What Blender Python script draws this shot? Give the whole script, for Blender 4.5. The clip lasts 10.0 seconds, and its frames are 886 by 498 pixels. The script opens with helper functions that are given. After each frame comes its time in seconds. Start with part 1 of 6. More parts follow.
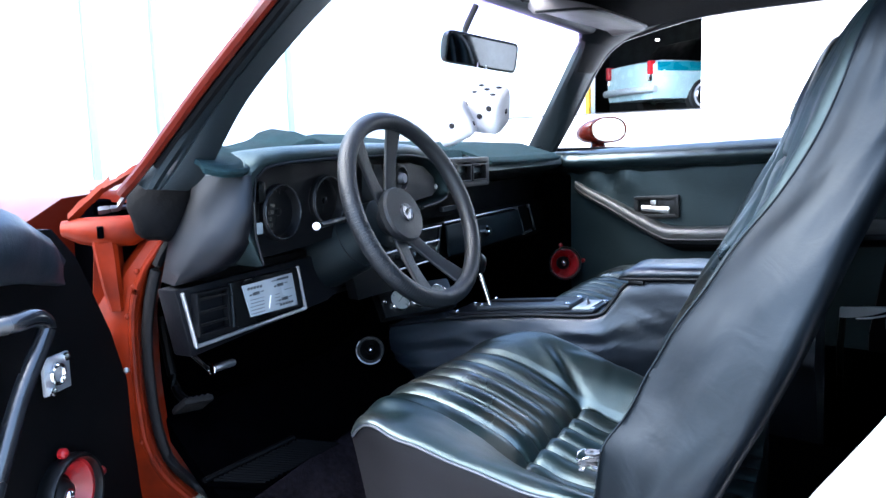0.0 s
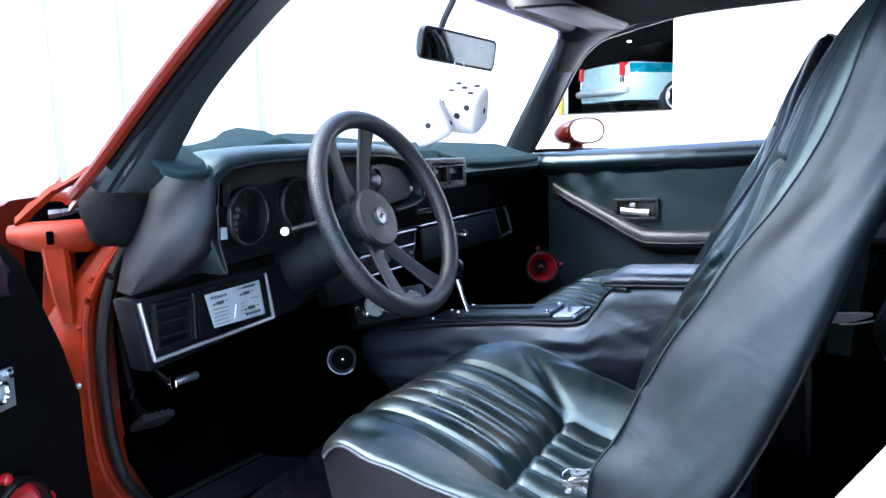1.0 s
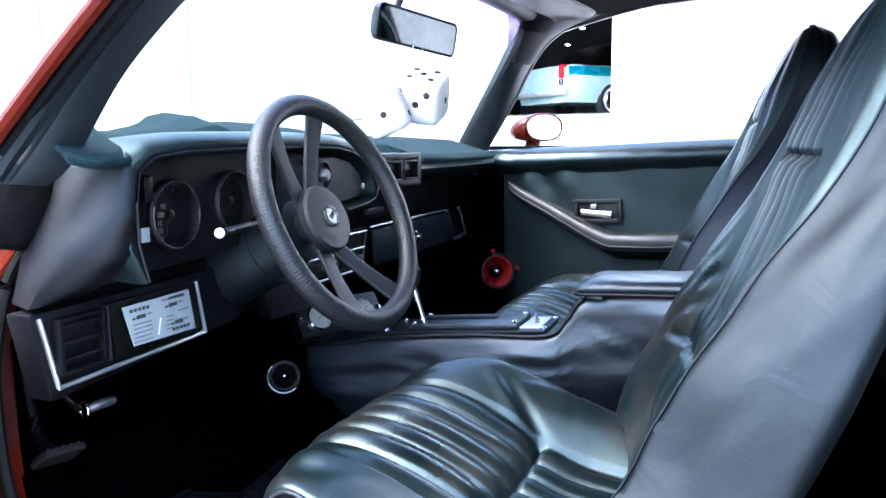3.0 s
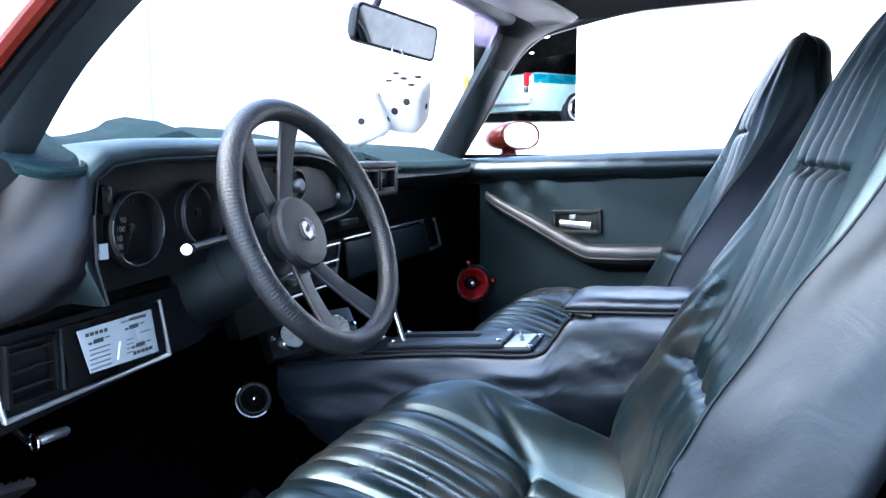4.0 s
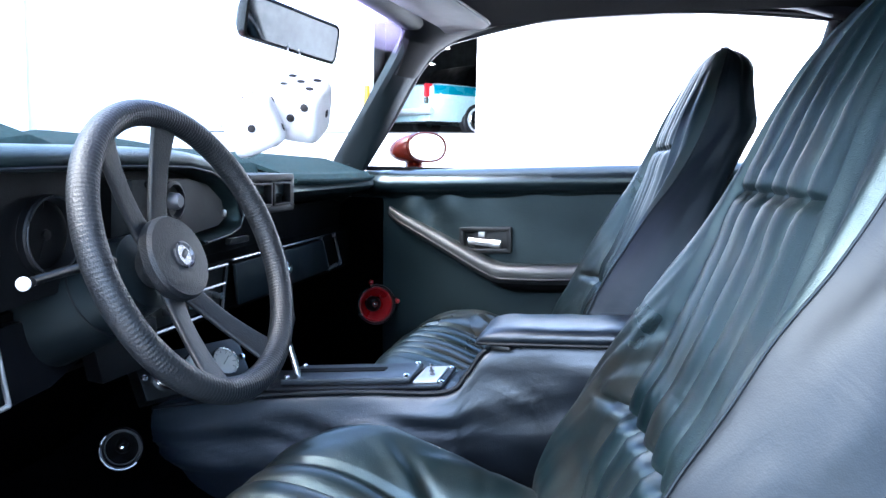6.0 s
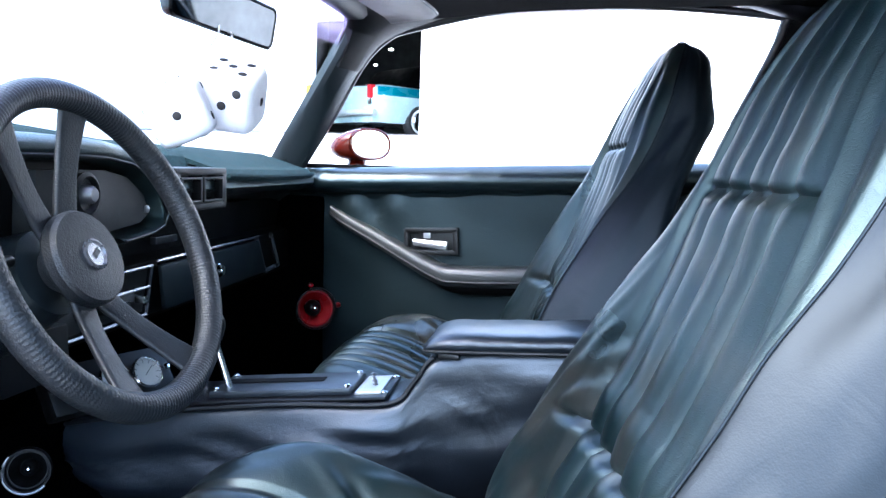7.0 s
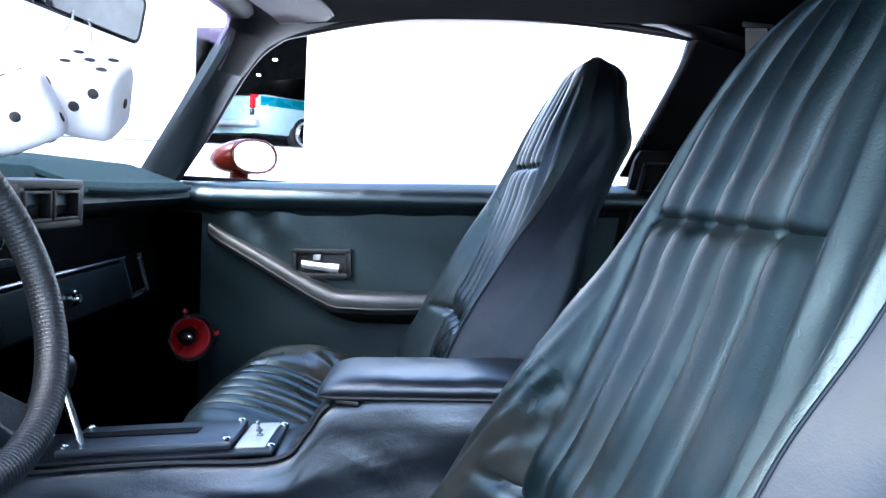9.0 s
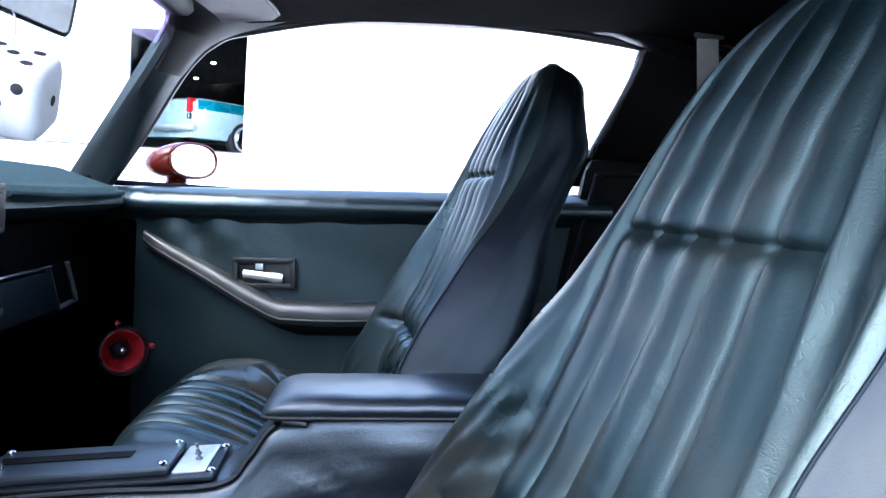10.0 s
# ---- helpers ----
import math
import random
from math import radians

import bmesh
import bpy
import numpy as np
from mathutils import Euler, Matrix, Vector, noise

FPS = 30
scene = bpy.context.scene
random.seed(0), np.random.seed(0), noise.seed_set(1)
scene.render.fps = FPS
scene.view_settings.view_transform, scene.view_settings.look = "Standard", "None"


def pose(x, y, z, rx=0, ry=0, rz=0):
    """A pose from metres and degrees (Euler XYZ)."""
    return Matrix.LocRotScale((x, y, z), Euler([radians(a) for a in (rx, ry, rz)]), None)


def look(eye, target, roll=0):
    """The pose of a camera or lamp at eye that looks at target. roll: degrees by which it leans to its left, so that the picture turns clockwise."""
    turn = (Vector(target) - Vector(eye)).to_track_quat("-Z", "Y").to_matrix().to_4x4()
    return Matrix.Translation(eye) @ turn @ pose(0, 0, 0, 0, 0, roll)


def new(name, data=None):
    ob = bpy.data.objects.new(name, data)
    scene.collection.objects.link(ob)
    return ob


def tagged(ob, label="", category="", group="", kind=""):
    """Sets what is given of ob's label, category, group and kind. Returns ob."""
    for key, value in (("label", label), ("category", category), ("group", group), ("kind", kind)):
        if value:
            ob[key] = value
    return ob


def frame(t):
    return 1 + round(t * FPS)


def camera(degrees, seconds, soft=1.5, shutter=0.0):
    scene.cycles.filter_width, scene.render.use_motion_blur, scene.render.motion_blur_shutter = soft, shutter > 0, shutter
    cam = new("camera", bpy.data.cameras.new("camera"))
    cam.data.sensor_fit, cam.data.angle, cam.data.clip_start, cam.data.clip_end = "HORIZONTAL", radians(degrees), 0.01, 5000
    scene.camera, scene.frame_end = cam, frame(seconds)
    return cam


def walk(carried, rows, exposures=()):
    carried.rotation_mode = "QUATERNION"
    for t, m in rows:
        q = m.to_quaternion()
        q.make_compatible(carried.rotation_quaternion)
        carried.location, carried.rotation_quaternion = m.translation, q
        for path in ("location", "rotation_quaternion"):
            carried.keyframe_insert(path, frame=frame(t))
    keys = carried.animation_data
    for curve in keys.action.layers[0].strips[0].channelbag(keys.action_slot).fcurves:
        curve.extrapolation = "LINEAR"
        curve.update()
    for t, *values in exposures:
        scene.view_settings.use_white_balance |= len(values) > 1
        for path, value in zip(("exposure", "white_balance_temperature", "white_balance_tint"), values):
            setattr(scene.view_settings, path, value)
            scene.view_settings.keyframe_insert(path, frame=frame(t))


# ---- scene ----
cam = camera(59.0, 10.0)
PATH = [
    (0, (-1.404, -0.343, 0.908), (0.157, 0.877, 0.641), -1.6),
    (0.5, (-1.378, -0.319, 0.911), (0.203, 0.876, 0.644), -1.4),
    (1, (-1.354, -0.297, 0.909), (0.25, 0.868, 0.64), -1.3),
    (1.5, (-1.328, -0.273, 0.906), (0.297, 0.86, 0.632), -1.0),
    (2, (-1.303, -0.246, 0.901), (0.344, 0.854, 0.623), -0.8),
    (2.5, (-1.275, -0.214, 0.895), (0.394, 0.852, 0.619), -0.6),
    (4, (-1.2, -0.117, 0.898), (0.541, 0.834, 0.645), 0.0),
    (4.5, (-1.175, -0.095, 0.902), (0.591, 0.812, 0.657), 0.2),
    (5, (-1.148, -0.078, 0.906), (0.645, 0.776, 0.67), 0.5),
    (5.5, (-1.118, -0.063, 0.906), (0.706, 0.725, 0.677), 0.8),
    (7, (-1.012, -0.017, 0.893), (0.889, 0.564, 0.677), 1.9),
    (7.5, (-0.978, -0.001, 0.888), (0.945, 0.51, 0.686), 2.2),
    (8, (-0.946, 0.013, 0.892), (0.996, 0.452, 0.696), 2.4),
    (8.5, (-0.917, 0.026, 0.894), (1.041, 0.393, 0.713), 2.8),
    (9, (-0.894, 0.038, 0.897), (1.077, 0.334, 0.731), 3.1),
    (9.5, (-0.874, 0.049, 0.898), (1.108, 0.273, 0.746), 3.4),
    (10, (-0.853, 0.06, 0.896), (1.137, 0.207, 0.759), 3.7),
]
walk(cam, [(t, look(eye, target, roll)) for t, eye, target, roll in PATH],
     exposures=[(0.0, 3.72, 5800, 6), (4.0, 3.98, 5750, 6), (5.5, 3.98, 5720, 6), (10.0, 3.74, 5600, 6)])

# ---------------------------------------------------------------- light
world = bpy.data.worlds.new("sky")
scene.world = world
world.use_nodes = True
wn, wl = world.node_tree.nodes, world.node_tree.links
sky = wn.new("ShaderNodeTexSky")
sky.sky_type, sky.sun_disc = "NISHITA", False
sky.sun_elevation, sky.sun_rotation = radians(57), radians(303)
sky.dust_density, sky.ozone_density = 3.0, 1.0
wn["Background"].inputs["Strength"].default_value = 0.15
wl.new(sky.outputs["Color"], wn["Background"].inputs["Color"])
sun_lamp = bpy.data.lights.new("sun", "SUN")
sun_lamp.energy, sun_lamp.angle, sun_lamp.color = 0.45, radians(60), (1.0, 0.96, 0.9)
sun = new("sun", sun_lamp)
sun.matrix_world = look((-5.45, 3.55, 10), (0, 0, 0))


# ---------------------------------------------------------------- mesh helpers
def thing(name, label, category, at=(0, 0, 0), group="", kind=""):
    ob = new(name)
    ob.empty_display_size = 0.05
    ob.location = at
    return tagged(ob, label, category, group, kind)


def base_of(ob):
    return Matrix.Identity(4) if ob.parent else Matrix.Translation(ob.location)


def finish(bm, name, material, smooth=38):
    bmesh.ops.recalc_face_normals(bm, faces=bm.faces)
    limit = radians(smooth)
    for f in bm.faces:
        f.smooth = True
    for e in bm.edges:
        if len(e.link_faces) == 2 and e.calc_face_angle(0) > limit:
            e.smooth = False
    me = bpy.data.meshes.new(name)
    bm.to_mesh(me)
    bm.free()
    me.materials.append(material)
    return me


def part(name, bm, material, parent=None, label="", smooth=38):
    """One mesh object, in world metres, under a thing or a part."""
    ob = new(name, finish(bm, name, material, smooth))
    if parent is not None:
        ob.parent = parent
        ob.matrix_parent_inverse = base_of(parent).inverted()
    if label:
        ob["label"] = label
    return ob


def V(*a):
    return Vector(a if len(a) > 1 else a[0])


def box(bm, c, size, bevel=0.0, turn=None, seg=2):
    """A bevelled box at c; turn: a 3x3 matrix whose columns are its axes."""
    m = Matrix.Translation(c) @ (turn.to_4x4() if turn else Matrix.Identity(4)) @ Matrix.Diagonal((*size, 1))
    made = bmesh.ops.create_cube(bm, size=1.0, matrix=m)
    if bevel:
        es = list({e for v in made["verts"] for e in v.link_edges})
        bmesh.ops.bevel(bm, geom=es, offset=bevel, segments=seg, profile=0.6, affect="EDGES", clamp_overlap=True)


def axes(n, up=(0, 0, 1)):
    """Right, up and out as columns, for a face that looks along n."""
    n = Vector(n).normalized()
    r = Vector(up).cross(n).normalized()
    return Matrix((r, n.cross(r), n)).transposed()


def loft(bm, loops, cap=True, closed=True):
    rows = [[bm.verts.new(p) for p in loop] for loop in loops]
    k = len(rows[0])
    for a, b in zip(rows, rows[1:]):
        for i in range(k if closed else k - 1):
            j = (i + 1) % k
            bm.faces.new((a[i], a[j], b[j], b[i]))
    if cap and closed:
        bm.faces.new(rows[0][::-1])
        bm.faces.new(rows[-1])
    return rows


def tube(bm, pts, r, n=10, cap=True, flat=1.0, up=(0, 0, 1)):
    """A round bar along points; r a number or one for each point; flat: its height over its width."""
    pts = [Vector(p) for p in pts]
    loops = []
    for i, p in enumerate(pts):
        d = (pts[min(i + 1, len(pts) - 1)] - pts[max(i - 1, 0)]).normalized()
        u = Vector(up)
        if abs(u.dot(d)) > 0.95:
            u = Vector((1, 0, 0))
        s = d.cross(u).normalized()
        w = s.cross(d)
        rr = r[i] if isinstance(r, (list, tuple)) else r
        loops.append([p + rr * (math.cos(a) * s + flat * math.sin(a) * w) for a in (2 * math.pi * k / n for k in range(n))])
    loft(bm, loops, cap)


def curve(pts, n):
    """Points along a smooth line through pts."""
    pts = [Vector(p) for p in pts]
    out = []
    for i in range(len(pts) - 1):
        p0, p1, p2, p3 = pts[max(i - 1, 0)], pts[i], pts[i + 1], pts[min(i + 2, len(pts) - 1)]
        for k in range(n):
            t = k / n
            out.append(0.5 * ((2 * p1) + (p2 - p0) * t + (2 * p0 - 5 * p1 + 4 * p2 - p3) * t * t + (3 * p1 - p0 - 3 * p2 + p3) * t ** 3))
    return out + [pts[-1]]


def lathe(bm, profile, at, n, seg=32):
    """A turned body: profile rows of (radius, height) along the axis n from at."""
    m = axes(n, (0, 0, 1) if abs(Vector(n).normalized().z) < 0.9 else (0, 1, 0))
    loops = [[V(at) + m @ V(r * math.cos(a), r * math.sin(a), h) for a in (2 * math.pi * k / seg for k in range(seg))] for r, h in profile]
    rows = loft(bm, loops, cap=False)
    for row, (r, h) in ((rows[0], profile[0]), (rows[-1], profile[-1])):
        if r < 0.006:
            bm.faces.new(row)


def plate(bm, outline, depth, bevel=0.0):
    """A slab: the outline, pushed along depth."""
    vs = [bm.verts.new(p) for p in outline]
    f = bm.faces.new(vs)
    got = bmesh.ops.extrude_face_region(bm, geom=[f])
    bmesh.ops.translate(bm, verts=[g for g in got["geom"] if isinstance(g, bmesh.types.BMVert)], vec=Vector(depth))
    if bevel:
        bmesh.ops.bevel(bm, geom=[e for e in bm.edges], offset=bevel, segments=2, profile=0.6, affect="EDGES", clamp_overlap=True)


def sheet(bm, fn, nu, nv, thick=None):
    """A surface fn(u, v), 0 to 1 both ways; thick: a vector that gives it a back."""
    front = [[bm.verts.new(fn(i / nu, j / nv)) for j in range(nv + 1)] for i in range(nu + 1)]
    for i in range(nu):
        for j in range(nv):
            bm.faces.new((front[i][j], front[i + 1][j], front[i + 1][j + 1], front[i][j + 1]))
    if thick is not None:
        d = Vector(thick)
        back = [[bm.verts.new(v.co + d) for v in row] for row in front]
        for i in range(nu):
            for j in range(nv):
                bm.faces.new((back[i][j], back[i][j + 1], back[i + 1][j + 1], back[i + 1][j]))
        for i in range(nu):
            bm.faces.new((front[i][0], back[i][0], back[i + 1][0], front[i + 1][0]))
            bm.faces.new((front[i][nv], front[i + 1][nv], back[i + 1][nv], back[i][nv]))
        for j in range(nv):
            bm.faces.new((front[0][j], front[0][j + 1], back[0][j + 1], back[0][j]))
            bm.faces.new((front[nu][j], back[nu][j], back[nu][j + 1], front[nu][j + 1]))


def lerp(rows, x):
    """Linear table: rows of (x, value)."""
    if x <= rows[0][0]:
        return rows[0][1]
    for (a, p), (b, q) in zip(rows, rows[1:]):
        if x <= b:
            return p + (q - p) * (x - a) / (b - a)
    return rows[-1][1]


def smooth_lerp(rows, x):
    if x <= rows[0][0]:
        return rows[0][1]
    for (a, p), (b, q) in zip(rows, rows[1:]):
        if x <= b:
            t = (x - a) / (b - a)
            t = t * t * (3 - 2 * t)
            return p + (q - p) * t
    return rows[-1][1]


def bump(x, c, w):
    """A smooth hill of width w round c."""
    return math.exp(-((x - c) / w) ** 2)


def W(u, v, z):
    """The car's own cross and length axes to the world."""
    return Vector((u, v + 0.16 * u, z))


# ---------------------------------------------------------------- materials
def material(name, colour, rough=0.5, metal=0.0, spread=0.15, scale=30.0, bump_at=0.1, bump_scale=300.0, fine=None, coat=0.0, spec=0.5, rough_spread=0.08, sheen=None, worn=None, lines=0.13):
    """A procedural surface: two scales of colour change, gloss change, and relief."""
    m = bpy.data.materials.new(name)
    m.use_nodes = True
    n, l = m.node_tree.nodes, m.node_tree.links
    p = n["Principled BSDF"]
    p.inputs["Metallic"].default_value = metal
    p.inputs["Specular IOR Level"].default_value = spec
    p.inputs["Coat Weight"].default_value = coat
    if sheen:
        p.inputs["Specular Tint"].default_value = (*sheen, 1)
    p.inputs["Coat Roughness"].default_value = 0.08
    co = n.new("ShaderNodeTexCoord")
    big, small = n.new("ShaderNodeTexNoise"), n.new("ShaderNodeTexNoise")
    big.inputs["Scale"].default_value, small.inputs["Scale"].default_value = scale * 0.15, scale
    big.inputs["Detail"].default_value, small.inputs["Detail"].default_value = 4, 6
    l.new(co.outputs["Object"], big.inputs["Vector"])
    l.new(co.outputs["Object"], small.inputs["Vector"])
    both = n.new("ShaderNodeMath")
    both.operation = "ADD"
    l.new(big.outputs["Fac"], both.inputs[0])
    l.new(small.outputs["Fac"], both.inputs[1])
    ramp = n.new("ShaderNodeMapRange")
    ramp.inputs["From Min"].default_value, ramp.inputs["From Max"].default_value = 0.7, 1.3
    ramp.inputs["To Min"].default_value, ramp.inputs["To Max"].default_value = 1 - spread, 1 + spread
    l.new(both.outputs[0], ramp.inputs["Value"])
    mul = n.new("ShaderNodeMixRGB")
    mul.blend_type, mul.inputs[0].default_value = "MULTIPLY", 1.0
    mul.inputs[1].default_value = (*colour, 1)
    l.new(ramp.outputs[0], mul.inputs[2])
    if worn:
        rub = n.new("ShaderNodeTexNoise")
        rub.inputs["Scale"].default_value, rub.inputs["Detail"].default_value = 10.0, 4
        l.new(co.outputs["Object"], rub.inputs["Vector"])
        much = n.new("ShaderNodeMapRange")
        much.inputs["From Min"].default_value, much.inputs["From Max"].default_value = 0.42, 0.8
        much.interpolation_type = "SMOOTHSTEP"
        much.inputs["To Max"].default_value = 0.7
        l.new(rub.outputs["Fac"], much.inputs["Value"])
        age = n.new("ShaderNodeMixRGB")
        age.inputs[2].default_value = (*worn, 1)
        l.new(much.outputs[0], age.inputs[0])
        l.new(mul.outputs[0], age.inputs[1])
        mul = age
    l.new(mul.outputs[0], p.inputs["Base Color"])
    rr = n.new("ShaderNodeMapRange")
    rr.inputs["From Min"].default_value, rr.inputs["From Max"].default_value = 0.35, 0.65
    rr.inputs["To Min"].default_value, rr.inputs["To Max"].default_value = max(rough - rough_spread, 0.02), min(rough + rough_spread, 1)
    l.new(big.outputs["Fac"], rr.inputs["Value"])
    l.new(rr.outputs[0], p.inputs["Roughness"])
    if bump_at:
        if fine == "grain":
            tex = n.new("ShaderNodeTexVoronoi")
            tex.feature = "SMOOTH_F1"
            tex.inputs["Scale"].default_value = bump_scale
            out = tex.outputs["Distance"]
        else:
            tex = n.new("ShaderNodeTexNoise")
            tex.inputs["Scale"].default_value, tex.inputs["Detail"].default_value = bump_scale, 5
            out = tex.outputs["Fac"]
        l.new(co.outputs["Object"], tex.inputs["Vector"])
        b = n.new("ShaderNodeBump")
        b.inputs["Strength"].default_value, b.inputs["Distance"].default_value = bump_at, 0.002
        l.new(out, b.inputs["Height"])
        if fine == "grain":
            fold = n.new("ShaderNodeTexNoise")
            fold.inputs["Scale"].default_value, fold.inputs["Detail"].default_value = 16.0, 3
            fold.inputs["Distortion"].default_value = 1.6
            l.new(co.outputs["Object"], fold.inputs["Vector"])
            b2 = n.new("ShaderNodeBump")
            b2.inputs["Strength"].default_value, b2.inputs["Distance"].default_value = 0.20, 0.004
            l.new(fold.outputs["Fac"], b2.inputs["Height"])
            l.new(b.outputs[0], b2.inputs["Normal"])
            b = b2
            crease = n.new("ShaderNodeTexNoise")
            crease.inputs["Scale"].default_value, crease.inputs["Detail"].default_value = 85.0, 3.0
            crease.inputs["Distortion"].default_value = 1.1
            l.new(co.outputs["Object"], crease.inputs["Vector"])
            off = n.new("ShaderNodeMath")
            off.operation = "SUBTRACT"
            off.inputs[1].default_value = 0.5
            l.new(crease.outputs["Fac"], off.inputs[0])
            dist = n.new("ShaderNodeMath")
            dist.operation = "ABSOLUTE"
            l.new(off.outputs[0], dist.inputs[0])
            line = n.new("ShaderNodeMapRange")
            line.interpolation_type = "SMOOTHSTEP"
            line.inputs["From Max"].default_value = 0.035
            l.new(dist.outputs[0], line.inputs["Value"])
            where = n.new("ShaderNodeMapRange")
            where.inputs["From Min"].default_value, where.inputs["From Max"].default_value = 0.42, 0.6
            where.inputs["To Max"].default_value = lines
            l.new(big.outputs["Fac"], where.inputs["Value"])
            b3 = n.new("ShaderNodeBump")
            b3.inputs["Distance"].default_value = 0.0008
            l.new(where.outputs[0], b3.inputs["Strength"])
            l.new(line.outputs[0], b3.inputs["Height"])
            l.new(b.outputs[0], b3.inputs["Normal"])
            b = b3
        l.new(b.outputs[0], p.inputs["Normal"])
    return m


VINYL = material("black_vinyl", (0.0056, 0.0080, 0.0116), 0.42, spread=0.35, scale=20, bump_at=0.10, bump_scale=620, fine="grain", spec=0.7, sheen=(0.82, 0.90, 1.0), rough_spread=0.1, lines=0.2)
VINYL_SEAT = material("black_seat_vinyl", (0.0010, 0.0040, 0.0048), 0.38, spread=0.5, scale=24, bump_at=0.06, bump_scale=800, fine="grain", spec=0.64, sheen=(0.72, 0.95, 1.0), worn=(0.028, 0.024, 0.019), rough_spread=0.12, lines=0.17)
SEAT_SIDE = material("plain_seat_side_vinyl", (0.0009, 0.0020, 0.0034), 0.45, spread=0.5, scale=9, bump_at=0.05, bump_scale=900, fine="grain", spec=0.31, sheen=(0.76, 0.88, 1.0), lines=0.06)
# less glossy copy of the seat side vinyl, so the cushion sides look shaded
SHADED_CUSHION = material("shaded_cushion_side_vinyl", (0.0036, 0.0036, 0.0048), 0.55, spread=0.4, scale=9, bump_at=0.05, bump_scale=900, fine="grain", spec=0.16)
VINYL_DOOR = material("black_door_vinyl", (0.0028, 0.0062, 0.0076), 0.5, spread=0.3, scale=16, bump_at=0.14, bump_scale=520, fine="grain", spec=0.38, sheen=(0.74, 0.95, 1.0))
PILLAR = material("dark_teal_pillar_vinyl", (0.0046, 0.0066, 0.0080), 0.48, spread=0.25, scale=20, bump_at=0.3, bump_scale=700, spec=0.38, sheen=(0.78, 0.94, 1.0))
PULL_BAR = material("dark_polished_pull_bar", (0.006, 0.0065, 0.008), 0.24, spread=0.3, bump_at=0.05, spec=0.7)
PIPING = material("black_piping", (0.0025, 0.0035, 0.005), 0.5, bump_at=0, spec=0.25)
PAD = material("teal_black_dash_pad", (0.0068, 0.0112, 0.0118), 0.42, spread=0.2, scale=40, bump_at=0.3, bump_scale=900, spec=0.42, sheen=(0.66, 0.96, 0.98))
DASH = material("dark_dash_plastic", (0.0022, 0.0022, 0.0031), 0.40, spread=0.25, scale=40, bump_at=0.3, bump_scale=900, spec=0.25, sheen=(0.84, 0.91, 1.0))
PLASTIC = material("black_plastic", (0.0016, 0.0018, 0.002), 0.34, spread=0.2, bump_at=0.15, bump_scale=700, spec=0.35)
RUBBER = material("black_rubber", (0.0012, 0.0012, 0.0015), 0.7, spread=0.5, scale=25, bump_at=0.6, bump_scale=120, spec=0.08)
PEDAL_RUBBER = material("dusty_pedal_rubber", (0.009, 0.008, 0.008), 0.7, spread=0.4, scale=40, bump_at=0.3, bump_scale=200, spec=0.2)
MAT_CLOTH = material("dark_teal_carpet_cover", (0.008, 0.019, 0.022), 0.95, spread=0.5, scale=160, bump_at=0.9, bump_scale=800, spec=0.1)
# near-black floor carpet, then its lighter copy for the lit part
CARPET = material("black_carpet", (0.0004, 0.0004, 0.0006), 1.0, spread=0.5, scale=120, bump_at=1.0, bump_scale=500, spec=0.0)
LIT_CARPET = material("lit_grey_purple_carpet", (0.006, 0.0052, 0.0066), 1.0, spread=0.7, scale=90, bump_at=1.0, bump_scale=420, spec=0.0)
HEADLINER = material("dark_headliner", (0.0007, 0.0007, 0.0010), 0.95, spread=0.15, bump_at=0.4, bump_scale=700, spec=0.02)
VISOR_CLOTH = material("grey_visor_vinyl", (0.16, 0.145, 0.145), 0.6, spread=0.1, bump_at=0.3, bump_scale=500)
RED_PAINT = material("orange_red_car_paint", (0.065, 0.0052, 0.0016), 0.35, spread=0.12, scale=12, bump_at=0.04, bump_scale=60, coat=0.25, spec=0.2)
RED_WORN = material("worn_orange_red_paint", (0.100, 0.0078, 0.0010), 0.45, spread=0.6, scale=18, bump_at=0.25, bump_scale=50, coat=0.0, spec=0.1)
RED_PLASTIC = material("red_speaker_plastic", (0.22, 0.004, 0.006), 0.32, spread=0.3, bump_at=0.05)
CHROME = material("chrome", (0.78, 0.79, 0.8), 0.12, metal=1.0, spread=0.08, bump_at=0.03, bump_scale=80, rough_spread=0.05)
STEEL = material("brushed_steel_plate", (0.5, 0.51, 0.52), 0.42, metal=0.9, spread=0.15, scale=60, bump_at=0.1, bump_scale=200)
SILVER_TRIM = material("silver_painted_trim", (0.15, 0.15, 0.16), 0.28, metal=0.7, spread=0.2, bump_at=0.05)
WHITE_PLUSH = material("white_plush", (0.68, 0.67, 0.70), 0.95, spread=0.06, scale=80, bump_at=0.6, bump_scale=700, spec=0.1)
DOT_FELT = material("dark_felt_dot", (0.035, 0.033, 0.036), 0.95, spread=0.2, bump_at=0.3, bump_scale=600, spec=0.1)
WRAP = material("dark_stitched_wheel_wrap", (0.0080, 0.0092, 0.0110), 0.48, spread=0.25, scale=30, bump_at=0.3, bump_scale=600, fine="grain", spec=0.4)
BLACK_TRIM = material("matt_black_trim", (0.0011, 0.0013, 0.0018), 0.5, spread=0.2, bump_at=0.15, bump_scale=600, spec=0.22)
COLUMN = material("dark_column_plastic", (0.0026, 0.0038, 0.0048), 0.42, spread=0.2, scale=40, bump_at=0.2, bump_scale=900, spec=0.38, sheen=(0.74, 0.95, 1.0))
DIAL_RIM = material("dark_dial_rim", (0.022, 0.025, 0.028), 0.3, metal=0.3, bump_at=0)
SEAL = material("brown_black_door_seal", (0.0018, 0.0015, 0.0017), 0.55, spread=0.4, scale=30, bump_at=0.4, bump_scale=120, spec=0.14)
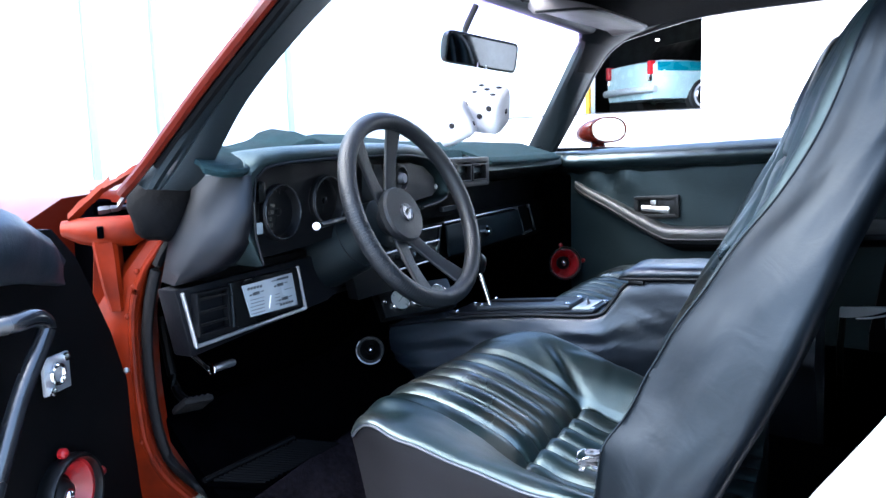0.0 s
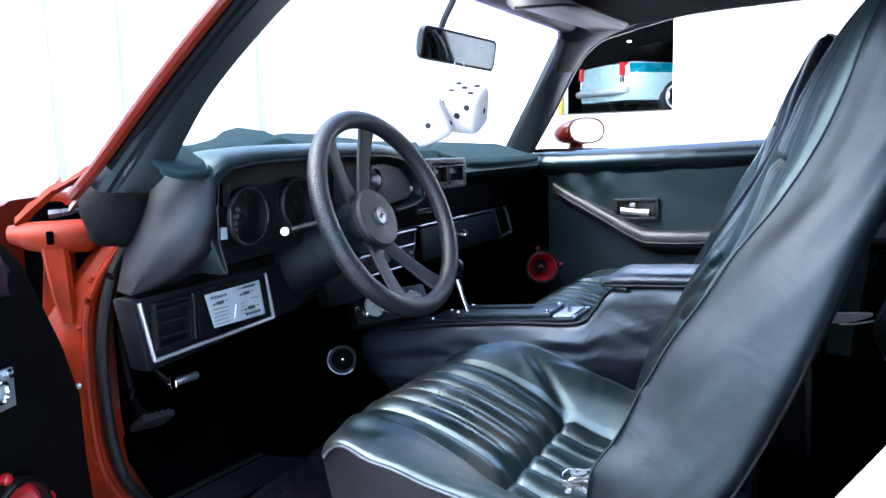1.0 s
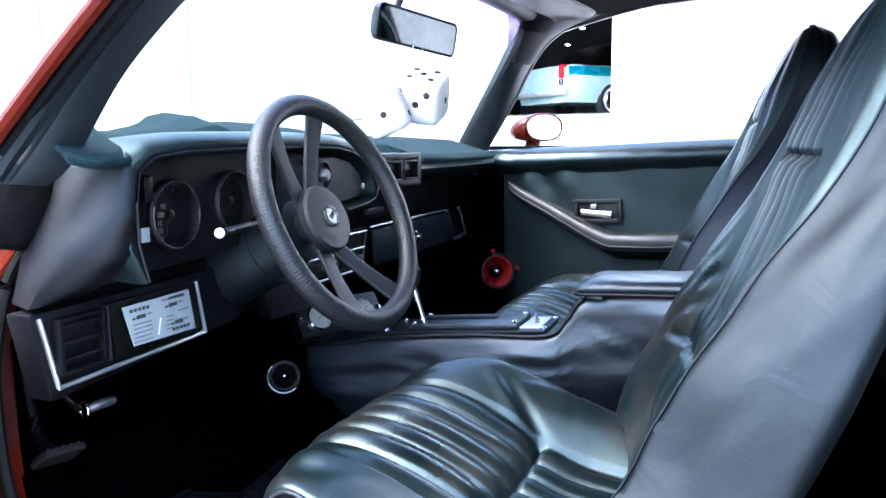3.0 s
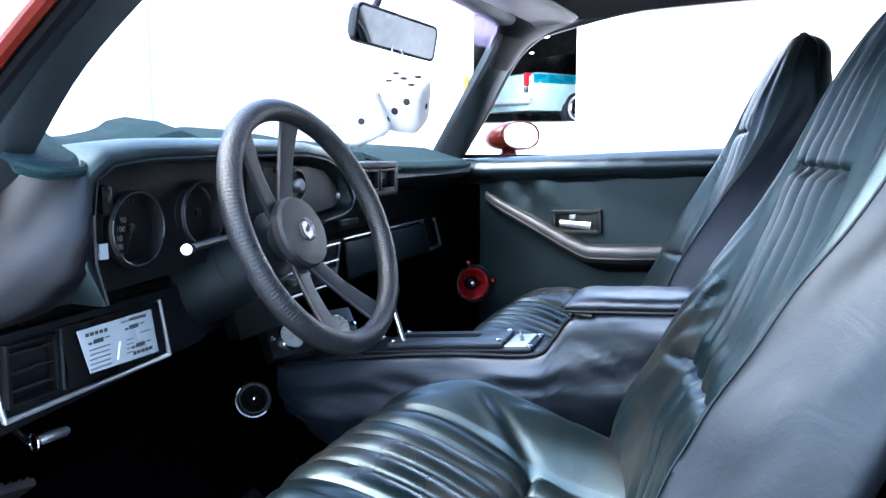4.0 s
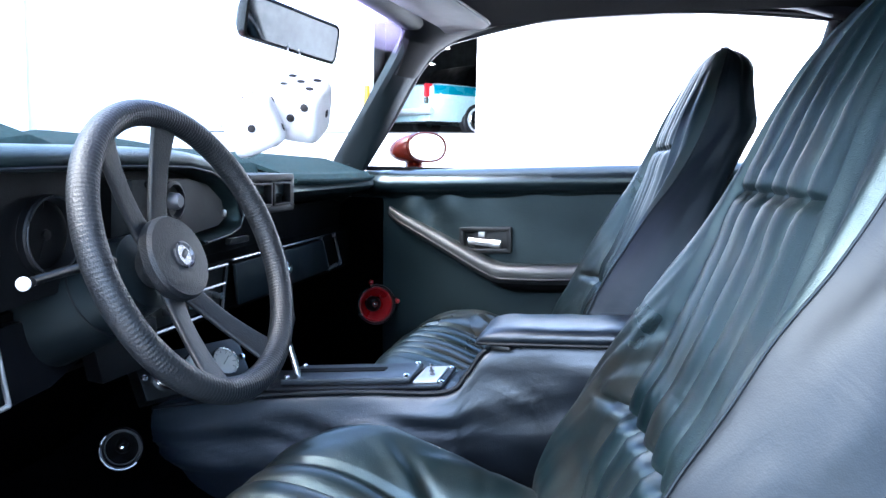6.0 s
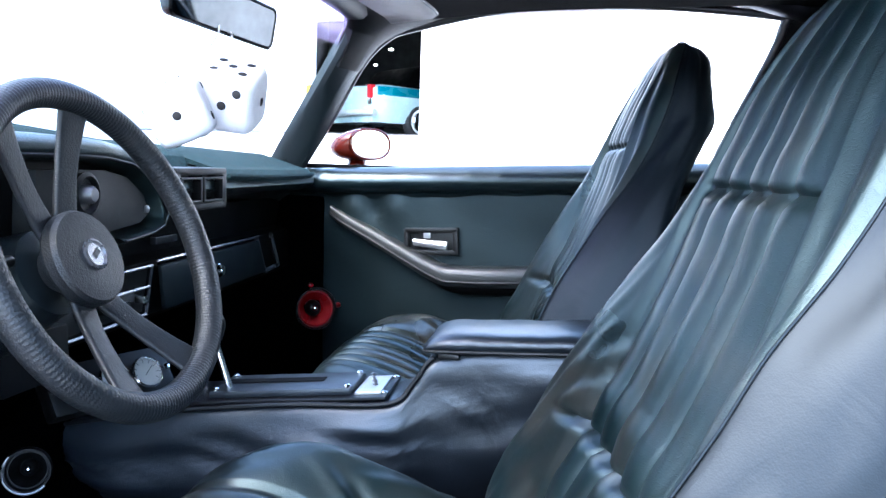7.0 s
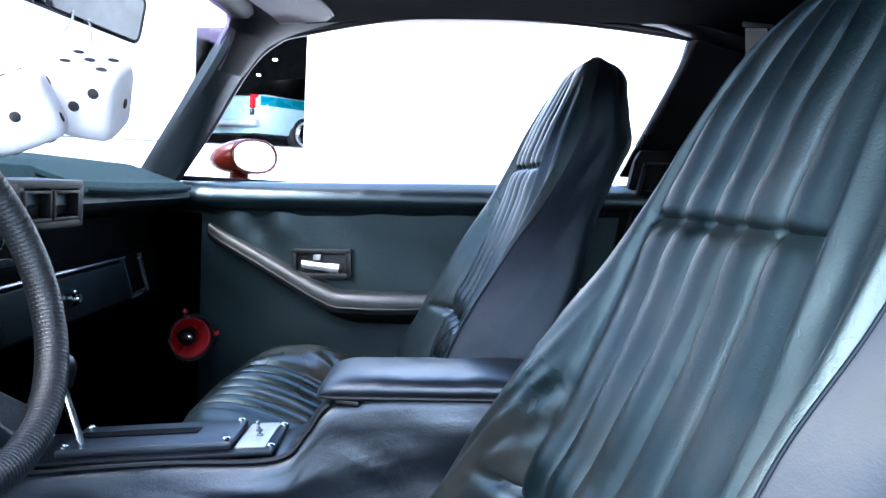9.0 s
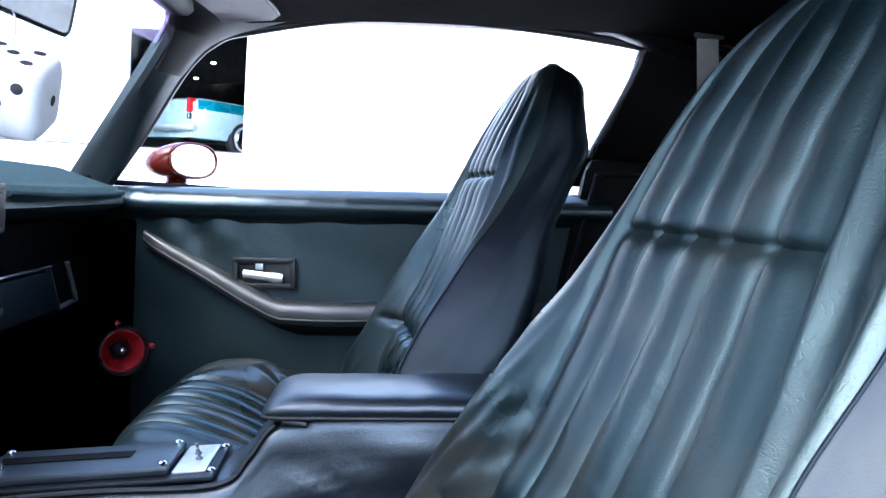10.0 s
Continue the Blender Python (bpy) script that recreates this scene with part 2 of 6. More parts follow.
SEAL_EDGE = material("grey_window_seal", (0.02, 0.019, 0.021), 0.35, spread=0.3, bump_at=0.1, spec=0.6)
GAUGE_FACE = material("grey_gauge_face", (0.28, 0.28, 0.265), 0.4, bump_at=0)
ARMREST = material("worn_brown_black_armrest", (0.018, 0.020, 0.021), 0.45, spread=0.55, scale=22, bump_at=0.25, bump_scale=200, spec=0.5)
# matt black trim; also used where deep shade is put into the colour
UNDERDASH = material("matt_black_trim_and_shade", (0.0008, 0.0008, 0.001), 0.6, spread=0.2, bump_at=0.1, spec=0.08)
CARD = material("printed_silver_card", (0.3, 0.325, 0.34), 0.3, spread=0.06, bump_at=0.02)
CARD_GREY = material("grey_card_print", (0.09, 0.1, 0.11), 0.5, bump_at=0)
INK = material("dark_print", (0.03, 0.035, 0.04), 0.6, bump_at=0)
NUMERAL_INK = material("warm_grey_numerals", (0.085, 0.078, 0.066), 0.6, bump_at=0)
PALE_INK = material("pale_dial_print", (0.035, 0.035, 0.034), 0.6, bump_at=0)
BELT_WEB = material("grey_belt_webbing", (0.26, 0.25, 0.235), 0.75, spread=0.15, bump_at=0.5, bump_scale=900)
PALE_WEB = material("white_belt_webbing", (0.55, 0.54, 0.55), 0.75, spread=0.1, bump_at=0.4, bump_scale=900)
ROOF_EDGE = material("glossy_black_roof_rail_vinyl", (0.0009, 0.0009, 0.0014), 0.33, spread=0.3, bump_at=0.1, bump_scale=600, spec=0.6, sheen=(0.88, 0.88, 1.0))
BELT_ROLL = material("teal_black_belt_roll_vinyl", (0.0024, 0.0056, 0.0070), 0.36, spread=0.3, scale=16, bump_at=0.12, bump_scale=520, fine="grain", spec=0.6, sheen=(0.80, 0.96, 1.0))
CONCRETE = material("pale_concrete", (0.46, 0.455, 0.445), 0.85, spread=0.12, scale=6, bump_at=0.3, bump_scale=40)
WHITE_WALL = material("white_painted_wall", (0.82, 0.82, 0.82), 0.7, spread=0.05, scale=5, bump_at=0.2, bump_scale=60)
PALE_FRAME = material("pale_blue_grey_frame_paint", (0.30, 0.36, 0.37), 0.6, spread=0.08, scale=5, bump_at=0.1, bump_scale=60)
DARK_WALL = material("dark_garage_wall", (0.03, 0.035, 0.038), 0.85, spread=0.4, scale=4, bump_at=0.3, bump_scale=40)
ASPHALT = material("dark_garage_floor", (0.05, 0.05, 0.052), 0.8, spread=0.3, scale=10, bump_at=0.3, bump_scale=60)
YELLOW = material("yellow_post_paint", (0.5, 0.27, 0.004), 0.45, spread=0.1, bump_at=0.05)
TURQUOISE = material("pale_turquoise_paint", (0.66, 0.88, 0.88), 0.25, spread=0.05, bump_at=0.02, coat=0.5)
TEAL = material("deep_teal_paint", (0.02, 0.25, 0.32), 0.25, spread=0.08, bump_at=0.02, coat=0.5)
BUMPER = material("bright_bumper_metal", (0.7, 0.75, 0.76), 0.4, metal=0.3, spread=0.1, bump_at=0)
TAIL_RED = material("red_lamp_lens", (0.6, 0.02, 0.03), 0.15, bump_at=0)
TYRE = material("black_tyre", (0.025, 0.025, 0.026), 0.75, spread=0.2, bump_at=0.3, bump_scale=120)
GREY_BOX = material("grey_metal_box", (0.42, 0.42, 0.43), 0.5, spread=0.1, bump_at=0.05)
LAMP_WHITE = material("lamp_diffuser", (0.8, 0.8, 0.78), 0.5, bump_at=0)
lp = LAMP_WHITE.node_tree.nodes["Principled BSDF"]
lp.inputs["Emission Color"].default_value, lp.inputs["Emission Strength"].default_value = (1, 0.98, 0.92, 1), 2.0


def glass_material(name, tint, rough=0.0, haze=0.0):
    m = bpy.data.materials.new(name)
    m.use_nodes = True
    n, l = m.node_tree.nodes, m.node_tree.links
    n.remove(n["Principled BSDF"])
    t, g, mix = n.new("ShaderNodeBsdfTransparent"), n.new("ShaderNodeBsdfGlossy"), n.new("ShaderNodeMixShader")
    t.inputs["Color"].default_value, g.inputs["Roughness"].default_value, mix.inputs[0].default_value = (*tint, 1), rough, 0.03
    l.new(t.outputs[0], mix.inputs[1])
    l.new(g.outputs[0], mix.inputs[2])
    out = mix
    # haze: share of translucent violet that imitates the bright veil over the band
    if haze:
        veil, out = n.new("ShaderNodeBsdfTranslucent"), n.new("ShaderNodeMixShader")
        veil.inputs["Color"].default_value, out.inputs[0].default_value = (0.42, 0.36, 0.62, 1), haze
        l.new(mix.outputs[0], out.inputs[1])
        l.new(veil.outputs[0], out.inputs[2])
    l.new(out.outputs[0], n["Material Output"].inputs["Surface"])
    return m


GLASS = glass_material("clear_glass", (0.94, 0.97, 0.96))
DARK_GLASS = glass_material("tinted_rear_glass", (0.14, 0.15, 0.15))
TINTS = [glass_material("violet_tint_band", (1 - 0.14 * k, 1 - 0.17 * k, 1 - 0.03 * k), haze=0.09 * k) for k in (1, 2, 3, 4)]
MIRROR = material("mirror_glass", (0.85, 0.87, 0.88), 0.02, metal=1.0, spread=0.01, bump_at=0, rough_spread=0.01)
# mirror colour darkened to stand in for a dim reflected scene
MIRROR_DIM = material("darkened_mirror_glass", (0.085, 0.092, 0.096), 0.06, metal=1.0, spread=0.2, scale=60, bump_at=0, rough_spread=0.02)

# ---------------------------------------------------------------- ground and surroundings
def ground_height(x, y):
    return smooth_lerp([(2.2, 0.0), (11.3, 1.33)], x)


bm = bmesh.new()
xs = [-400, -120, -40, -15, -6, -2] + [2.2 + 0.455 * k for k in range(21)] + [14, 20, 40, 120, 400]
ys = [-400, -120, -40, -15, -6, 0, 3, 6, 9, 15, 40, 120, 400]
gv = [[bm.verts.new((x, y, ground_height(x, y))) for y in ys] for x in xs]
for i in range(len(xs) - 1):
    for j in range(len(ys) - 1):
        bm.faces.new((gv[i][j], gv[i + 1][j], gv[i + 1][j + 1], gv[i][j + 1]))
tagged(part("ground", bm, CONCRETE), "pale sunlit concrete yard that slopes up", "ground", kind="structure")


def wall_box(name, lo, hi, mat, label):
    bm = bmesh.new()
    box(bm, [(a + b) / 2 for a, b in zip(lo, hi)], [b - a for a, b in zip(lo, hi)], 0.01)
    return tagged(part(name, bm, mat), label, "wall", kind="structure")


wall_box("wall_east", (11.5, -14, 0.9), (11.8, 4.3, 5.6), WHITE_WALL, "white painted wall of the garage building")
wall_box("wall_east_lintel", (11.5, 4.3, 3.3), (11.8, 6.35, 5.6), WHITE_WALL, "white wall above the open garage bay")
wall_box("wall_east_corner", (11.5, 6.35, 0.9), (11.8, 10.0, 5.6), WHITE_WALL, "white painted wall beside the garage bay")
wall_box("wall_north", (-14, 9.7, -0.2), (11.49, 10.0, 5.6), WHITE_WALL, "white painted building wall with shallow piers")
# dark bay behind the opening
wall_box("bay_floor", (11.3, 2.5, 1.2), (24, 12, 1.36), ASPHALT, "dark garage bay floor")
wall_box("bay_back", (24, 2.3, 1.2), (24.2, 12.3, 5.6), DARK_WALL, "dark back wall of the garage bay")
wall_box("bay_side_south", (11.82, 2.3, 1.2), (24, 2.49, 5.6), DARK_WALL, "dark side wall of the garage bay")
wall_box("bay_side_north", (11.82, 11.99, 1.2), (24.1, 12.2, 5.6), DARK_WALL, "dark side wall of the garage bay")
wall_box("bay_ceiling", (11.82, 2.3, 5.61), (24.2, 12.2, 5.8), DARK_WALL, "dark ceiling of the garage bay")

for k in range(7):
    bm = bmesh.new()
    x0 = -12.5 + 3.4 * k
    box(bm, (x0, 9.65, 2.7), (0.28, 0.1, 5.8), 0.01)
    tagged(part("wall_pier", bm, WHITE_WALL), "shallow white pier on the white building wall", "pier", "piers of the building", "structure")
for k in range(6):
    bm = bmesh.new()
    x0 = -10.8 + 3.4 * k
    box(bm, (x0, 9.675, 2.0), (2.3, 0.05, 3.6), 0.01)
    d = part("door_panel", bm, WHITE_WALL)
    for fx, fz, fw, fh in ((-1.2, 2.0, 0.1, 3.7), (1.2, 2.0, 0.1, 3.7), (0, 3.85, 2.5, 0.1)):
        bm = bmesh.new()
        box(bm, (x0 + fx, 9.64, fz), (fw, 0.08, fh), 0.006)
        part("door_frame", bm, PALE_FRAME, d)
    tagged(d, "white roller door set in the white wall", "garage door", "doors of the building", "structure")
bm = bmesh.new()
box(bm, (-1.3, 9.3, 5.7), (26, 1.2, 0.25), 0.02)
tagged(part("eave", bm, PALE_FRAME), "pale blue-grey eave of the white building", "eave", kind="structure")

post = thing("door_post", "yellow painted steel post beside the garage bay", "post", (11.42, 6.3, 1.33))
bm = bmesh.new()
box(bm, (11.42, 6.3, 1.74), (0.09, 0.075, 0.86), 0.01)
part("post", bm, YELLOW, post)

wbox = thing("wall_box", "small grey metal box on the white wall", "junction box", (11.44, 1.93, 1.2))
bm = bmesh.new()
box(bm, (11.46, 1.93, 1.34), (0.075, 0.16, 0.24), 0.008)
part("case", bm, GREY_BOX, wbox)
bm = bmesh.new()
box(bm, (11.418, 1.93, 1.34), (0.01, 0.12, 0.2), 0.003)
part("cover", bm, GREY_BOX, wbox)

for (x, y, z) in ((15.08, 6.22, 3.3), (17.6, 7.6, 3.3), (16.6, 5.9, 3.0)):
    lamp = thing("ceiling_lamp", "small white round lamp hanging in the dark bay", "lamp", (x, y, z), "lamps of the bay")
    bm = bmesh.new()
    lathe(bm, [(0.012, 0.02), (0.05, 0.012), (0.056, 0.0), (0.035, -0.018), (0.006, -0.02)], (x, y, z), (0, 0, 1), 20)
    part("diffuser", bm, LAMP_WHITE, lamp)
    bm = bmesh.new()
    tube(bm, [(x, y, z + 0.02), (x, y, 5.61)], 0.012, 8)
    part("rod", bm, PLASTIC, lamp)


def classic_car(at):
    """A two-tone sedan seen from the side and rear; its nose points to -y."""
    x0, y0, z0 = at
    car = thing("parked_sedan", "pale turquoise and teal two-tone classic sedan with red tail lamps", "car", at)

    def section(y):
        w = lerp([(-4.6, 0.78), (-4.2, 0.86), (-1, 0.9), (-0.2, 0.88), (0.02, 0.8)], y)
        top = lerp([(-4.6, 0.82), (-4.3, 0.92), (-3.2, 0.98), (-1.4, 0.98), (-0.1, 1.0), (0.02, 0.95)], y)
        return w, top
    bm = bmesh.new()
    loops = []
    for k in range(25):
        y = -4.6 + 4.62 * k / 24
        w, top = section(y)
        prof = [(-w * 0.92, 0.28), (-w, 0.45), (-w, 0.78), (-w * 0.97, top - 0.04), (-w * 0.9, top), (0, top + 0.02), (w * 0.9, top), (w * 0.97, top - 0.04), (w, 0.78), (w, 0.45), (w * 0.92, 0.28)]
        loops.append([V(x0 + a, y0 + y, z0 + b) for a, b in prof])
    loft(bm, loops)
    part("body", bm, TURQUOISE, car)
    for s in (-1, 1):
        bm = bmesh.new()
        sheet(bm, lambda u, v, s=s: V(x0 + s * (section(-3.0 + 2.95 * u)[0] * 1.012), y0 - 3.0 + 2.95 * u, z0 + 0.79 + 0.17 * v), 12, 2, (s * -0.02, 0, 0))
        part("side_band", bm, TEAL, car, "deep teal band along the flank")
    # cabin coloured near-black in place of shaded roof and glass
    bm = bmesh.new()
    loops = []
    for k, (y, z, w) in enumerate([(-3.1, 1.0, 0.78), (-2.6, 1.42, 0.66), (-2.2, 1.5, 0.64), (-1.5, 1.5, 0.64), (-1.05, 1.4, 0.66), (-0.75, 1.02, 0.76)]):
        loops.append([V(x0 - w * 1.1, y0 + y, z0 + 0.98), V(x0 - w, y0 + y, z0 + z - 0.03), V(x0 - w * 0.85, y0 + y, z0 + z), V(x0 + w * 0.85, y0 + y, z0 + z), V(x0 + w, y0 + y, z0 + z - 0.03), V(x0 + w * 1.1, y0 + y, z0 + 0.98)])
    loft(bm, loops)
    part("cabin", bm, UNDERDASH, car, "cabin with the bay's shade put into its near-black colour")
    for s in (-1, 1):
        bm = bmesh.new()
        box(bm, (x0 + s * 0.72, y0 + 0.02, z0 + 0.86), (0.11, 0.14, 0.26), 0.03)
        part("tail_lamp", bm, TAIL_RED, car, "tall red tail lamp")
        bm = bmesh.new()
        box(bm, (x0 + s * 0.72, y0 + 0.035, z0 + 0.66), (0.1, 0.09, 0.12), 0.03)
        part("reverse_lamp", bm, CHROME, car)
    bm = bmesh.new()
    tube(bm, [V(x0 + a, y0 + 0.1 - 0.12 * abs(a) ** 3, z0 + 0.46) for a in [-0.86 + 0.172 * k for k in range(11)]], 0.07, 10)
    part("rear_bumper", bm, BUMPER, car, "curved chrome bumper")
    for y in (-1.05, -3.75):
        for s in (-1, 1):
            bm = bmesh.new()
            lathe(bm, [(0.2, 0.0), (0.3, 0.01), (0.335, -0.03), (0.335, -0.15), (0.3, -0.19), (0.1, -0.19)], (x0 + s * 0.9, y0 + y, z0 + 0.335), (s, 0, 0), 28)
            w = part("wheel", bm, TYRE, car)
            bm = bmesh.new()
            lathe(bm, [(0.24, 0.008), (0.24, 0.014), (0.2, 0.016), (0.2, 0.008)], (x0 + s * 0.9, y0 + y, z0 + 0.335), (s, 0, 0), 28)
            part("white_wall", bm, WHITE_WALL, w)
            bm = bmesh.new()
            lathe(bm, [(0.19, 0.012), (0.17, 0.03), (0.08, 0.035), (0.05, 0.05), (0.01, 0.052)], (x0 + s * 0.9, y0 + y, z0 + 0.335), (s, 0, 0), 28)
            part("hub_cap", bm, CHROME, w)
    return car


sedan = classic_car((13.35, 6.37, 1.36))
sedan.rotation_euler.z = radians(58)


# ---------------------------------------------------------------- the car's shell
car = thing("coupe_shell", "orange-red two-door coupe body with black trim, driver's door open", "car", (0, 0, 0), kind="structure")



def pillar(side):
    """A ridged windscreen pillar cover, from the cowl to the roof: a face to the screen and a face to the door."""
    bm = bmesh.new()
    if side > 0:
        outer = [(0.76, 0.80, 0.845), (0.752, 0.761, 0.879), (0.721, 0.686, 0.985), (0.686, 0.60, 1.111), (0.670, 0.54, 1.166), (0.655, 0.47, 1.21)]
        inner = [(0.735, 0.84, 0.86), (0.727, 0.816, 0.904), (0.642, 0.70, 1.035), (0.580, 0.62, 1.125), (0.556, 0.592, 1.172), (0.52, 0.59, 1.21)]
    else:
        outer = [(0.785, 0.80, 0.855), (0.775, 0.775, 0.89), (0.748, 0.668, 0.99), (0.721, 0.557, 1.085), (0.695, 0.49, 1.15), (0.668, 0.43, 1.20)]
        inner = [(0.733, 0.765, 0.85), (0.716, 0.732, 0.88), (0.681, 0.674, 0.978), (0.625, 0.595, 1.077), (0.575, 0.53, 1.145), (0.53, 0.48, 1.19)]
    a, b = curve([W(side * u, v, z) for u, v, z in outer], 6), curve([W(side * u, v, z) for u, v, z in inner], 6)
    loops = []
    for p, q in zip(a, b):
        along = Vector((0, 0.8, 0.35)) * 0.05
        if side > 0:
            ridge = p.lerp(q, 0.56) + Vector((-0.006, -0.012, -0.006))
            loops.append([p, p.lerp(ridge, 0.5) + Vector((-0.003, -0.004, 0)), ridge + (p - ridge) * 0.08, ridge + (q - ridge) * 0.1, q, q + along * 0.3, q.lerp(p, 0.25) + along, p + along * 0.9])
        else:
            out = Vector((-0.012, -0.014, 0.002))
            loops.append([p, p.lerp(q, 0.08) + out * 0.5, p.lerp(q, 0.2) + out * 0.55, p.lerp(q, 0.27) + out * 0.15, p.lerp(q, 0.34) + out * 0.15, p.lerp(q, 0.42) + out * 0.75, p.lerp(q, 0.56) + out * 0.8, p.lerp(q, 0.8) + out * 0.45, q, q + along * 0.25, q.lerp(p, 0.25) + along * 0.8, p + along * 0.6])
    loft(bm, loops)
    return part("windscreen_pillar", bm, PILLAR, car, "black ridged windscreen pillar cover", 32)


pillar(1)
pillar(-1)

# red outer gutter along the driver's pillar
GUTTER = [(0.79, 0.84, 0.85), (0.783, 0.785, 0.89), (0.756, 0.678, 0.99), (0.729, 0.567, 1.085), (0.703, 0.50, 1.152), (0.684, 0.42, 1.205), (0.672, 0.2, 1.226), (0.67, 0.0, 1.228), (0.675, -0.3, 1.205)]
bm = bmesh.new()
tube(bm, curve([W(-u - 0.006, v + 0.004, z) for u, v, z in GUTTER], 6), 0.0085, 8)
part("drip_rail", bm, RED_PAINT, car, "orange-red drip rail beside the open door")
bm = bmesh.new()
tube(bm, curve([W(-u + 0.008, v - 0.006, z - 0.003) for u, v, z in GUTTER[1:]], 6), 0.007, 8)
part("door_seal", bm, RUBBER, car)

# roof: outer skin, headliner and side rails
def roof_z(u, v):
    return 1.262 - 0.030 * (abs(u) / 0.66) ** 2.2 - 0.03 * max(0, (v - 0.1) / 0.5) ** 2 - 0.045 * max(0, (-0.15 - v) / 0.5) ** 2


bm = bmesh.new()
sheet(bm, lambda a, b: W(-0.68 + 1.36 * a, -0.75 + 1.28 * b, roof_z(-0.68 + 1.36 * a, -0.75 + 1.28 * b)), 20, 20, (0, 0, -0.012))
part("roof_skin", bm, RED_PAINT, car)
bm = bmesh.new()
sheet(bm, lambda a, b: W(-0.62 + 1.24 * a, -0.74 + 1.26 * b, roof_z(-0.62 + 1.24 * a, -0.74 + 1.26 * b) - 0.016), 20, 20, (0, 0, -0.008))
part("headliner", bm, HEADLINER, car, "dark cloth headliner")
for s in (-1, 1):
    bm = bmesh.new()
    tube(bm, curve([W(s * u, v, z) for u, v, z in [(0.60, 0.565, 1.2), (0.612, 0.5, 1.214), (0.622, 0.4, 1.230), (0.625, 0.2, 1.250), (0.625, -0.03, 1.250), (0.634, -0.18, 1.236), (0.642, -0.28, 1.212), (0.66, -0.42, 1.18)]], 8), 0.03, 12, flat=0.62)
    part("roof_rail", bm, ROOF_EDGE, car, "black padded roof rail above the window")
    bm = bmesh.new()
    tube(bm, curve([W(s * (u + 0.004), v, z) for u, v, z in [(0.755, 0.775, 0.878), (0.721, 0.69, 0.988), (0.689, 0.603, 1.113), (0.672, 0.54, 1.168), (0.666, 0.473, 1.190), (0.658, 0.24, 1.226), (0.658, -0.031, 1.224), (0.664, -0.279, 1.199), (0.668, -0.290, 1.187), (0.684, -0.270, 1.118), (0.722, -0.219, 0.99)]], 8), 0.0085, 10)
    part("window_seal", bm, SEAL_EDGE, car)
# dark cap where the pillar's cover meets the roof, with its joint
bm = bmesh.new()
ca = curve([W(u, v, z) for u, v, z in [(0.692, 0.612, 1.098), (0.676, 0.565, 1.148), (0.668, 0.51, 1.178), (0.655, 0.43, 1.2), (0.64, 0.36, 1.215)]], 5)
cb = curve([W(u, v, z) for u, v, z in [(0.60, 0.637, 1.098), (0.572, 0.607, 1.145), (0.548, 0.59, 1.178), (0.515, 0.588, 1.208), (0.47, 0.6, 1.225)]], 5)
back = Vector((0.01, 0.05, 0.02))
loft(bm, [[p + V(-0.004, -0.005, 0), p.lerp(q, 0.5) + V(-0.013, -0.022, -0.006), q + V(-0.003, -0.005, -0.002), q + back * 0.4, p.lerp(q, 0.5) + back, p + back * 0.5] for p, q in zip(ca, cb)])
part("pillar_cap", bm, BLACK_TRIM, car, "black corner trim above the pillar", 60)
# header above the windscreen
bm = bmesh.new()
tube(bm, [W(-0.6 + 1.2 * k / 16, 0.575 + 0.03 * (1 - ((k - 8) / 8) ** 2), 1.206 + 0.014 * (1 - ((k - 8) / 8) ** 2)) for k in range(17)], 0.032, 12, flat=0.7)
part("windscreen_header", bm, BLACK_TRIM, car)
# rear quarter: sail panels, rear shelf, bulkhead
for s in (-1, 1):
    bm = bmesh.new()
    plate(bm, [W(s * u, v, z) for u, v, z in [(0.672, -0.284, 1.2), (0.69, -0.264, 1.1), (0.728, -0.21, 0.985), (0.75, -0.19, 0.93), (0.755, -0.75, 0.93), (0.70, -0.78, 1.05), (0.655, -0.75, 1.226), (0.655, -0.33, 1.232), (0.662, -0.292, 1.222)]], (s * 0.03, 0, 0), 0.006)
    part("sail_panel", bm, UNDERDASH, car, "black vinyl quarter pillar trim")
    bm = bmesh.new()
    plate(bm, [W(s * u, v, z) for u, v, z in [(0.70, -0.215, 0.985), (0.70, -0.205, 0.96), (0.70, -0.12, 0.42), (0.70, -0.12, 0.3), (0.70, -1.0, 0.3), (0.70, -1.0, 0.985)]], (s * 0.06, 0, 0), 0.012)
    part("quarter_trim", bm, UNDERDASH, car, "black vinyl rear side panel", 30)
    bm = bmesh.new()
    tube(bm, curve([W(s * 0.694, v, z) for v, z in [(-0.9, 0.955), (-0.3, 0.957), (-0.232, 0.95), (-0.22, 0.92), (-0.16, 0.6)]], 6), 0.0045, 8)
    part("trim_piping", bm, PIPING, car)
bm = bmesh.new()
box(bm, W(0, -1.05, 0.93), (1.42, 0.5, 0.03), 0.01)
part("rear_shelf", bm, CARPET, car)
bm = bmesh.new()
sheet(bm, lambda a, b: W(-0.66 + 1.32 * a, -0.76 - 0.6 * b, 1.195 - 0.25 * b - 0.02 * (2 * a - 1) ** 2), 10, 6, (0, -0.002, -0.004))
part("rear_window", bm, DARK_GLASS, car, "sloping dark-tinted rear window")
bm = bmesh.new()
box(bm, W(0, -1.3, 0.6), (1.44, 0.03, 0.68), 0.005)
part("rear_bulkhead", bm, CARPET, car)
# floor, tunnel, toe board and firewall
bm = bmesh.new()
def floor_z(u, v):
    return 0.265 + 0.11 * bump(u, 0.0, 0.13) + 0.2 * max(0, (v - 0.612) / 0.308) ** 1.2


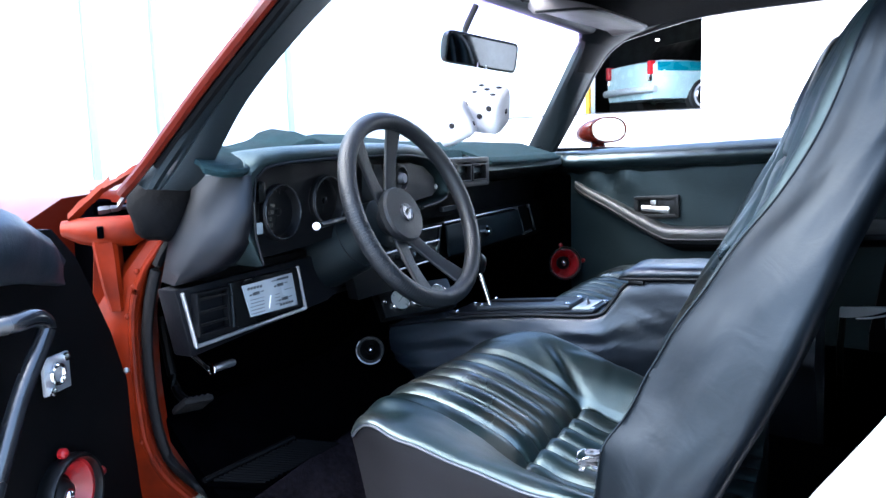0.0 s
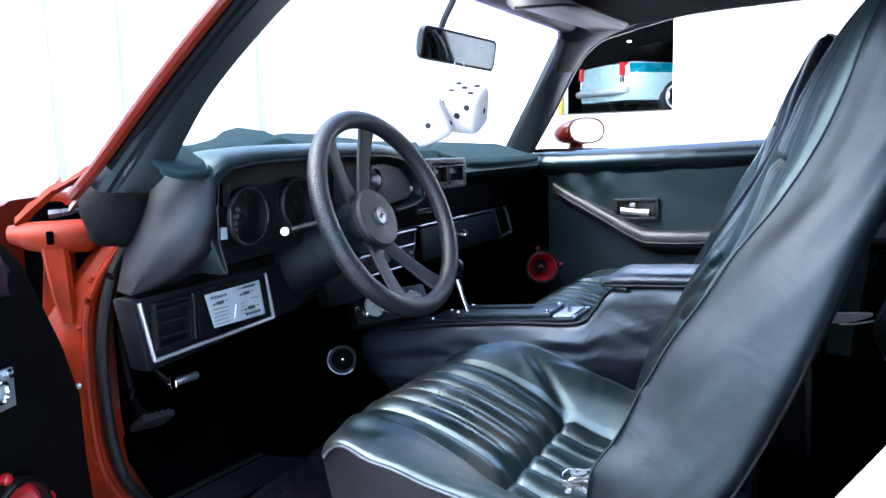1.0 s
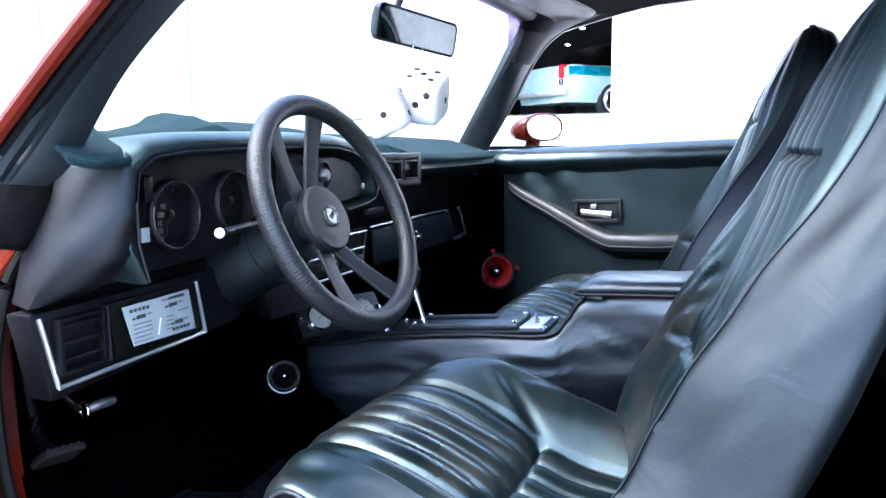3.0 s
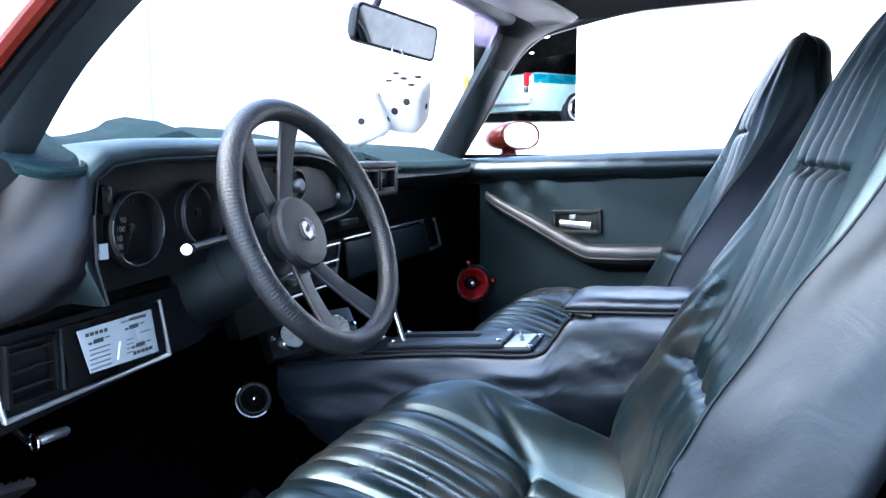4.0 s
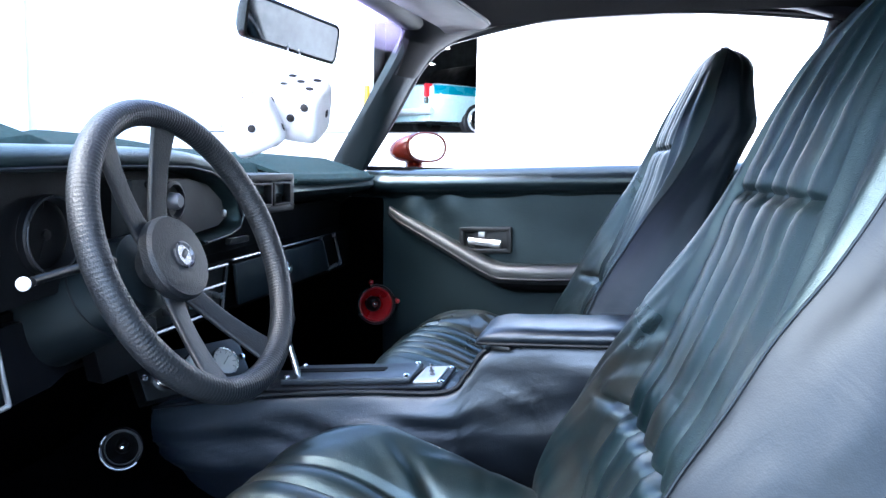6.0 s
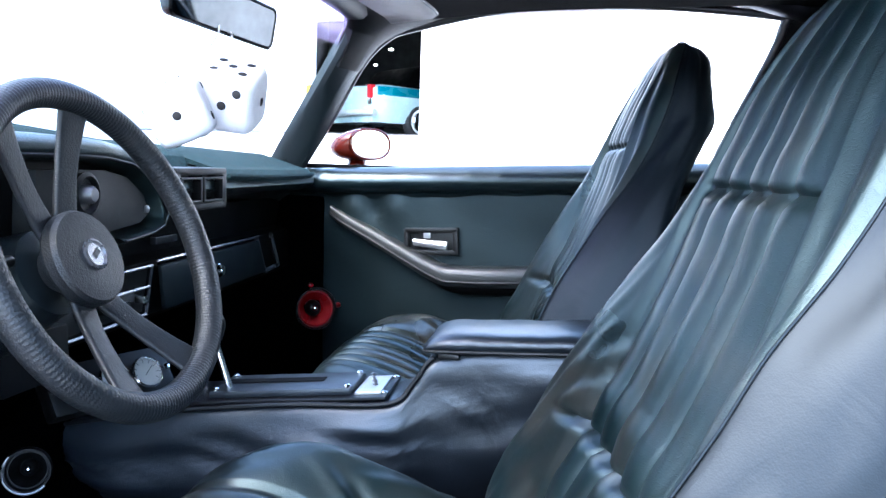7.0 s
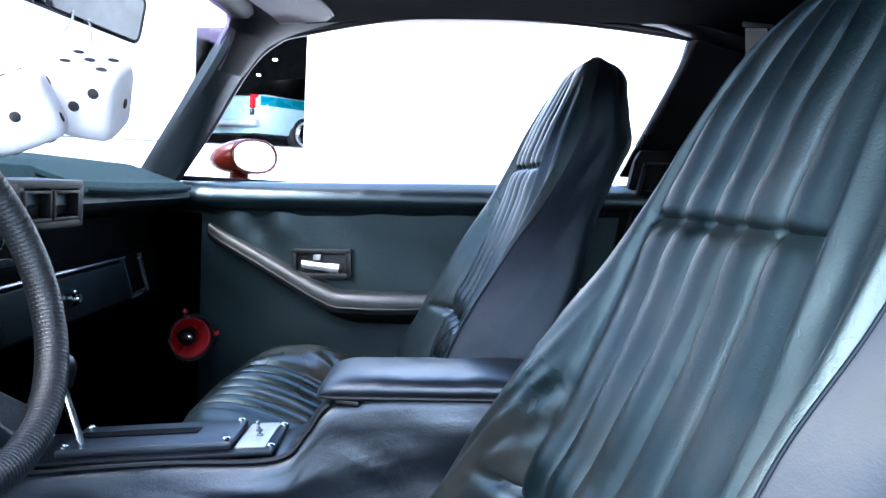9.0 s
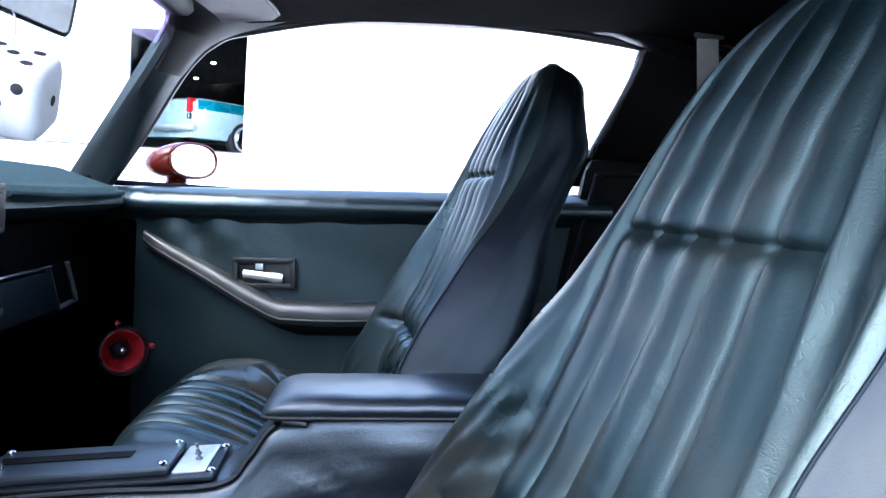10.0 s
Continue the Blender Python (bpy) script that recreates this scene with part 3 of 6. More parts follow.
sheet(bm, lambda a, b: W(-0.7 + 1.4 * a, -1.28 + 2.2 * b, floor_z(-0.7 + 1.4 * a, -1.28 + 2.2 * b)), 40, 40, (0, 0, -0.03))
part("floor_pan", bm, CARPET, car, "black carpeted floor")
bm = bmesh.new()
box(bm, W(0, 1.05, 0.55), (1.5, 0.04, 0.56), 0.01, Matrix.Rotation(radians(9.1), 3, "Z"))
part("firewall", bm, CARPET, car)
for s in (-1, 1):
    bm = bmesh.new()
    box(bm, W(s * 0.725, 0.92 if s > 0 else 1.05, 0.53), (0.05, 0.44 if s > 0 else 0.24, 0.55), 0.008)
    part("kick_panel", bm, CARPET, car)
# outer body: nose, tail and sills as plain closed panels
bm = bmesh.new()
loops = []
for v, zt, w, zb in [(1.08, 0.845, 0.87, 0.28), (1.25, 0.845, 0.89, 0.28), (1.7, 0.82, 0.9, 0.3), (2.2, 0.78, 0.87, 0.32), (2.6, 0.70, 0.78, 0.34), (2.72, 0.6, 0.7, 0.38)]:
    loops.append([W(-w, v, zb), W(-w, v, zt - 0.2), W(-w * 0.97, v, zt - 0.05), W(-w * 0.88, v, zt - 0.01), W(-w * 0.5, v, zt + 0.012), W(0, v, zt + 0.03), W(w * 0.5, v, zt + 0.012), W(w * 0.88, v, zt - 0.01), W(w * 0.97, v, zt - 0.05), W(w, v, zt - 0.2), W(w, v, zb)])
loft(bm, loops)
part("front_body", bm, RED_PAINT, car, "orange-red bonnet and front wings")
bm = bmesh.new()
loops = []
for v, zt, w, zb in [(-0.34, 0.9, 0.86, 0.28), (-0.8, 0.93, 0.89, 0.28), (-1.36, 0.945, 0.9, 0.3)]:
    loops.append([W(-w, v, zb), W(-w, v, zt - 0.2), W(-w * 0.96, v, zt), W(-w * 0.8, v, zt), W(-0.76, v, zt - 0.05), W(-0.76, v, zb)])
loft(bm, loops)
loft(bm, [[V(2 * 0.0 - p.x, p.y - 2 * 0.16 * p.x, p.z) for p in l] for l in loops])
loops = []
for v, zt, w, zb in [(-1.37, 0.945, 0.9, 0.3), (-1.8, 0.9, 0.88, 0.32), (-2.1, 0.84, 0.84, 0.36), (-2.16, 0.7, 0.8, 0.4)]:
    loops.append([W(-w, v, zb), W(-w, v, zt - 0.2), W(-w * 0.95, v, zt - 0.02), W(0, v, zt + 0.02), W(w * 0.95, v, zt - 0.02), W(w, v, zt - 0.2), W(w, v, zb)])
loft(bm, loops)
part("rear_body", bm, RED_PAINT, car, "orange-red rear wings and tail")
for s in (-1, 1):
    bm = bmesh.new()
    box(bm, W(s * 0.79, 0.3, 0.27), (0.13, 1.3, 0.13), 0.02)
    part("door_sill", bm, RED_PAINT, car)
    bm = bmesh.new()
    box(bm, W(s * 0.765, 0.28, 0.342), (0.07, 1.1, 0.012), 0.004)
    part("sill_plate", bm, STEEL if s < 0 else PLASTIC, car)
bm = bmesh.new()
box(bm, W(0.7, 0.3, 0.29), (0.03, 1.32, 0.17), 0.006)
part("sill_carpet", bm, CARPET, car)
for v in (1.75, -1.15):
    for s in (-1, 1):
        bm = bmesh.new()
        lathe(bm, [(0.18, 0.0), (0.28, 0.01), (0.325, -0.03), (0.325, -0.2), (0.28, -0.23), (0.1, -0.23)], W(s * 0.93, v, 0.325), (s, 0.16 * s, 0), 32)
        w = part("wheel", bm, TYRE, car)
        bm = bmesh.new()
        lathe(bm, [(0.19, 0.002), (0.17, 0.016), (0.15, -0.02), (0.06, -0.01), (0.05, 0.02), (0.01, 0.024)], W(s * 0.93, v, 0.325), (s, 0.16 * s, 0), 32)
        part("rim", bm, SILVER_TRIM, w)

bm = bmesh.new()
sheet(bm, lambda a, b: W(-0.70 + 1.4 * a, 0.93 + 0.17 * b, 0.845 + 0.012 * (1 - (2 * a - 1) ** 2)), 12, 3, (0, 0, -0.02))
part("cowl", bm, RED_PAINT, car)

# windscreen with its violet shade band
def screen(a, b):
    u = -1 + 2 * a
    lo, hi = (0.735, 0.83 + 0.12 * (1 - u * u), 0.89), (0.565, 0.57 + 0.04 * (1 - u * u), 1.215)
    return W(u * (lo[0] + (hi[0] - lo[0]) * b), lo[1] + (hi[1] - lo[1]) * b, lo[2] + (hi[2] - lo[2]) * b)


bm = bmesh.new()
sheet(bm, lambda a, b: screen(a, 0.78 * b), 24, 8)
part("windscreen", bm, GLASS, car, "clear curved windscreen").visible_shadow = False
for k, tint in enumerate(TINTS):
    bm = bmesh.new()
    sheet(bm, lambda a, b: screen(a, 0.78 + 0.055 * (k + b)), 24, 2)
    part("tint_band", bm, tint, car, "violet shade band of the windscreen").visible_shadow = False

# driver's side hinge pillar, painted, with the black rubber of the opening
HN, HR = V(-0.55, -0.835, 0), V(0.835, -0.55, 0)


def H(s, z, d=0.0):
    """On the pillar's face: across, height, and out towards the door."""
    return V(-0.775, 0.79, z) + HR * s + HN * d


FL = [(0.078, 0.77), (0.046, 0.724), (0.026, 0.667), (0.022, 0.58), (0.024, 0.5), (0.032, 0.438), (0.055, 0.385), (0.09, 0.342)]
fl = curve([V(s, z, 0) for s, z in FL], 6)
bm = bmesh.new()
loops = [[H(p.x + 0.002, p.y, -0.004), H(p.x - 0.012, p.y, 0.003), H(lerp([(0.34, 0.03), (0.44, 0.004), (0.6, -0.02), (0.64, -0.016), (0.72, 0.012), (0.77, 0.05)], p.y), p.y, -0.006), H(lerp([(0.34, -0.02), (0.44, -0.05), (0.64, -0.05), (0.72, 0.0), (0.77, 0.04)], p.y), p.y, -0.03), H(0.05, p.y, -0.12), H(p.x + 0.03, p.y, -0.06)] for p in fl]
loft(bm, loops)
part("hinge_pillar", bm, RED_WORN, car, "bare orange-red painted door pillar", 30)
bm = bmesh.new()
plate(bm, [H(-0.03, 0.80, -0.06), H(0.09, 0.80, -0.06), H(0.04, 0.6, -0.06), H(-0.05, 0.6, -0.06)], HN * -0.02, 0.003)
part("pillar_recess", bm, RED_WORN, car)
bm = bmesh.new()
loops = [[H(x0, z, -0.055), H(x0 + 0.003, z, -0.004), H(x0 + 0.007, z, 0.002), H(x1 - 0.006, z, 0.004), H(x1, z, -0.002), H(x1 + 0.006, z, -0.055)] for z, x0, x1 in [(0.775, -0.034, 0.004), (0.757, -0.032, 0.006), (0.7, -0.024, 0.008), (0.675, -0.018, 0.009), (0.664, -0.016, 0.009)]]
loft(bm, loops)
part("hinge_channel", bm, RED_WORN, car, "pressed channel behind the door hinge", 25)
bm = bmesh.new()
tube(bm, [H(p.x - 0.006, p.y, 0.004) for p in fl], 0.0055, 8)
part("opening_flange", bm, RED_WORN, car)
for z, k in ((0.725, 0.03), (0.70, 0.024), (0.655, 0.012), (0.57, 0.004), (0.45, 0.018)):
    bm = bmesh.new()
    lathe(bm, [(0.0048, 0), (0.0045, 0.003), (0.0025, 0.0045), (0.0005, 0.0047)], H(k, z, 0.003), HN, 10)
    part("flange_rivet", bm, SILVER_TRIM if z == 0.57 else RED_WORN, car)
bm = bmesh.new()
tube(bm, curve([H(s, z, d) for s, z, d in [(0.122, 0.822, 0.0), (0.085, 0.775, 0.004), (0.058, 0.724, 0.004), (0.039, 0.633, 0.004), (0.038, 0.53, 0.004), (0.046, 0.455, 0.004), (0.063, 0.405, 0.004), (0.11, 0.352, 0.004)]] + [V(-0.70, 0.55, 0.345), V(-0.715, -0.2, 0.345)], 8), 0.0105, 10, flat=0.8)
part("door_opening_rubber", bm, SEAL, car, "black rubber seal round the door opening")
# lump of rubber where the pillar's trim ends
bm = bmesh.new()
loops = []
for k in range(13):
    t = k / 12
    c = H(0.100, 0.868, -0.03).lerp(H(0.064, 0.814, 0.055), t)
    r = 0.050 * math.sqrt(max(0.03, 1 - max(0, (t - 0.55) / 0.45) ** 2.5)) * (0.86 + 0.14 * min(1, t * 3))
    loops.append([c + (HR * math.cos(a) + V(0, 0, 1.15) * math.sin(a)) * r * (1 + 0.16 * noise.noise((2.2 * math.cos(a), 2.2 * math.sin(a), t * 3.0))) for a in (2 * math.pi * i / 26 for i in range(26))])
loft(bm, loops)
part("corner_rubber", bm, RUBBER, car, "thick worn rubber block at the pillar's foot", 50)
# red bracket with its slotted nose
bm = bmesh.new()
loops = [[H(s, zc + hz * math.sin(a), d + 0.03 * math.cos(a)) for a in (2 * math.pi * i / 18 for i in range(18))] for s, zc, hz, d in [(-0.075, 0.792, 0.012, -0.05), (-0.05, 0.789, 0.02, -0.035), (-0.022, 0.787, 0.0235, -0.02), (0.03, 0.787, 0.024, -0.02), (0.045, 0.79, 0.02, -0.03)]]
loft(bm, loops)
br = part("hinge_bracket", bm, RED_WORN, car, "rounded orange-red hinge bracket")
bm = bmesh.new()
box(bm, H(-0.016, 0.789, 0.0105), (0.0095, 0.006, 0.019), 0.002, Matrix((HR, HN, V(0, 0, 1))).transposed())
part("bracket_hole", bm, CARPET, br)
# torn edge of the wing and cowl above it
rt = random.Random(11)
for s0, z0, s1, z1, wd, mt in ((-0.064, 0.806, -0.002, 0.862, 0.02, RED_WORN), (0.008, 0.822, 0.046, 0.87, 0.014, SILVER_TRIM), (-0.02, 0.818, 0.04, 0.824, 0.01, SILVER_TRIM), (-0.01, 0.852, 0.05, 0.885, 0.016, RED_WORN)):
    bm = bmesh.new()
    loops = []
    for k in range(8):
        t = k / 7
        c = H(s0 + (s1 - s0) * t, z0 + (z1 - z0) * t, -0.035 - 0.02 * t)
        w = wd * (0.6 + 0.6 * rt.random())
        loops.append([c + V(0, 0, -w * 0.5), c + HN * 0.006 + V(0, 0, w * 0.1), c + V(0, 0, w * 0.6), c - HN * 0.012])
    loft(bm, loops)
    part("torn_edge", bm, mt, car, "bent flaking metal edge")
bm = bmesh.new()
plate(bm, [(-0.76, -0.165, 0.53), (-0.76, -0.215, 0.53), (-0.762, -0.345, 0.76), (-0.762, -0.29, 0.76)], (-0.012, 0, 0), 0.004)
part("jamb_strip", bm, WHITE_WALL, car, "pale strip on the rear door jamb")

# ---------------------------------------------------------------- horn speakers
def speaker(at, n, r, ring_mat, cone_mat, label, ears=True):
    sp = thing("speaker", label, "loudspeaker", at, "round speakers")
    m = axes(n)
    bm = bmesh.new()
    lathe(bm, [(r * 0.9, -0.03), (r * 1.14, -0.012), (r * 1.17, 0.0), (r * 1.12, 0.007), (r * 1.04, 0.007), (r, 0.0), (r * 0.98, -0.02)], at, n, 36)
    part("ring", bm, ring_mat, sp)
    bm = bmesh.new()
    lathe(bm, [(r * 1.0, -0.004), (r * 0.9, -0.004), (r * 0.62, -0.02), (r * 0.36, -0.032), (r * 0.34, -0.036)], at, n, 36)
    part("cone", bm, cone_mat, sp)
    bm = bmesh.new()
    lathe(bm, [(r * 0.46, -0.03), (r * 0.44, -0.02), (r * 0.34, -0.012), (r * 0.2, -0.009), (r * 0.16, -0.010)], at, n, 24)
    dome = part("dome", bm, BLACK_TRIM, sp)
    bm = bmesh.new()
    lathe(bm, [(r * 0.17, -0.011), (r * 0.15, -0.006), (r * 0.08, -0.003), (r * 0.01, -0.0025)], at, n, 20)
    part("dust_cap", bm, CHROME, dome)
    if not ears:
        bm = bmesh.new()
        tube(bm, [V(at) + m @ V(r * 1.15 * math.cos(a), r * 1.15 * math.sin(a), 0.008) for a in (math.pi * (0.75 + i / 20) for i in range(21))], 0.0018, 8)
        part("rim_arc", bm, SILVER_TRIM, sp, "worn chrome rim")
    if ears:
        for a in (1.75, 0.1):
            bm = bmesh.new()
            c = V(at) + m @ V(1.3 * r * math.cos(a), 1.3 * r * math.sin(a), -0.004)
            lathe(bm, [(r * 0.15, -0.004), (r * 0.15, 0.003), (r * 0.1, 0.006), (r * 0.02, 0.007)], c, n, 12)
            part("ear", bm, cone_mat, sp)
    return sp


speaker((0.672, 0.812, 0.538), (-0.72, -0.66, 0.12), 0.044, PLASTIC, RED_PLASTIC, "round red speaker on the passenger kick panel")
speaker((-0.232, 0.775, 0.48), (-0.75, -0.62, 0.2), 0.025, BLACK_TRIM, BLACK_TRIM, "round black speaker with chrome rim by the console", ears=False)


# ---------------------------------------------------------------- doors
def door_frame(side):
    """Where a point of a closed door goes: along the sill, height, and in from the outer skin."""
    if side > 0:
        return lambda a, z, d: V(0.725 - d, 0.87 - a, z)
    th = radians(62)
    along, inn, h0 = V(-math.sin(th), -math.cos(th), 0), V(math.cos(th), -math.sin(th), 0), V(-0.767, 0.798, 0)
    return lambda a, z, d: h0 + along * a + inn * d + V(0, 0, z)


def belt_z(a):
    return 0.868 + 0.033 * a / 0.75


def door(side):
    P = door_frame(side)
    label = "open driver's door with black vinyl panel, pull bar and red speaker" if side < 0 else "closed passenger door with black vinyl panel and padded armrest"
    d = thing("door_1" if side < 0 else "door_2", label, "car door", P(0.5, 0.3, 0), "doors of the coupe", "structure")
    bm = bmesh.new()

    def skin(a, b):
        z = 0.31 + (belt_z(a * 1.05) - 0.06 - 0.31) * b
        lead = lerp([(0.28, -0.08), (0.32, -0.068), (0.39, -0.046), (0.465, -0.005), (0.522, -0.003), (0.632, 0.037), (0.764, 0.108), (0.827, 0.172)], z) if side < 0 else -0.01
        sag = 0.004 * noise.noise((a * 9, z * 9, 3.0 * side)) + 0.010 * bump(a, 0.16, 0.1) * bump(b, 0.93, 0.06) * math.sin(a * 60)
        return P(lead + (1.05 - lead) * a, z, sag + 0.006)
    sheet(bm, skin, 60, 40, P(0, 0, -0.03) - P(0, 0, 0))
    # same vinyl on both doors; the driver's takes a near-black, shaded copy
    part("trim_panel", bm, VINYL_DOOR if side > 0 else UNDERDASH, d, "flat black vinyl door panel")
    # padded belt roll
    bm = bmesh.new()
    loops = []
    for k in range(60):
        a = (-0.04 if side > 0 else 0.15) + 1.06 * k / 59
        z = belt_z(a) - (0.031 if side < 0 else 0)
        tall = 1.0 if side > 0 else 1.6
        if side < 0:
            cut = max(0.0, (0.27 - a) / 0.12) ** 1.6
            z -= 0.075 * cut
            tall *= 1 - 0.6 * min(1, cut)
        wr = 0.003 * noise.noise((a * 25, 1.0, side)) + (0.008 * bump(a, 0.04, 0.05) * math.sin(a * 120) if side > 0 else 0.007 * noise.noise((a * 30, 3.0, 1.0)))
        if side > 0:
            wr += 0.006 * bump(a, 0.05, 0.07) * noise.noise((a * 45, 2.0, 5.0))
            loops.append([P(a, z - 0.072, 0.003), P(a, z - 0.058, 0.009), P(a, z - 0.056, 0.016), P(a, z - 0.052, 0.026 + wr), P(a, z - 0.043, 0.037 + wr), P(a, z - 0.032, 0.041 + wr), P(a, z - 0.02, 0.038 + wr * 1.5), P(a, z - 0.008, 0.028 + wr * 1.5), P(a, z, 0.016 + wr), P(a, z + 0.004, 0.002), P(a, z + 0.004, -0.03), P(a, z - 0.072, -0.03)])
            continue
        loops.append([P(a, z - 0.062 * tall, 0.004), P(a, z - 0.058 * tall, 0.02 + wr), P(a, z - 0.04 * tall, 0.028 * tall + wr), P(a, z - 0.02 * tall, 0.03 * tall + wr), P(a, z - 0.004, 0.024 + wr), P(a, z + 0.004, 0.004), P(a, z + 0.004, -0.03), P(a, z - 0.06 * tall, -0.03)])
    loft(bm, loops)
    part("belt_pad", bm, BELT_ROLL if side > 0 else VINYL, d, "padded black vinyl belt roll", 60)
    bm = bmesh.new()
    plate(bm, [P(a, z, -0.05) for a, z in [(-0.06 if side > 0 else 0.2, 0.22), (1.1, 0.22), (1.1, belt_z(1.1) - 0.01), (-0.06 if side > 0 else 0.22, belt_z(0) - 0.03)]], P(0, 0, -0.1) - P(0, 0, 0), 0.02)
    part("outer_skin", bm, RED_PAINT, d, "orange-red outer door skin")
    bm = bmesh.new()
    box(bm, P(0.52, belt_z(0.5) - 0.012, -0.062), (0.04, 1.12, 0.012) if side > 0 else (0.04, 0.04, 0.01), 0.003)
    if side > 0:
        part("window_channel", bm, RUBBER, d)
        # armrest: slanting bar that turns level
        path = [(0.075, 0.772), (0.10, 0.757), (0.2, 0.712), (0.3, 0.665), (0.34, 0.648), (0.37, 0.638), (0.4, 0.637), (0.5, 0.642), (0.7, 0.66), (0.95, 0.68)]
        cp = curve([V(a, z, 0) for a, z in path], 6)
        bm = bmesh.new()
        loops = []
        for i, c in enumerate(cp):
            h = lerp([(0.07, 0.012), (0.1, 0.016), (0.36, 0.024), (1, 0.026)], c.x)
            e = lerp([(0.07, 0.014), (0.11, 0.026), (0.36, 0.05), (0.5, 0.056), (1, 0.056)], c.x)
            prof = [(0.002, -1), (0.55, -1), (0.85, -0.86), (0.98, -0.5), (1, 0.2), (0.96, 0.7), (0.8, 0.96), (0.5, 1.0), (0.002, 0.98)]
            loops.append([P(c.x, c.y + h * q, 0.004 + e * p) for p, q in prof])
        loft(bm, loops)
        arm = part("armrest", bm, ARMREST, d, "slanting padded armrest with worn edges", 45)
        bm = bmesh.new()
        tube(bm, [P(c.x, c.y - 0.35 * lerp([(0.07, 0.012), (0.36, 0.024), (1, 0.026)], c.x), 0.004 + lerp([(0.07, 0.014), (0.11, 0.026), (0.36, 0.05), (0.5, 0.056), (1, 0.056)], c.x)) for c in cp], 0.0028, 6)
        part("armrest_seam", bm, PIPING, arm)
        # added near-black strip: the armrest's shadow on the panel, put in as shape
        bm = bmesh.new()
        loft(bm, [[P(c.x, c.y - 0.02 - k * q, 0.004 + 0.046 * e) for e, q in ((0, 0), (1, 0), (0.9, 0.6), (0.5, 1), (0, 1))] for c, k in ((c, 0.022 * min(1, max(0.05, (c.x - 0.33) / 0.08))) for c in cp if c.x > 0.33)])
        part("armrest_shade", bm, UNDERDASH, arm, "near-black piece that stands in for the shade under the armrest", 50)
        # inner handle in its recess
        c = P(0.331, 0.713, 0.0)
        bm = bmesh.new()
        for (da, dz, wa, wz) in [(0, 0.026, 0.13, 0.012), (0, -0.026, 0.13, 0.012), (-0.06, 0, 0.012, 0.06), (0.06, 0, 0.012, 0.06)]:
            q = P(0.331 + da, 0.713 + dz - 0.06 * -da, 0.014)
            box(bm, q, (0.012, wa, wz), 0.003, Euler((radians(-3.4), 0, 0)).to_matrix())
        hz = part("handle_bezel", bm, PLASTIC, d, "black handle bezel")
        bm = bmesh.new()
        box(bm, P(0.331, 0.713, 0.0085), (0.004, 0.12, 0.05), 0.001, Euler((radians(-3.4), 0, 0)).to_matrix())
        part("handle_cup", bm, PLASTIC, hz)
        bm = bmesh.new()
        loops = []
        for k in range(9):
            a = 0.29 + 0.082 * k / 8
            r = 0.0085 if k < 6 else 0.0105
            cc = P(a, 0.7075 - 0.06 * -(0.331 - a), 0.02)
            loops.append([cc + V(-r * 0.7 * math.cos(t), 0, r * math.sin(t)) for t in (2 * math.pi * i / 10 for i in range(10))])
        loft(bm, loops)
        part("pull_handle", bm, STEEL, hz, "chrome inner door handle")
        bm = bmesh.new()
        box(bm, P(0.321, 0.727, 0.014), (0.008, 0.016, 0.014), 0.002)
        part("lock_button", bm, STEEL, hz)
        # outside mirror
        mc_, mn_ = V(0.842, 0.753, 0.936), V(-0.46, -0.89, 0.01).normalized()
        mx = axes(mn_)
        bm = bmesh.new()
        loops = []
        for t, rx, rz in ((-0.02, 0.061, 0.035), (0, 0.0675, 0.0405), (0.1, 0.0685, 0.041), (0.35, 0.061, 0.038), (0.6, 0.047, 0.031), (0.85, 0.024, 0.018), (1, 0.006, 0.005)):
            c = mc_ - mn_ * 0.09 * t + mx @ V(-0.05 * t, -0.014 * t, 0)
            loops.append([c + mx @ V(rx * math.copysign(abs(math.cos(a)) ** 0.85, math.cos(a)), rz * math.copysign(abs(math.sin(a)) ** 0.85, math.sin(a)), 0) for a in (2 * math.pi * i / 28 for i in range(28))])
        loft(bm, loops)
        tube(bm, [mc_ - mn_ * 0.05 + V(0, 0, -0.03), V(0.85, 0.79, 0.875), V(0.845, 0.79, 0.855)], [0.02, 0.026, 0.034], 12)
        sm = part("side_mirror", bm, RED_PAINT, d, "bullet-shaped orange-red outside mirror")
        bm = bmesh.new()
        oval = [mc_ + mx @ V(0.064 * math.copysign(abs(math.cos(a)) ** 0.85, math.cos(a)), 0.0375 * math.copysign(abs(math.sin(a)) ** 0.85, math.sin(a)), 0.003) for a in (2 * math.pi * i / 32 for i in range(32))]
        plate(bm, oval, mn_ * 0.0015)
        part("mirror_glass", bm, MIRROR, sm)
        bm = bmesh.new()
        tube(bm, [p + mn_ * 0.002 for p in oval + [oval[0]]], 0.0032, 6, cap=False)
        part("mirror_rim", bm, RED_PAINT, sm)
    else:
        bm.free()
        # round pull bar
        bm = bmesh.new()
        tube(bm, curve([P(0.36, 0.722, 0.01), P(0.357, 0.72, 0.05), P(0.34, 0.721, 0.082), P(0.31, 0.722, 0.09), P(0.291, 0.71, 0.09), P(0.302, 0.69, 0.09), P(0.344, 0.64, 0.09), P(0.385, 0.573, 0.09), P(0.44, 0.47, 0.085)], 8), 0.0108, 14)
        part("pull_bar", bm, PULL_BAR, d, "black round pull bar")
        bm = bmesh.new()
        box(bm, P(0.185, 0.617, 0.016), (0.052, 0.006, 0.05), 0.002, Matrix((V(-math.sin(radians(62)), -math.cos(radians(62)), 0), V(math.cos(radians(62)), -math.sin(radians(62)), 0), V(0, 0, 1))).transposed())
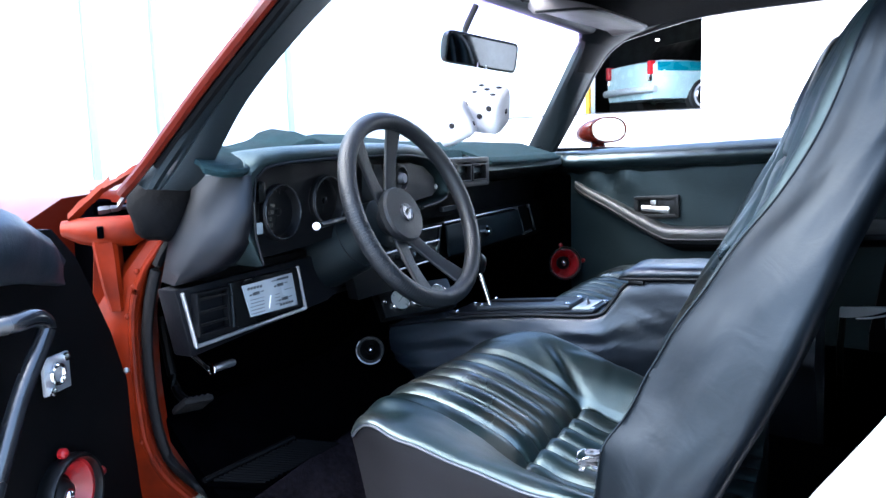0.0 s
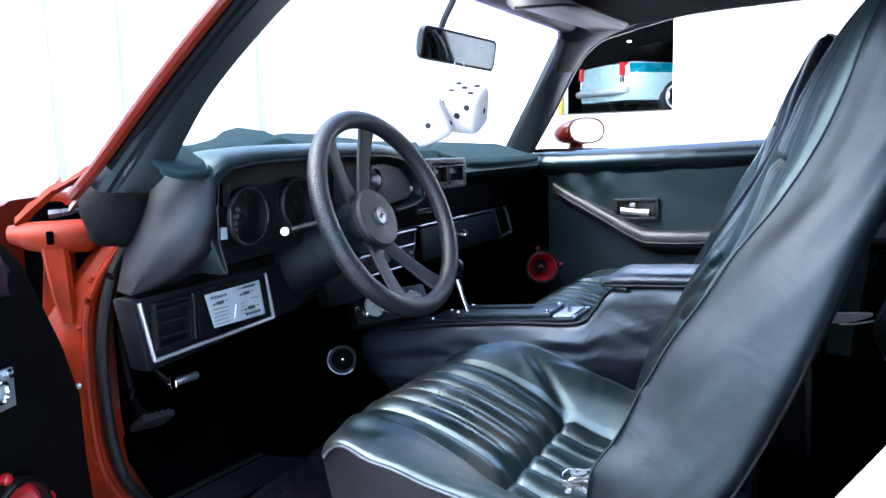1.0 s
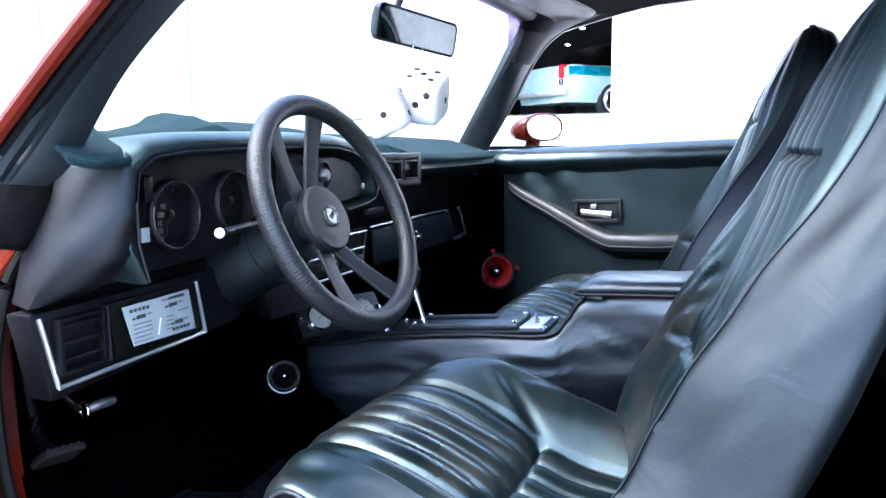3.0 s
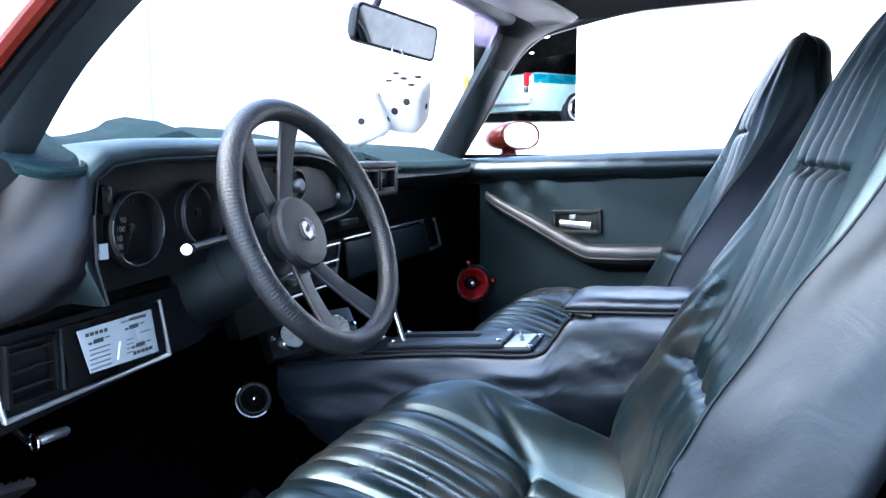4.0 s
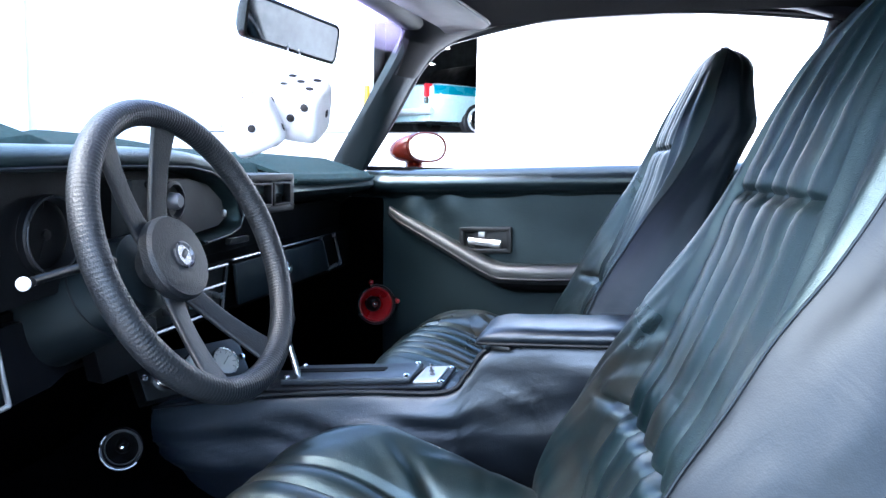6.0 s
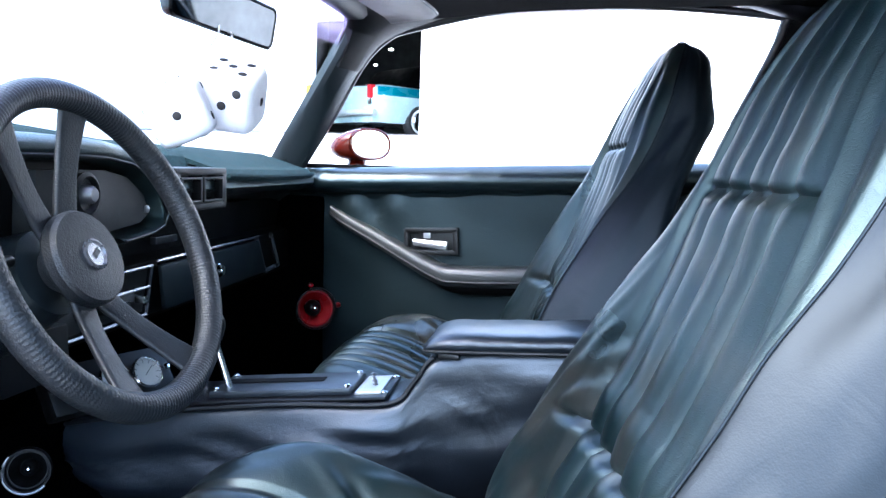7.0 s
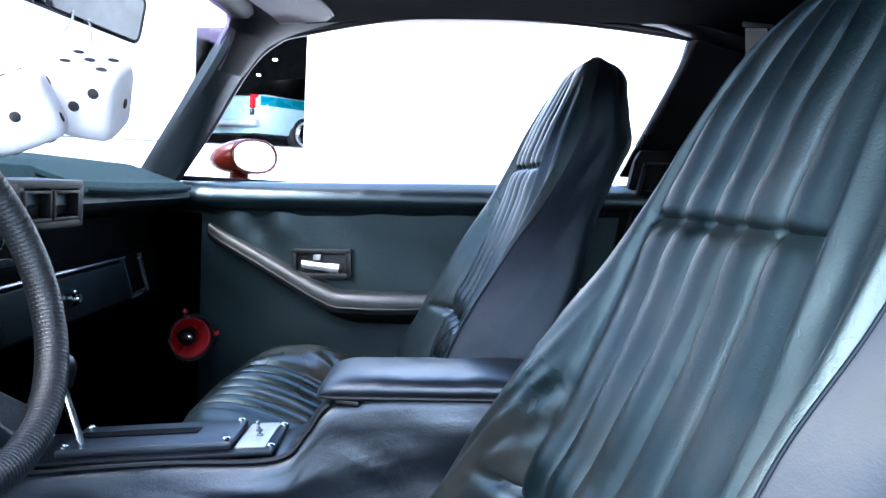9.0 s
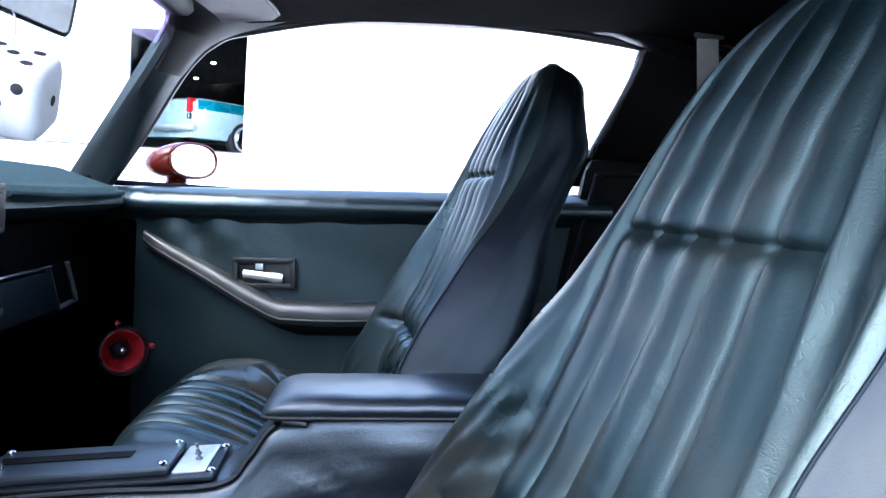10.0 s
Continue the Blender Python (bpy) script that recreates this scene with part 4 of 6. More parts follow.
        pl = part("lock_plate", bm, STEEL, d, "bare steel lock plate")
        bm = bmesh.new()
        c = P(0.19, 0.618, 0.02)
        nn = P(0, 0, 1) - P(0, 0, 0)
        mm = axes(nn)
        tube(bm, [c + mm @ V(0.0125 * math.cos(a), 0.0125 * math.sin(a), 0.003) for a in (2 * math.pi * i / 20 for i in range(21))], 0.0035, 8, cap=False)
        part("lock_ring", bm, CHROME, pl)
        for a, z in ((0.2, 0.597), (0.168, 0.636)):
            bm = bmesh.new()
            lathe(bm, [(0.006, 0), (0.006, 0.003), (0.003, 0.005), (0.001, 0.0052)], P(a, z, 0.02), nn, 10)
            part("screw", bm, CHROME, pl)
        sp = speaker(P(0.188, 0.447, 0.03), tuple(nn), 0.05, PLASTIC, RED_PLASTIC, "round red speaker low on the open driver's door")
    return d


door(1)
door(-1)


# ---------------------------------------------------------------- dashboard
def D(x, off, z):
    """A point by the dash face's line: across the car, in front of (+) or behind the face, height."""
    return V(x, 0.69 + 0.16 * (x + 0.6) + off, z)


DN = V(0.158, -0.987, 0)
SCREEN_LINE = [(-0.745, 0.045), (-0.6, 0.09), (-0.3, 0.155), (0.0, 0.175), (0.4, 0.15), (0.6, 0.085), (0.715, 0.04)]
dash = thing("dashboard", "black dashboard with round dials, silver trim and vents", "dashboard", D(0, 0.1, 0.6))
bm = bmesh.new()
loops = []
for k in range(41):
    x = -0.70 + 1.415 * k / 40
    s = lerp([(-0.2, 0.0), (0.1, 1.0)], x)
    end = lerp([(-0.70, 0.9), (-0.68, 1), (0.66, 1), (0.715, 0.75)], x)
    zt = 0.857 + 0.012 * (1 - s)
    end *= lerp([(-0.08, -0.35), (-0.045, 1.0)], x)
    om = lerp(SCREEN_LINE, x)
    prof = [(om, 0.78), (om, 0.878), (om - 0.03, 0.889), (0.05 * min(1, om / 0.09), 0.881), (-0.05 * end, zt + 0.006), (-0.074 * end, zt - 0.004), (-0.076 * end, zt - 0.018), (-0.06 * end, zt - 0.03), (0.0 if x > -0.05 else 0.03, 0.815)]
    loops.append([D(x, o, z) for o, z in prof])
loft(bm, loops)
part("dash_pad", bm, PAD, dash, "grained black dash pad", 40)
bm = bmesh.new()
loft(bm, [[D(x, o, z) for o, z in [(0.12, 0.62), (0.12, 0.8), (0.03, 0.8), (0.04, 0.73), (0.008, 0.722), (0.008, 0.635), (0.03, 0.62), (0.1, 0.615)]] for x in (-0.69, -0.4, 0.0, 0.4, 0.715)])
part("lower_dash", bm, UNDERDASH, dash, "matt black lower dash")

# hood round the dials: drop-shaped
HOOD = [(-0.655, 0.735), (-0.668, 0.78), (-0.668, 0.83), (-0.658, 0.866), (-0.635, 0.88), (-0.58, 0.886), (-0.50, 0.888), (-0.40, 0.889), (-0.30, 0.889), (-0.22, 0.887), (-0.165, 0.880), (-0.12, 0.865), (-0.088, 0.84), (-0.073, 0.812), (-0.08, 0.795), (-0.11, 0.787), (-0.18, 0.781), (-0.28, 0.765), (-0.38, 0.748), (-0.5, 0.738), (-0.6, 0.733)]


def ring(grow, off):
    out = []
    k = len(HOOD)
    for i, (x, z) in enumerate(HOOD):
        t = V(*HOOD[(i + 1) % k], 0) - V(*HOOD[i - 1], 0)
        n = V(-t.y, t.x, 0).normalized()
        g = grow * (0.2 if n.y < -0.5 and grow > 0 else 1)
        out.append(D(x + n.x * g, off, z + n.y * g))
    return out


bm = bmesh.new()
loft(bm, [r[0:17] for r in (ring(0.02, 0.02), ring(0.024, -0.05), ring(0.021, -0.085), ring(0.012, -0.096), ring(0.003, -0.095), ring(-0.003, -0.088), ring(-0.008, -0.03))], cap=False, closed=False)
hood = part("dial_hood", bm, PAD, dash, "padded drop-shaped hood round the dials", 60)
bm = bmesh.new()
tube(bm, ring(0.0, -0.0965)[0:17], 0.0022, 6)
part("hood_seam", bm, PIPING, hood)
bm = bmesh.new()
plate(bm, ring(-0.004, -0.05), DN * -0.01)
face = part("dial_face", bm, BLACK_TRIM, dash, "black instrument face")


def dial(x, z, r, ticks, needle_at):
    at = D(x, -0.052, z)
    bm = bmesh.new()
    lathe(bm, [(r, 0.0), (r * 1.1, 0.004), (r * 1.1, 0.012), (r * 1.02, 0.016), (r * 0.96, 0.01), (r * 0.94, 0.001)], at, DN, 40)
    dl = part("dial", bm, BLACK_TRIM, dash, "round black gauge")
    bm = bmesh.new()
    tube(bm, [at + axes(DN) @ V(r * 1.04 * math.cos(a), r * 1.04 * math.sin(a), 0.0155) for a in (2 * math.pi * i / 40 for i in range(41))], 0.0013, 6, cap=False)
    part("dial_rim", bm, DIAL_RIM, dl)
    m = axes(DN)
    bm = bmesh.new()
    for i in range(ticks):
        a = radians(225 - 270 * i / (ticks - 1))
        if a < radians(70):
            continue
        big = i % 2 == 0
        c = at + m @ V(r * 0.82 * math.cos(a), r * 0.82 * math.sin(a), 0.0022)
        t = Matrix((m @ V(math.cos(a), math.sin(a), 0), m @ V(-math.sin(a), math.cos(a), 0), m @ V(0, 0, 1))).transposed()
        box(bm, c, (r * (0.16 if big else 0.09), 0.0011, 0.0006), 0, t)
    part("ticks", bm, PALE_INK, dl)
    bm = bmesh.new()
    a = radians(needle_at)
    t = Matrix((m @ V(math.cos(a), math.sin(a), 0), m @ V(-math.sin(a), math.cos(a), 0), m @ V(0, 0, 1))).transposed()
    box(bm, at + m @ V(r * 0.35 * math.cos(a), r * 0.35 * math.sin(a), 0.004), (r * 0.75, 0.0016, 0.001), 0, t)
    lathe(bm, [(0.006, 0.003), (0.006, 0.006), (0.002, 0.007)], at, DN, 12)
    part("needle", bm, BLACK_TRIM, dl)
    return dl, at, m, r


d1 = dial(-0.577, 0.806, 0.041, 19, 250)
dial(-0.455, 0.815, 0.040, 9, 245)


def lettering(text, at, m, size, mat, parent, name="numerals", label=""):
    """Raised print with the built-in font."""
    c = bpy.data.curves.new(name, "FONT")
    c.body, c.size, c.align_x, c.align_y, c.extrude = text, size, "CENTER", "CENTER", 0.0002
    tmp = bpy.data.objects.new(name, c)
    me = bpy.data.meshes.new_from_object(tmp)
    bpy.data.objects.remove(tmp)
    ob = new(name, me)
    me.transform(Matrix.Translation(at) @ m.to_4x4())
    me.materials.clear()
    me.materials.append(mat)
    ob.parent = parent
    ob.matrix_parent_inverse = base_of(parent).inverted()
    return ob


for i, tx in enumerate(("90", "100", "110", "120", "130")):
    lettering(tx, d1[1] + d1[2] @ V(-0.041 * (0.42 + 0.05 * i - 0.07 * abs(i - 2)), 0.041 * (0.26 - 0.25 * i), 0.0028), d1[2], 0.0098, NUMERAL_INK, d1[0])
# pale tag left of the first dial, round clock, dark knob, screw, speaker-cloth face
bm = bmesh.new()
box(bm, D(-0.624, -0.058, 0.785), (0.012, 0.004, 0.018), 0.001)
part("paper_tag", bm, CARD, dash, "small white tag")
bm = bmesh.new()
box(bm, D(-0.625, -0.064, 0.842), (0.016, 0.018, 0.034), 0.007)
part("light_switch", bm, PLASTIC, dash)
bm = bmesh.new()
plate(bm, [D(x, -0.08, z) for x, z in [(-0.335, 0.80), (-0.33, 0.872), (-0.2, 0.871), (-0.15, 0.862), (-0.11, 0.838), (-0.095, 0.812), (-0.12, 0.80), (-0.2, 0.793)]], DN * -0.028, 0.001)
part("cloth_face", bm, material("perforated_black_panel", (0.012, 0.0135, 0.0145), 0.6, spread=0.2, scale=60, bump_at=0.35, bump_scale=900, spec=0.3), dash, "finely textured black panel")
bm = bmesh.new()
lathe(bm, [(0.026, 0), (0.027, 0.008), (0.022, 0.011), (0.019, 0.004), (0.001, 0.003)], D(-0.253, -0.0815, 0.843), DN, 28)
ck = part("small_gauge", bm, PLASTIC, dash)
bm = bmesh.new()
lathe(bm, [(0.012, 0.003), (0.011, 0.014), (0.008, 0.018), (0.001, 0.0182)], D(-0.253, -0.0815, 0.843), DN, 20)
part("gauge_knob", bm, SILVER_TRIM, ck)
for x, z in ((-0.105, 0.818), (-0.30, 0.866)):
    bm = bmesh.new()
    lathe(bm, [(0.0052, 0), (0.0052, 0.003), (0.003, 0.004), (0.0005, 0.0041)], D(x, -0.0805, z), DN, 12)
    part("panel_screw", bm, STEEL if x > -0.2 else PLASTIC, dash)
# smooth end of the dash beside the door: it runs down and out to the lower panel
bm = bmesh.new()
loops = []
for k in range(17):
    t = k / 16
    zl, zr = 0.712 + 0.158 * t, 0.728 + 0.142 * t
    xl, back = lerp([(0, -0.756), (0.45, -0.733), (1, -0.694)], t), lerp([(0, 0.0), (0.2, -0.018), (0.5, -0.036), (1, -0.048)], t)
    face = lerp([(0, -0.03), (0.12, -0.066), (0.3, -0.092), (0.6, -0.104), (1, -0.098)], t)
    row = []
    for i in range(9):
        q = i / 8
        x, z = -0.668 + (xl + 0.668) * q, zr + (zl - zr) * q
        row.append(D(x, face + (back - face) * q ** 2.6 + (0.008 if i == 0 else 0) + 0.0015 * noise.noise((x * 30, z * 30, 4.0)), z))
    loops.append(row + [D(xl + 0.012, 0.05, zl), D(-0.66, 0.05, zr), D(-0.652, -0.03, zr)])
loft(bm, loops)
part("dash_end", bm, DASH, dash, "smooth rounded end of the dash", 60)
bm = bmesh.new()
plate(bm, [D(x, -0.004, z) for x, z in [(-0.758, 0.706), (-0.46, 0.712), (-0.30, 0.714), (-0.30, 0.66), (-0.40, 0.622), (-0.735, 0.598)]], DN * -0.04, 0.006)
low = part("lower_panel", bm, DASH, dash, "dark plastic lower panel")
TR = [(-0.747, 0.7), (-0.727, 0.614), (-0.47, 0.622), (-0.486, 0.7)]
bm = bmesh.new()
for a, b in ((TR[0], TR[1]), (TR[1], TR[2]), (TR[2], TR[3])):
    tube(bm, [D(a[0], -0.006, a[1]), D(b[0], -0.006, b[1])], 0.0034, 8)
part("silver_frame", bm, STEEL, low, "brushed silver trim frame")


def vent(x0, x1, z0, z1, off, slats, parent, upright=False):
    bm = bmesh.new()
    for a, b, c, e in ((x0, x1, z0, z0 + 0.004), (x0, x1, z1 - 0.004, z1), (x0, x0 + 0.005, z0, z1), (x1 - 0.005, x1, z0, z1)):
        box(bm, D((a + b) / 2, off, (c + e) / 2), (b - a, 0.014, e - c), 0.001, Matrix.Rotation(radians(9.1), 3, "Z"))
    vt = part("air_vent", bm, BLACK_TRIM, parent, "black louvred air vent")
    for i in range(slats):
        t = (i + 0.7) / (slats + 0.4)
        bm = bmesh.new()
        if upright:
            box(bm, D(x0 + (x1 - x0) * t, off + 0.016, (z0 + z1) / 2), (0.0014, 0.018, z1 - z0 - 0.008), 0.0005, Matrix.Rotation(radians(50), 3, "Z"))
        else:
            box(bm, D((x0 + x1) / 2, off + 0.008, z0 + (z1 - z0) * t), (x1 - x0 - 0.01, 0.024, 0.004), 0.0012, Matrix.Rotation(radians(9.1), 3, "Z") @ Matrix.Rotation(radians(-14), 3, "X"))
        part("slat", bm, PLASTIC, vt)
    bm = bmesh.new()
    box(bm, D((x0 + x1) / 2, off + 0.04, (z0 + z1) / 2), (x1 - x0 - 0.004, 0.004, z1 - z0 - 0.004), 0, Matrix.Rotation(radians(9.1), 3, "Z"))
    part("vent_back", bm, CARPET, vt)
    return vt


vent(-0.73, -0.662, 0.63, 0.697, -0.012, 3, dash)
bm = bmesh.new()
box(bm, D(-0.655, -0.012, 0.664), (0.004, 0.008, 0.07), 0.001)
part("vent_post", bm, DIAL_RIM, dash)
# the printed card
bm = bmesh.new()
plate(bm, [D(x, -0.012, z) for x, z in [(-0.655, 0.7), (-0.492, 0.7), (-0.48, 0.628), (-0.642, 0.626)]], DN * -0.012, 0.003)
part("card_holder", bm, PLASTIC, dash)
card = thing("instruction_card", "silver printed shift card in a clear holder on the dash", "card", D(-0.57, -0.02, 0.63))
bm = bmesh.new()
plate(bm, [D(x, -0.0165, z) for x, z in [(-0.635, 0.692), (-0.513, 0.694), (-0.502, 0.636), (-0.618, 0.638)]], DN * 0.0015, 0.0005)
part("card_sheet", bm, CARD, card)
turn_card = Matrix.Rotation(radians(9.1), 3, "Z")
PRINT = []
for cx, cz in ((-0.606, 0.6845), (-0.531, 0.6445)):
    PRINT += [(cx - 0.0145 + 0.0072 * k, cz, 0.0052, 0.0042, INK) for k in range(5)]
for cx, cz in ((-0.604, 0.6745), (-0.545, 0.679), (-0.535, 0.6535)):
    PRINT += [(cx, cz, 0.016, 0.0052, INK), (cx + 0.0145, cz + 0.0012, 0.008, 0.0018, CARD_GREY), (cx - 0.0125, cz - 0.001, 0.005, 0.0028, INK)]
PRINT += [(-0.538, 0.6885, 0.03, 0.0036, INK), (-0.56, 0.688, 0.012, 0.0022, CARD_GREY)]
PRINT += [(-0.602, 0.6655 - 0.0058 * k, 0.034 - 0.002 * (k % 2), 0.0013, CARD_GREY) for k in range(5)] + [(-0.553, 0.664 - 0.0055 * k, 0.012, 0.0012, CARD_GREY) for k in range(4)] + [(-0.525, 0.6685, 0.02, 0.0012, CARD_GREY)]
for cx, cz, w, h, ink in PRINT:
    bm = bmesh.new()
    box(bm, D(cx, -0.0185, cz), (w, 0.0006, h), 0, turn_card)
    part("print_bar", bm, ink, card)
bm = bmesh.new()
box(bm, D(-0.572, -0.0186, 0.6545), (0.0022, 0.0006, 0.022), 0, turn_card @ Matrix.Rotation(radians(14), 3, "Y"))
part("slash", bm, WHITE_WALL, card)
# centre: heater frame, slot, glove door with lock and open silver end
bm = bmesh.new()
for a, b in (((-0.2, 0.715), (0.04, 0.716)), ((-0.2, 0.64), (0.02, 0.641)), ((0.04, 0.716), (0.02, 0.641)), ((-0.2, 0.683), (0.03, 0.684))):
    tube(bm, [D(a[0], -0.002, a[1]), D(b[0], -0.002, b[1])], 0.0026, 6)
htr = part("heater_frame", bm, SILVER_TRIM, dash, "silver heater control frame")
bm = bmesh.new()
plate(bm, [D(x, 0.004, z) for x, z in [(-0.2, 0.712), (0.036, 0.712), (0.018, 0.645), (-0.2, 0.645)]], DN * -0.004)
part("heater_face", bm, PLASTIC, htr)
for x in (-0.15, -0.1, -0.05, 0.0):
    bm = bmesh.new()
    box(bm, D(x, -0.006, 0.668), (0.012, 0.018, 0.012), 0.003)
    part("slider", bm, CHROME, htr)
bm = bmesh.new()
box(bm, D(0.12, 0.022, 0.75), (0.075, 0.012, 0.014), 0.003, Matrix.Rotation(radians(9.1), 3, "Z"))
part("ash_slot", bm, DIAL_RIM, dash)
bm = bmesh.new()
plate(bm, [D(x, 0.0, z) for x, z in [(0.058, 0.714), (0.478, 0.716), (0.522, 0.642), (0.072, 0.638)]], DN * 0.008, 0.003)
glove = part("glove_door", bm, COLUMN, dash, "black glove box door")
bm = bmesh.new()
tube(bm, [D(0.05, -0.006, 0.722), D(0.48, -0.006, 0.724)], 0.0028, 6)
part("door_strip", bm, SILVER_TRIM, glove)
bm = bmesh.new()
lathe(bm, [(0.014, 0), (0.014, 0.006), (0.01, 0.01), (0.008, 0.014), (0.001, 0.015)], D(0.265, -0.01, 0.679), DN, 20)
part("glove_lock", bm, CHROME, glove)
bm = bmesh.new()
for a, b in (((0.482, 0.722), (0.531, 0.641)), ((0.531, 0.641), (0.617, 0.646)), ((0.617, 0.646), (0.568, 0.723))):
    tube(bm, [D(a[0], 0.0, a[1]), D(b[0], 0.0, b[1])], 0.005, 8)
part("trim_end", bm, SILVER_TRIM, dash, "open end of the silver trim frame")
# right vents in their housing
bm = bmesh.new()
turn9 = Matrix.Rotation(radians(9.1), 3, "Z")
for xa, xb, za, zb in ((-0.032, 0.144, 0.862, 0.874), (-0.032, 0.144, 0.808, 0.819), (-0.032, -0.019, 0.812, 0.868), (0.129, 0.144, 0.812, 0.868), (0.0505, 0.0555, 0.818, 0.862)):
    box(bm, D((xa + xb) / 2, -0.048, (za + zb) / 2), (xb - xa, 0.075, zb - za), 0.0025, turn9)
part("vent_housing", bm, BLACK_TRIM, dash)
vent(-0.018, 0.05, 0.82, 0.86, -0.083, 3, dash, True)
vent(0.056, 0.128, 0.82, 0.86, -0.083, 3, dash, True)

# carpet covers that lie on the dash
def cover(x0, x1, f0, name, label, rise, lip, round_by=0.0):
    ob = thing(name, label, "dash cover", D((x0 + x1) / 2, 0.05, 0.87), "carpet covers on the dash")
    bm = bmesh.new()

    def top(a, b):
        x = x0 + (x1 - x0) * a
        back = lerp(SCREEN_LINE, x) - 0.012 if x1 > -0.6 else 0.005
        o = back + (f0 + round_by * abs(2 * a - 1) ** 3 - back) * b
        z = lerp([(-0.09, 0.866), (-0.05, 0.872), (0.05, 0.9), (0.16, 0.913), (0.2, 0.913)], o) + rise(x, o)
        if b > 0.97:
            z -= lip
        return D(x, o - (0.006 if b > 0.97 else 0), z)
    sheet(bm, top, 36, 34, (0, 0, -0.008))
    part("cover", bm, MAT_CLOTH, ob, "", 60)
    bm = bmesh.new()
    tube(bm, [top(k / 30, 1.0) + V(0, -0.002, 0) for k in range(31)], 0.0045, 6)
    part("bound_edge", bm, MAT_CLOTH, ob)


cover(-0.742, -0.660, -0.088, "dash_cover_end", "dark teal carpet cover on the dash end", lambda x, o: 0.018 + 0.022 * max(0, min(1, (o + 0.085) / 0.09)), 0.008, 0.02)
cover(0.165, 0.635, -0.092, "dash_cover_right", "dark teal carpet cover with bound edge on the dash", lambda x, o: 0.002, 0.010, 0.018)
HUMP = [(-0.665, 0.008), (-0.56, 0.010), (-0.50, 0.016), (-0.45, 0.032), (-0.415, 0.037), (-0.385, 0.031), (-0.345, 0.016), (-0.31, 0.018), (-0.25, 0.024), (-0.15, 0.022), (-0.05, 0.014), (0.1, 0.004)]
cover(-0.665, 0.16, -0.005, "dash_cover_hump", "dark teal carpet cover humped over the dials", lambda x, o: smooth_lerp(HUMP, x), 0.022)

# ---------------------------------------------------------------- steering
WC, WN = V(-0.356, 0.536, 0.797), V(0.10, -0.917, 0.386).normalized()
wm = axes(WN)
wheel = thing("steering_wheel", "four-spoke steering wheel wrapped in dark stitched leather", "steering wheel", WC)
bm = bmesh.new()
NR, RM, RT = 440, 0.1665, 0.0153
loops = []
for i in range(NR):
    a = 2 * math.pi * i / NR
    rt = RT * (1 - 0.0205 * (i % 2))
    loops.append([WC + wm @ V((RM + rt * math.cos(t)) * math.cos(a), (RM + rt * math.cos(t)) * math.sin(a), rt * math.sin(t)) for t in (2 * math.pi * j / 36 for j in range(36))])
loft(bm, loops + [loops[0]], cap=False)
bmesh.ops.remove_doubles(bm, verts=bm.verts, dist=0.0001)
part("wheel_rim", bm, WRAP, wheel, "leather-wrapped rim", 13)
HUBZ = -0.025
for ang in (78, 122, 253, 297):
    a = radians(ang)
    bm = bmesh.new()
    loops = []
    for k in range(41):
        t = k / 40
        r = 0.03 + (RM - 0.03) * t
        h = HUBZ - 0.021 + (-HUBZ + 0.021) * t ** 1.5
        w = 0.0145 + 0.005 * abs(2 * t - 0.8) ** 2 + 0.0003 * (k % 2)
        c = V(r * math.cos(a), r * math.sin(a), h)
        s = V(-math.sin(a), math.cos(a), 0)
        flat = [(math.copysign(abs(math.cos(q)) ** 0.5, math.cos(q)), math.copysign(abs(math.sin(q)) ** 0.5, math.sin(q))) for q in (2 * math.pi * j / 16 for j in range(16))]
        loops.append([WC + wm @ (c + s * w * x + V(0, 0, 0.0042 * y)) for x, y in flat])
    loft(bm, loops)
    part("spoke", bm, WRAP, wheel, "", 60)
bm = bmesh.new()
lathe(bm, [(0.02, HUBZ - 0.05), (0.030, HUBZ - 0.035), (0.034, HUBZ - 0.02), (0.049, HUBZ - 0.017), (0.051, HUBZ - 0.013), (0.051, HUBZ - 0.003), (0.048, HUBZ + 0.002), (0.03, HUBZ + 0.0045), (0.018, HUBZ + 0.005), (0.001, HUBZ + 0.005)], WC, WN, 40)
hub = part("horn_pad", bm, WRAP, wheel, "round black horn pad", 25)
bm = bmesh.new()
lathe(bm, [(0.0165, HUBZ + 0.003), (0.0165, HUBZ + 0.008), (0.014, HUBZ + 0.009), (0.012, HUBZ + 0.007), (0.001, HUBZ + 0.007)], WC, WN, 28)
emb = part("emblem", bm, SILVER_TRIM, hub, "round chrome emblem")
bm = bmesh.new()
box(bm, WC + wm @ V(0.001, 0.001, HUBZ + 0.0075), (0.012, 0.006, 0.0012), 0.0004, wm @ Matrix.Rotation(0.6, 3, "Z"))
part("emblem_bar", bm, PALE_INK, emb)

col = thing("steering_column", "black steering column shroud with indicator stalk", "steering column", D(-0.38, 0.05, 0.68))
cd = -WN
bm = bmesh.new()
loops = []
for d, r, fl in ((0.07, 0.03, 1), (0.075, 0.046, 1), (0.11, 0.052, 1.0), (0.15, 0.064, 1.0), (0.24, 0.07, 1.0), (0.3, 0.07, 1.0)):
    c = WC + cd * d
    loops.append([c + wm @ V(r * math.cos(a), r * fl * math.sin(a), 0) for a in (2 * math.pi * i / 28 for i in range(28))])
loft(bm, loops)
part("shroud", bm, COLUMN, col, "", 50)
bm = bmesh.new()
tube(bm, [WC + cd * 0.135 + wm @ V(0.0602 * math.cos(a), 0.0602 * math.sin(a), 0) for a in (2 * math.pi * i / 32 for i in range(33))], 0.0012, 6, cap=False)
part("shroud_joint", bm, PIPING, col)
bm = bmesh.new()
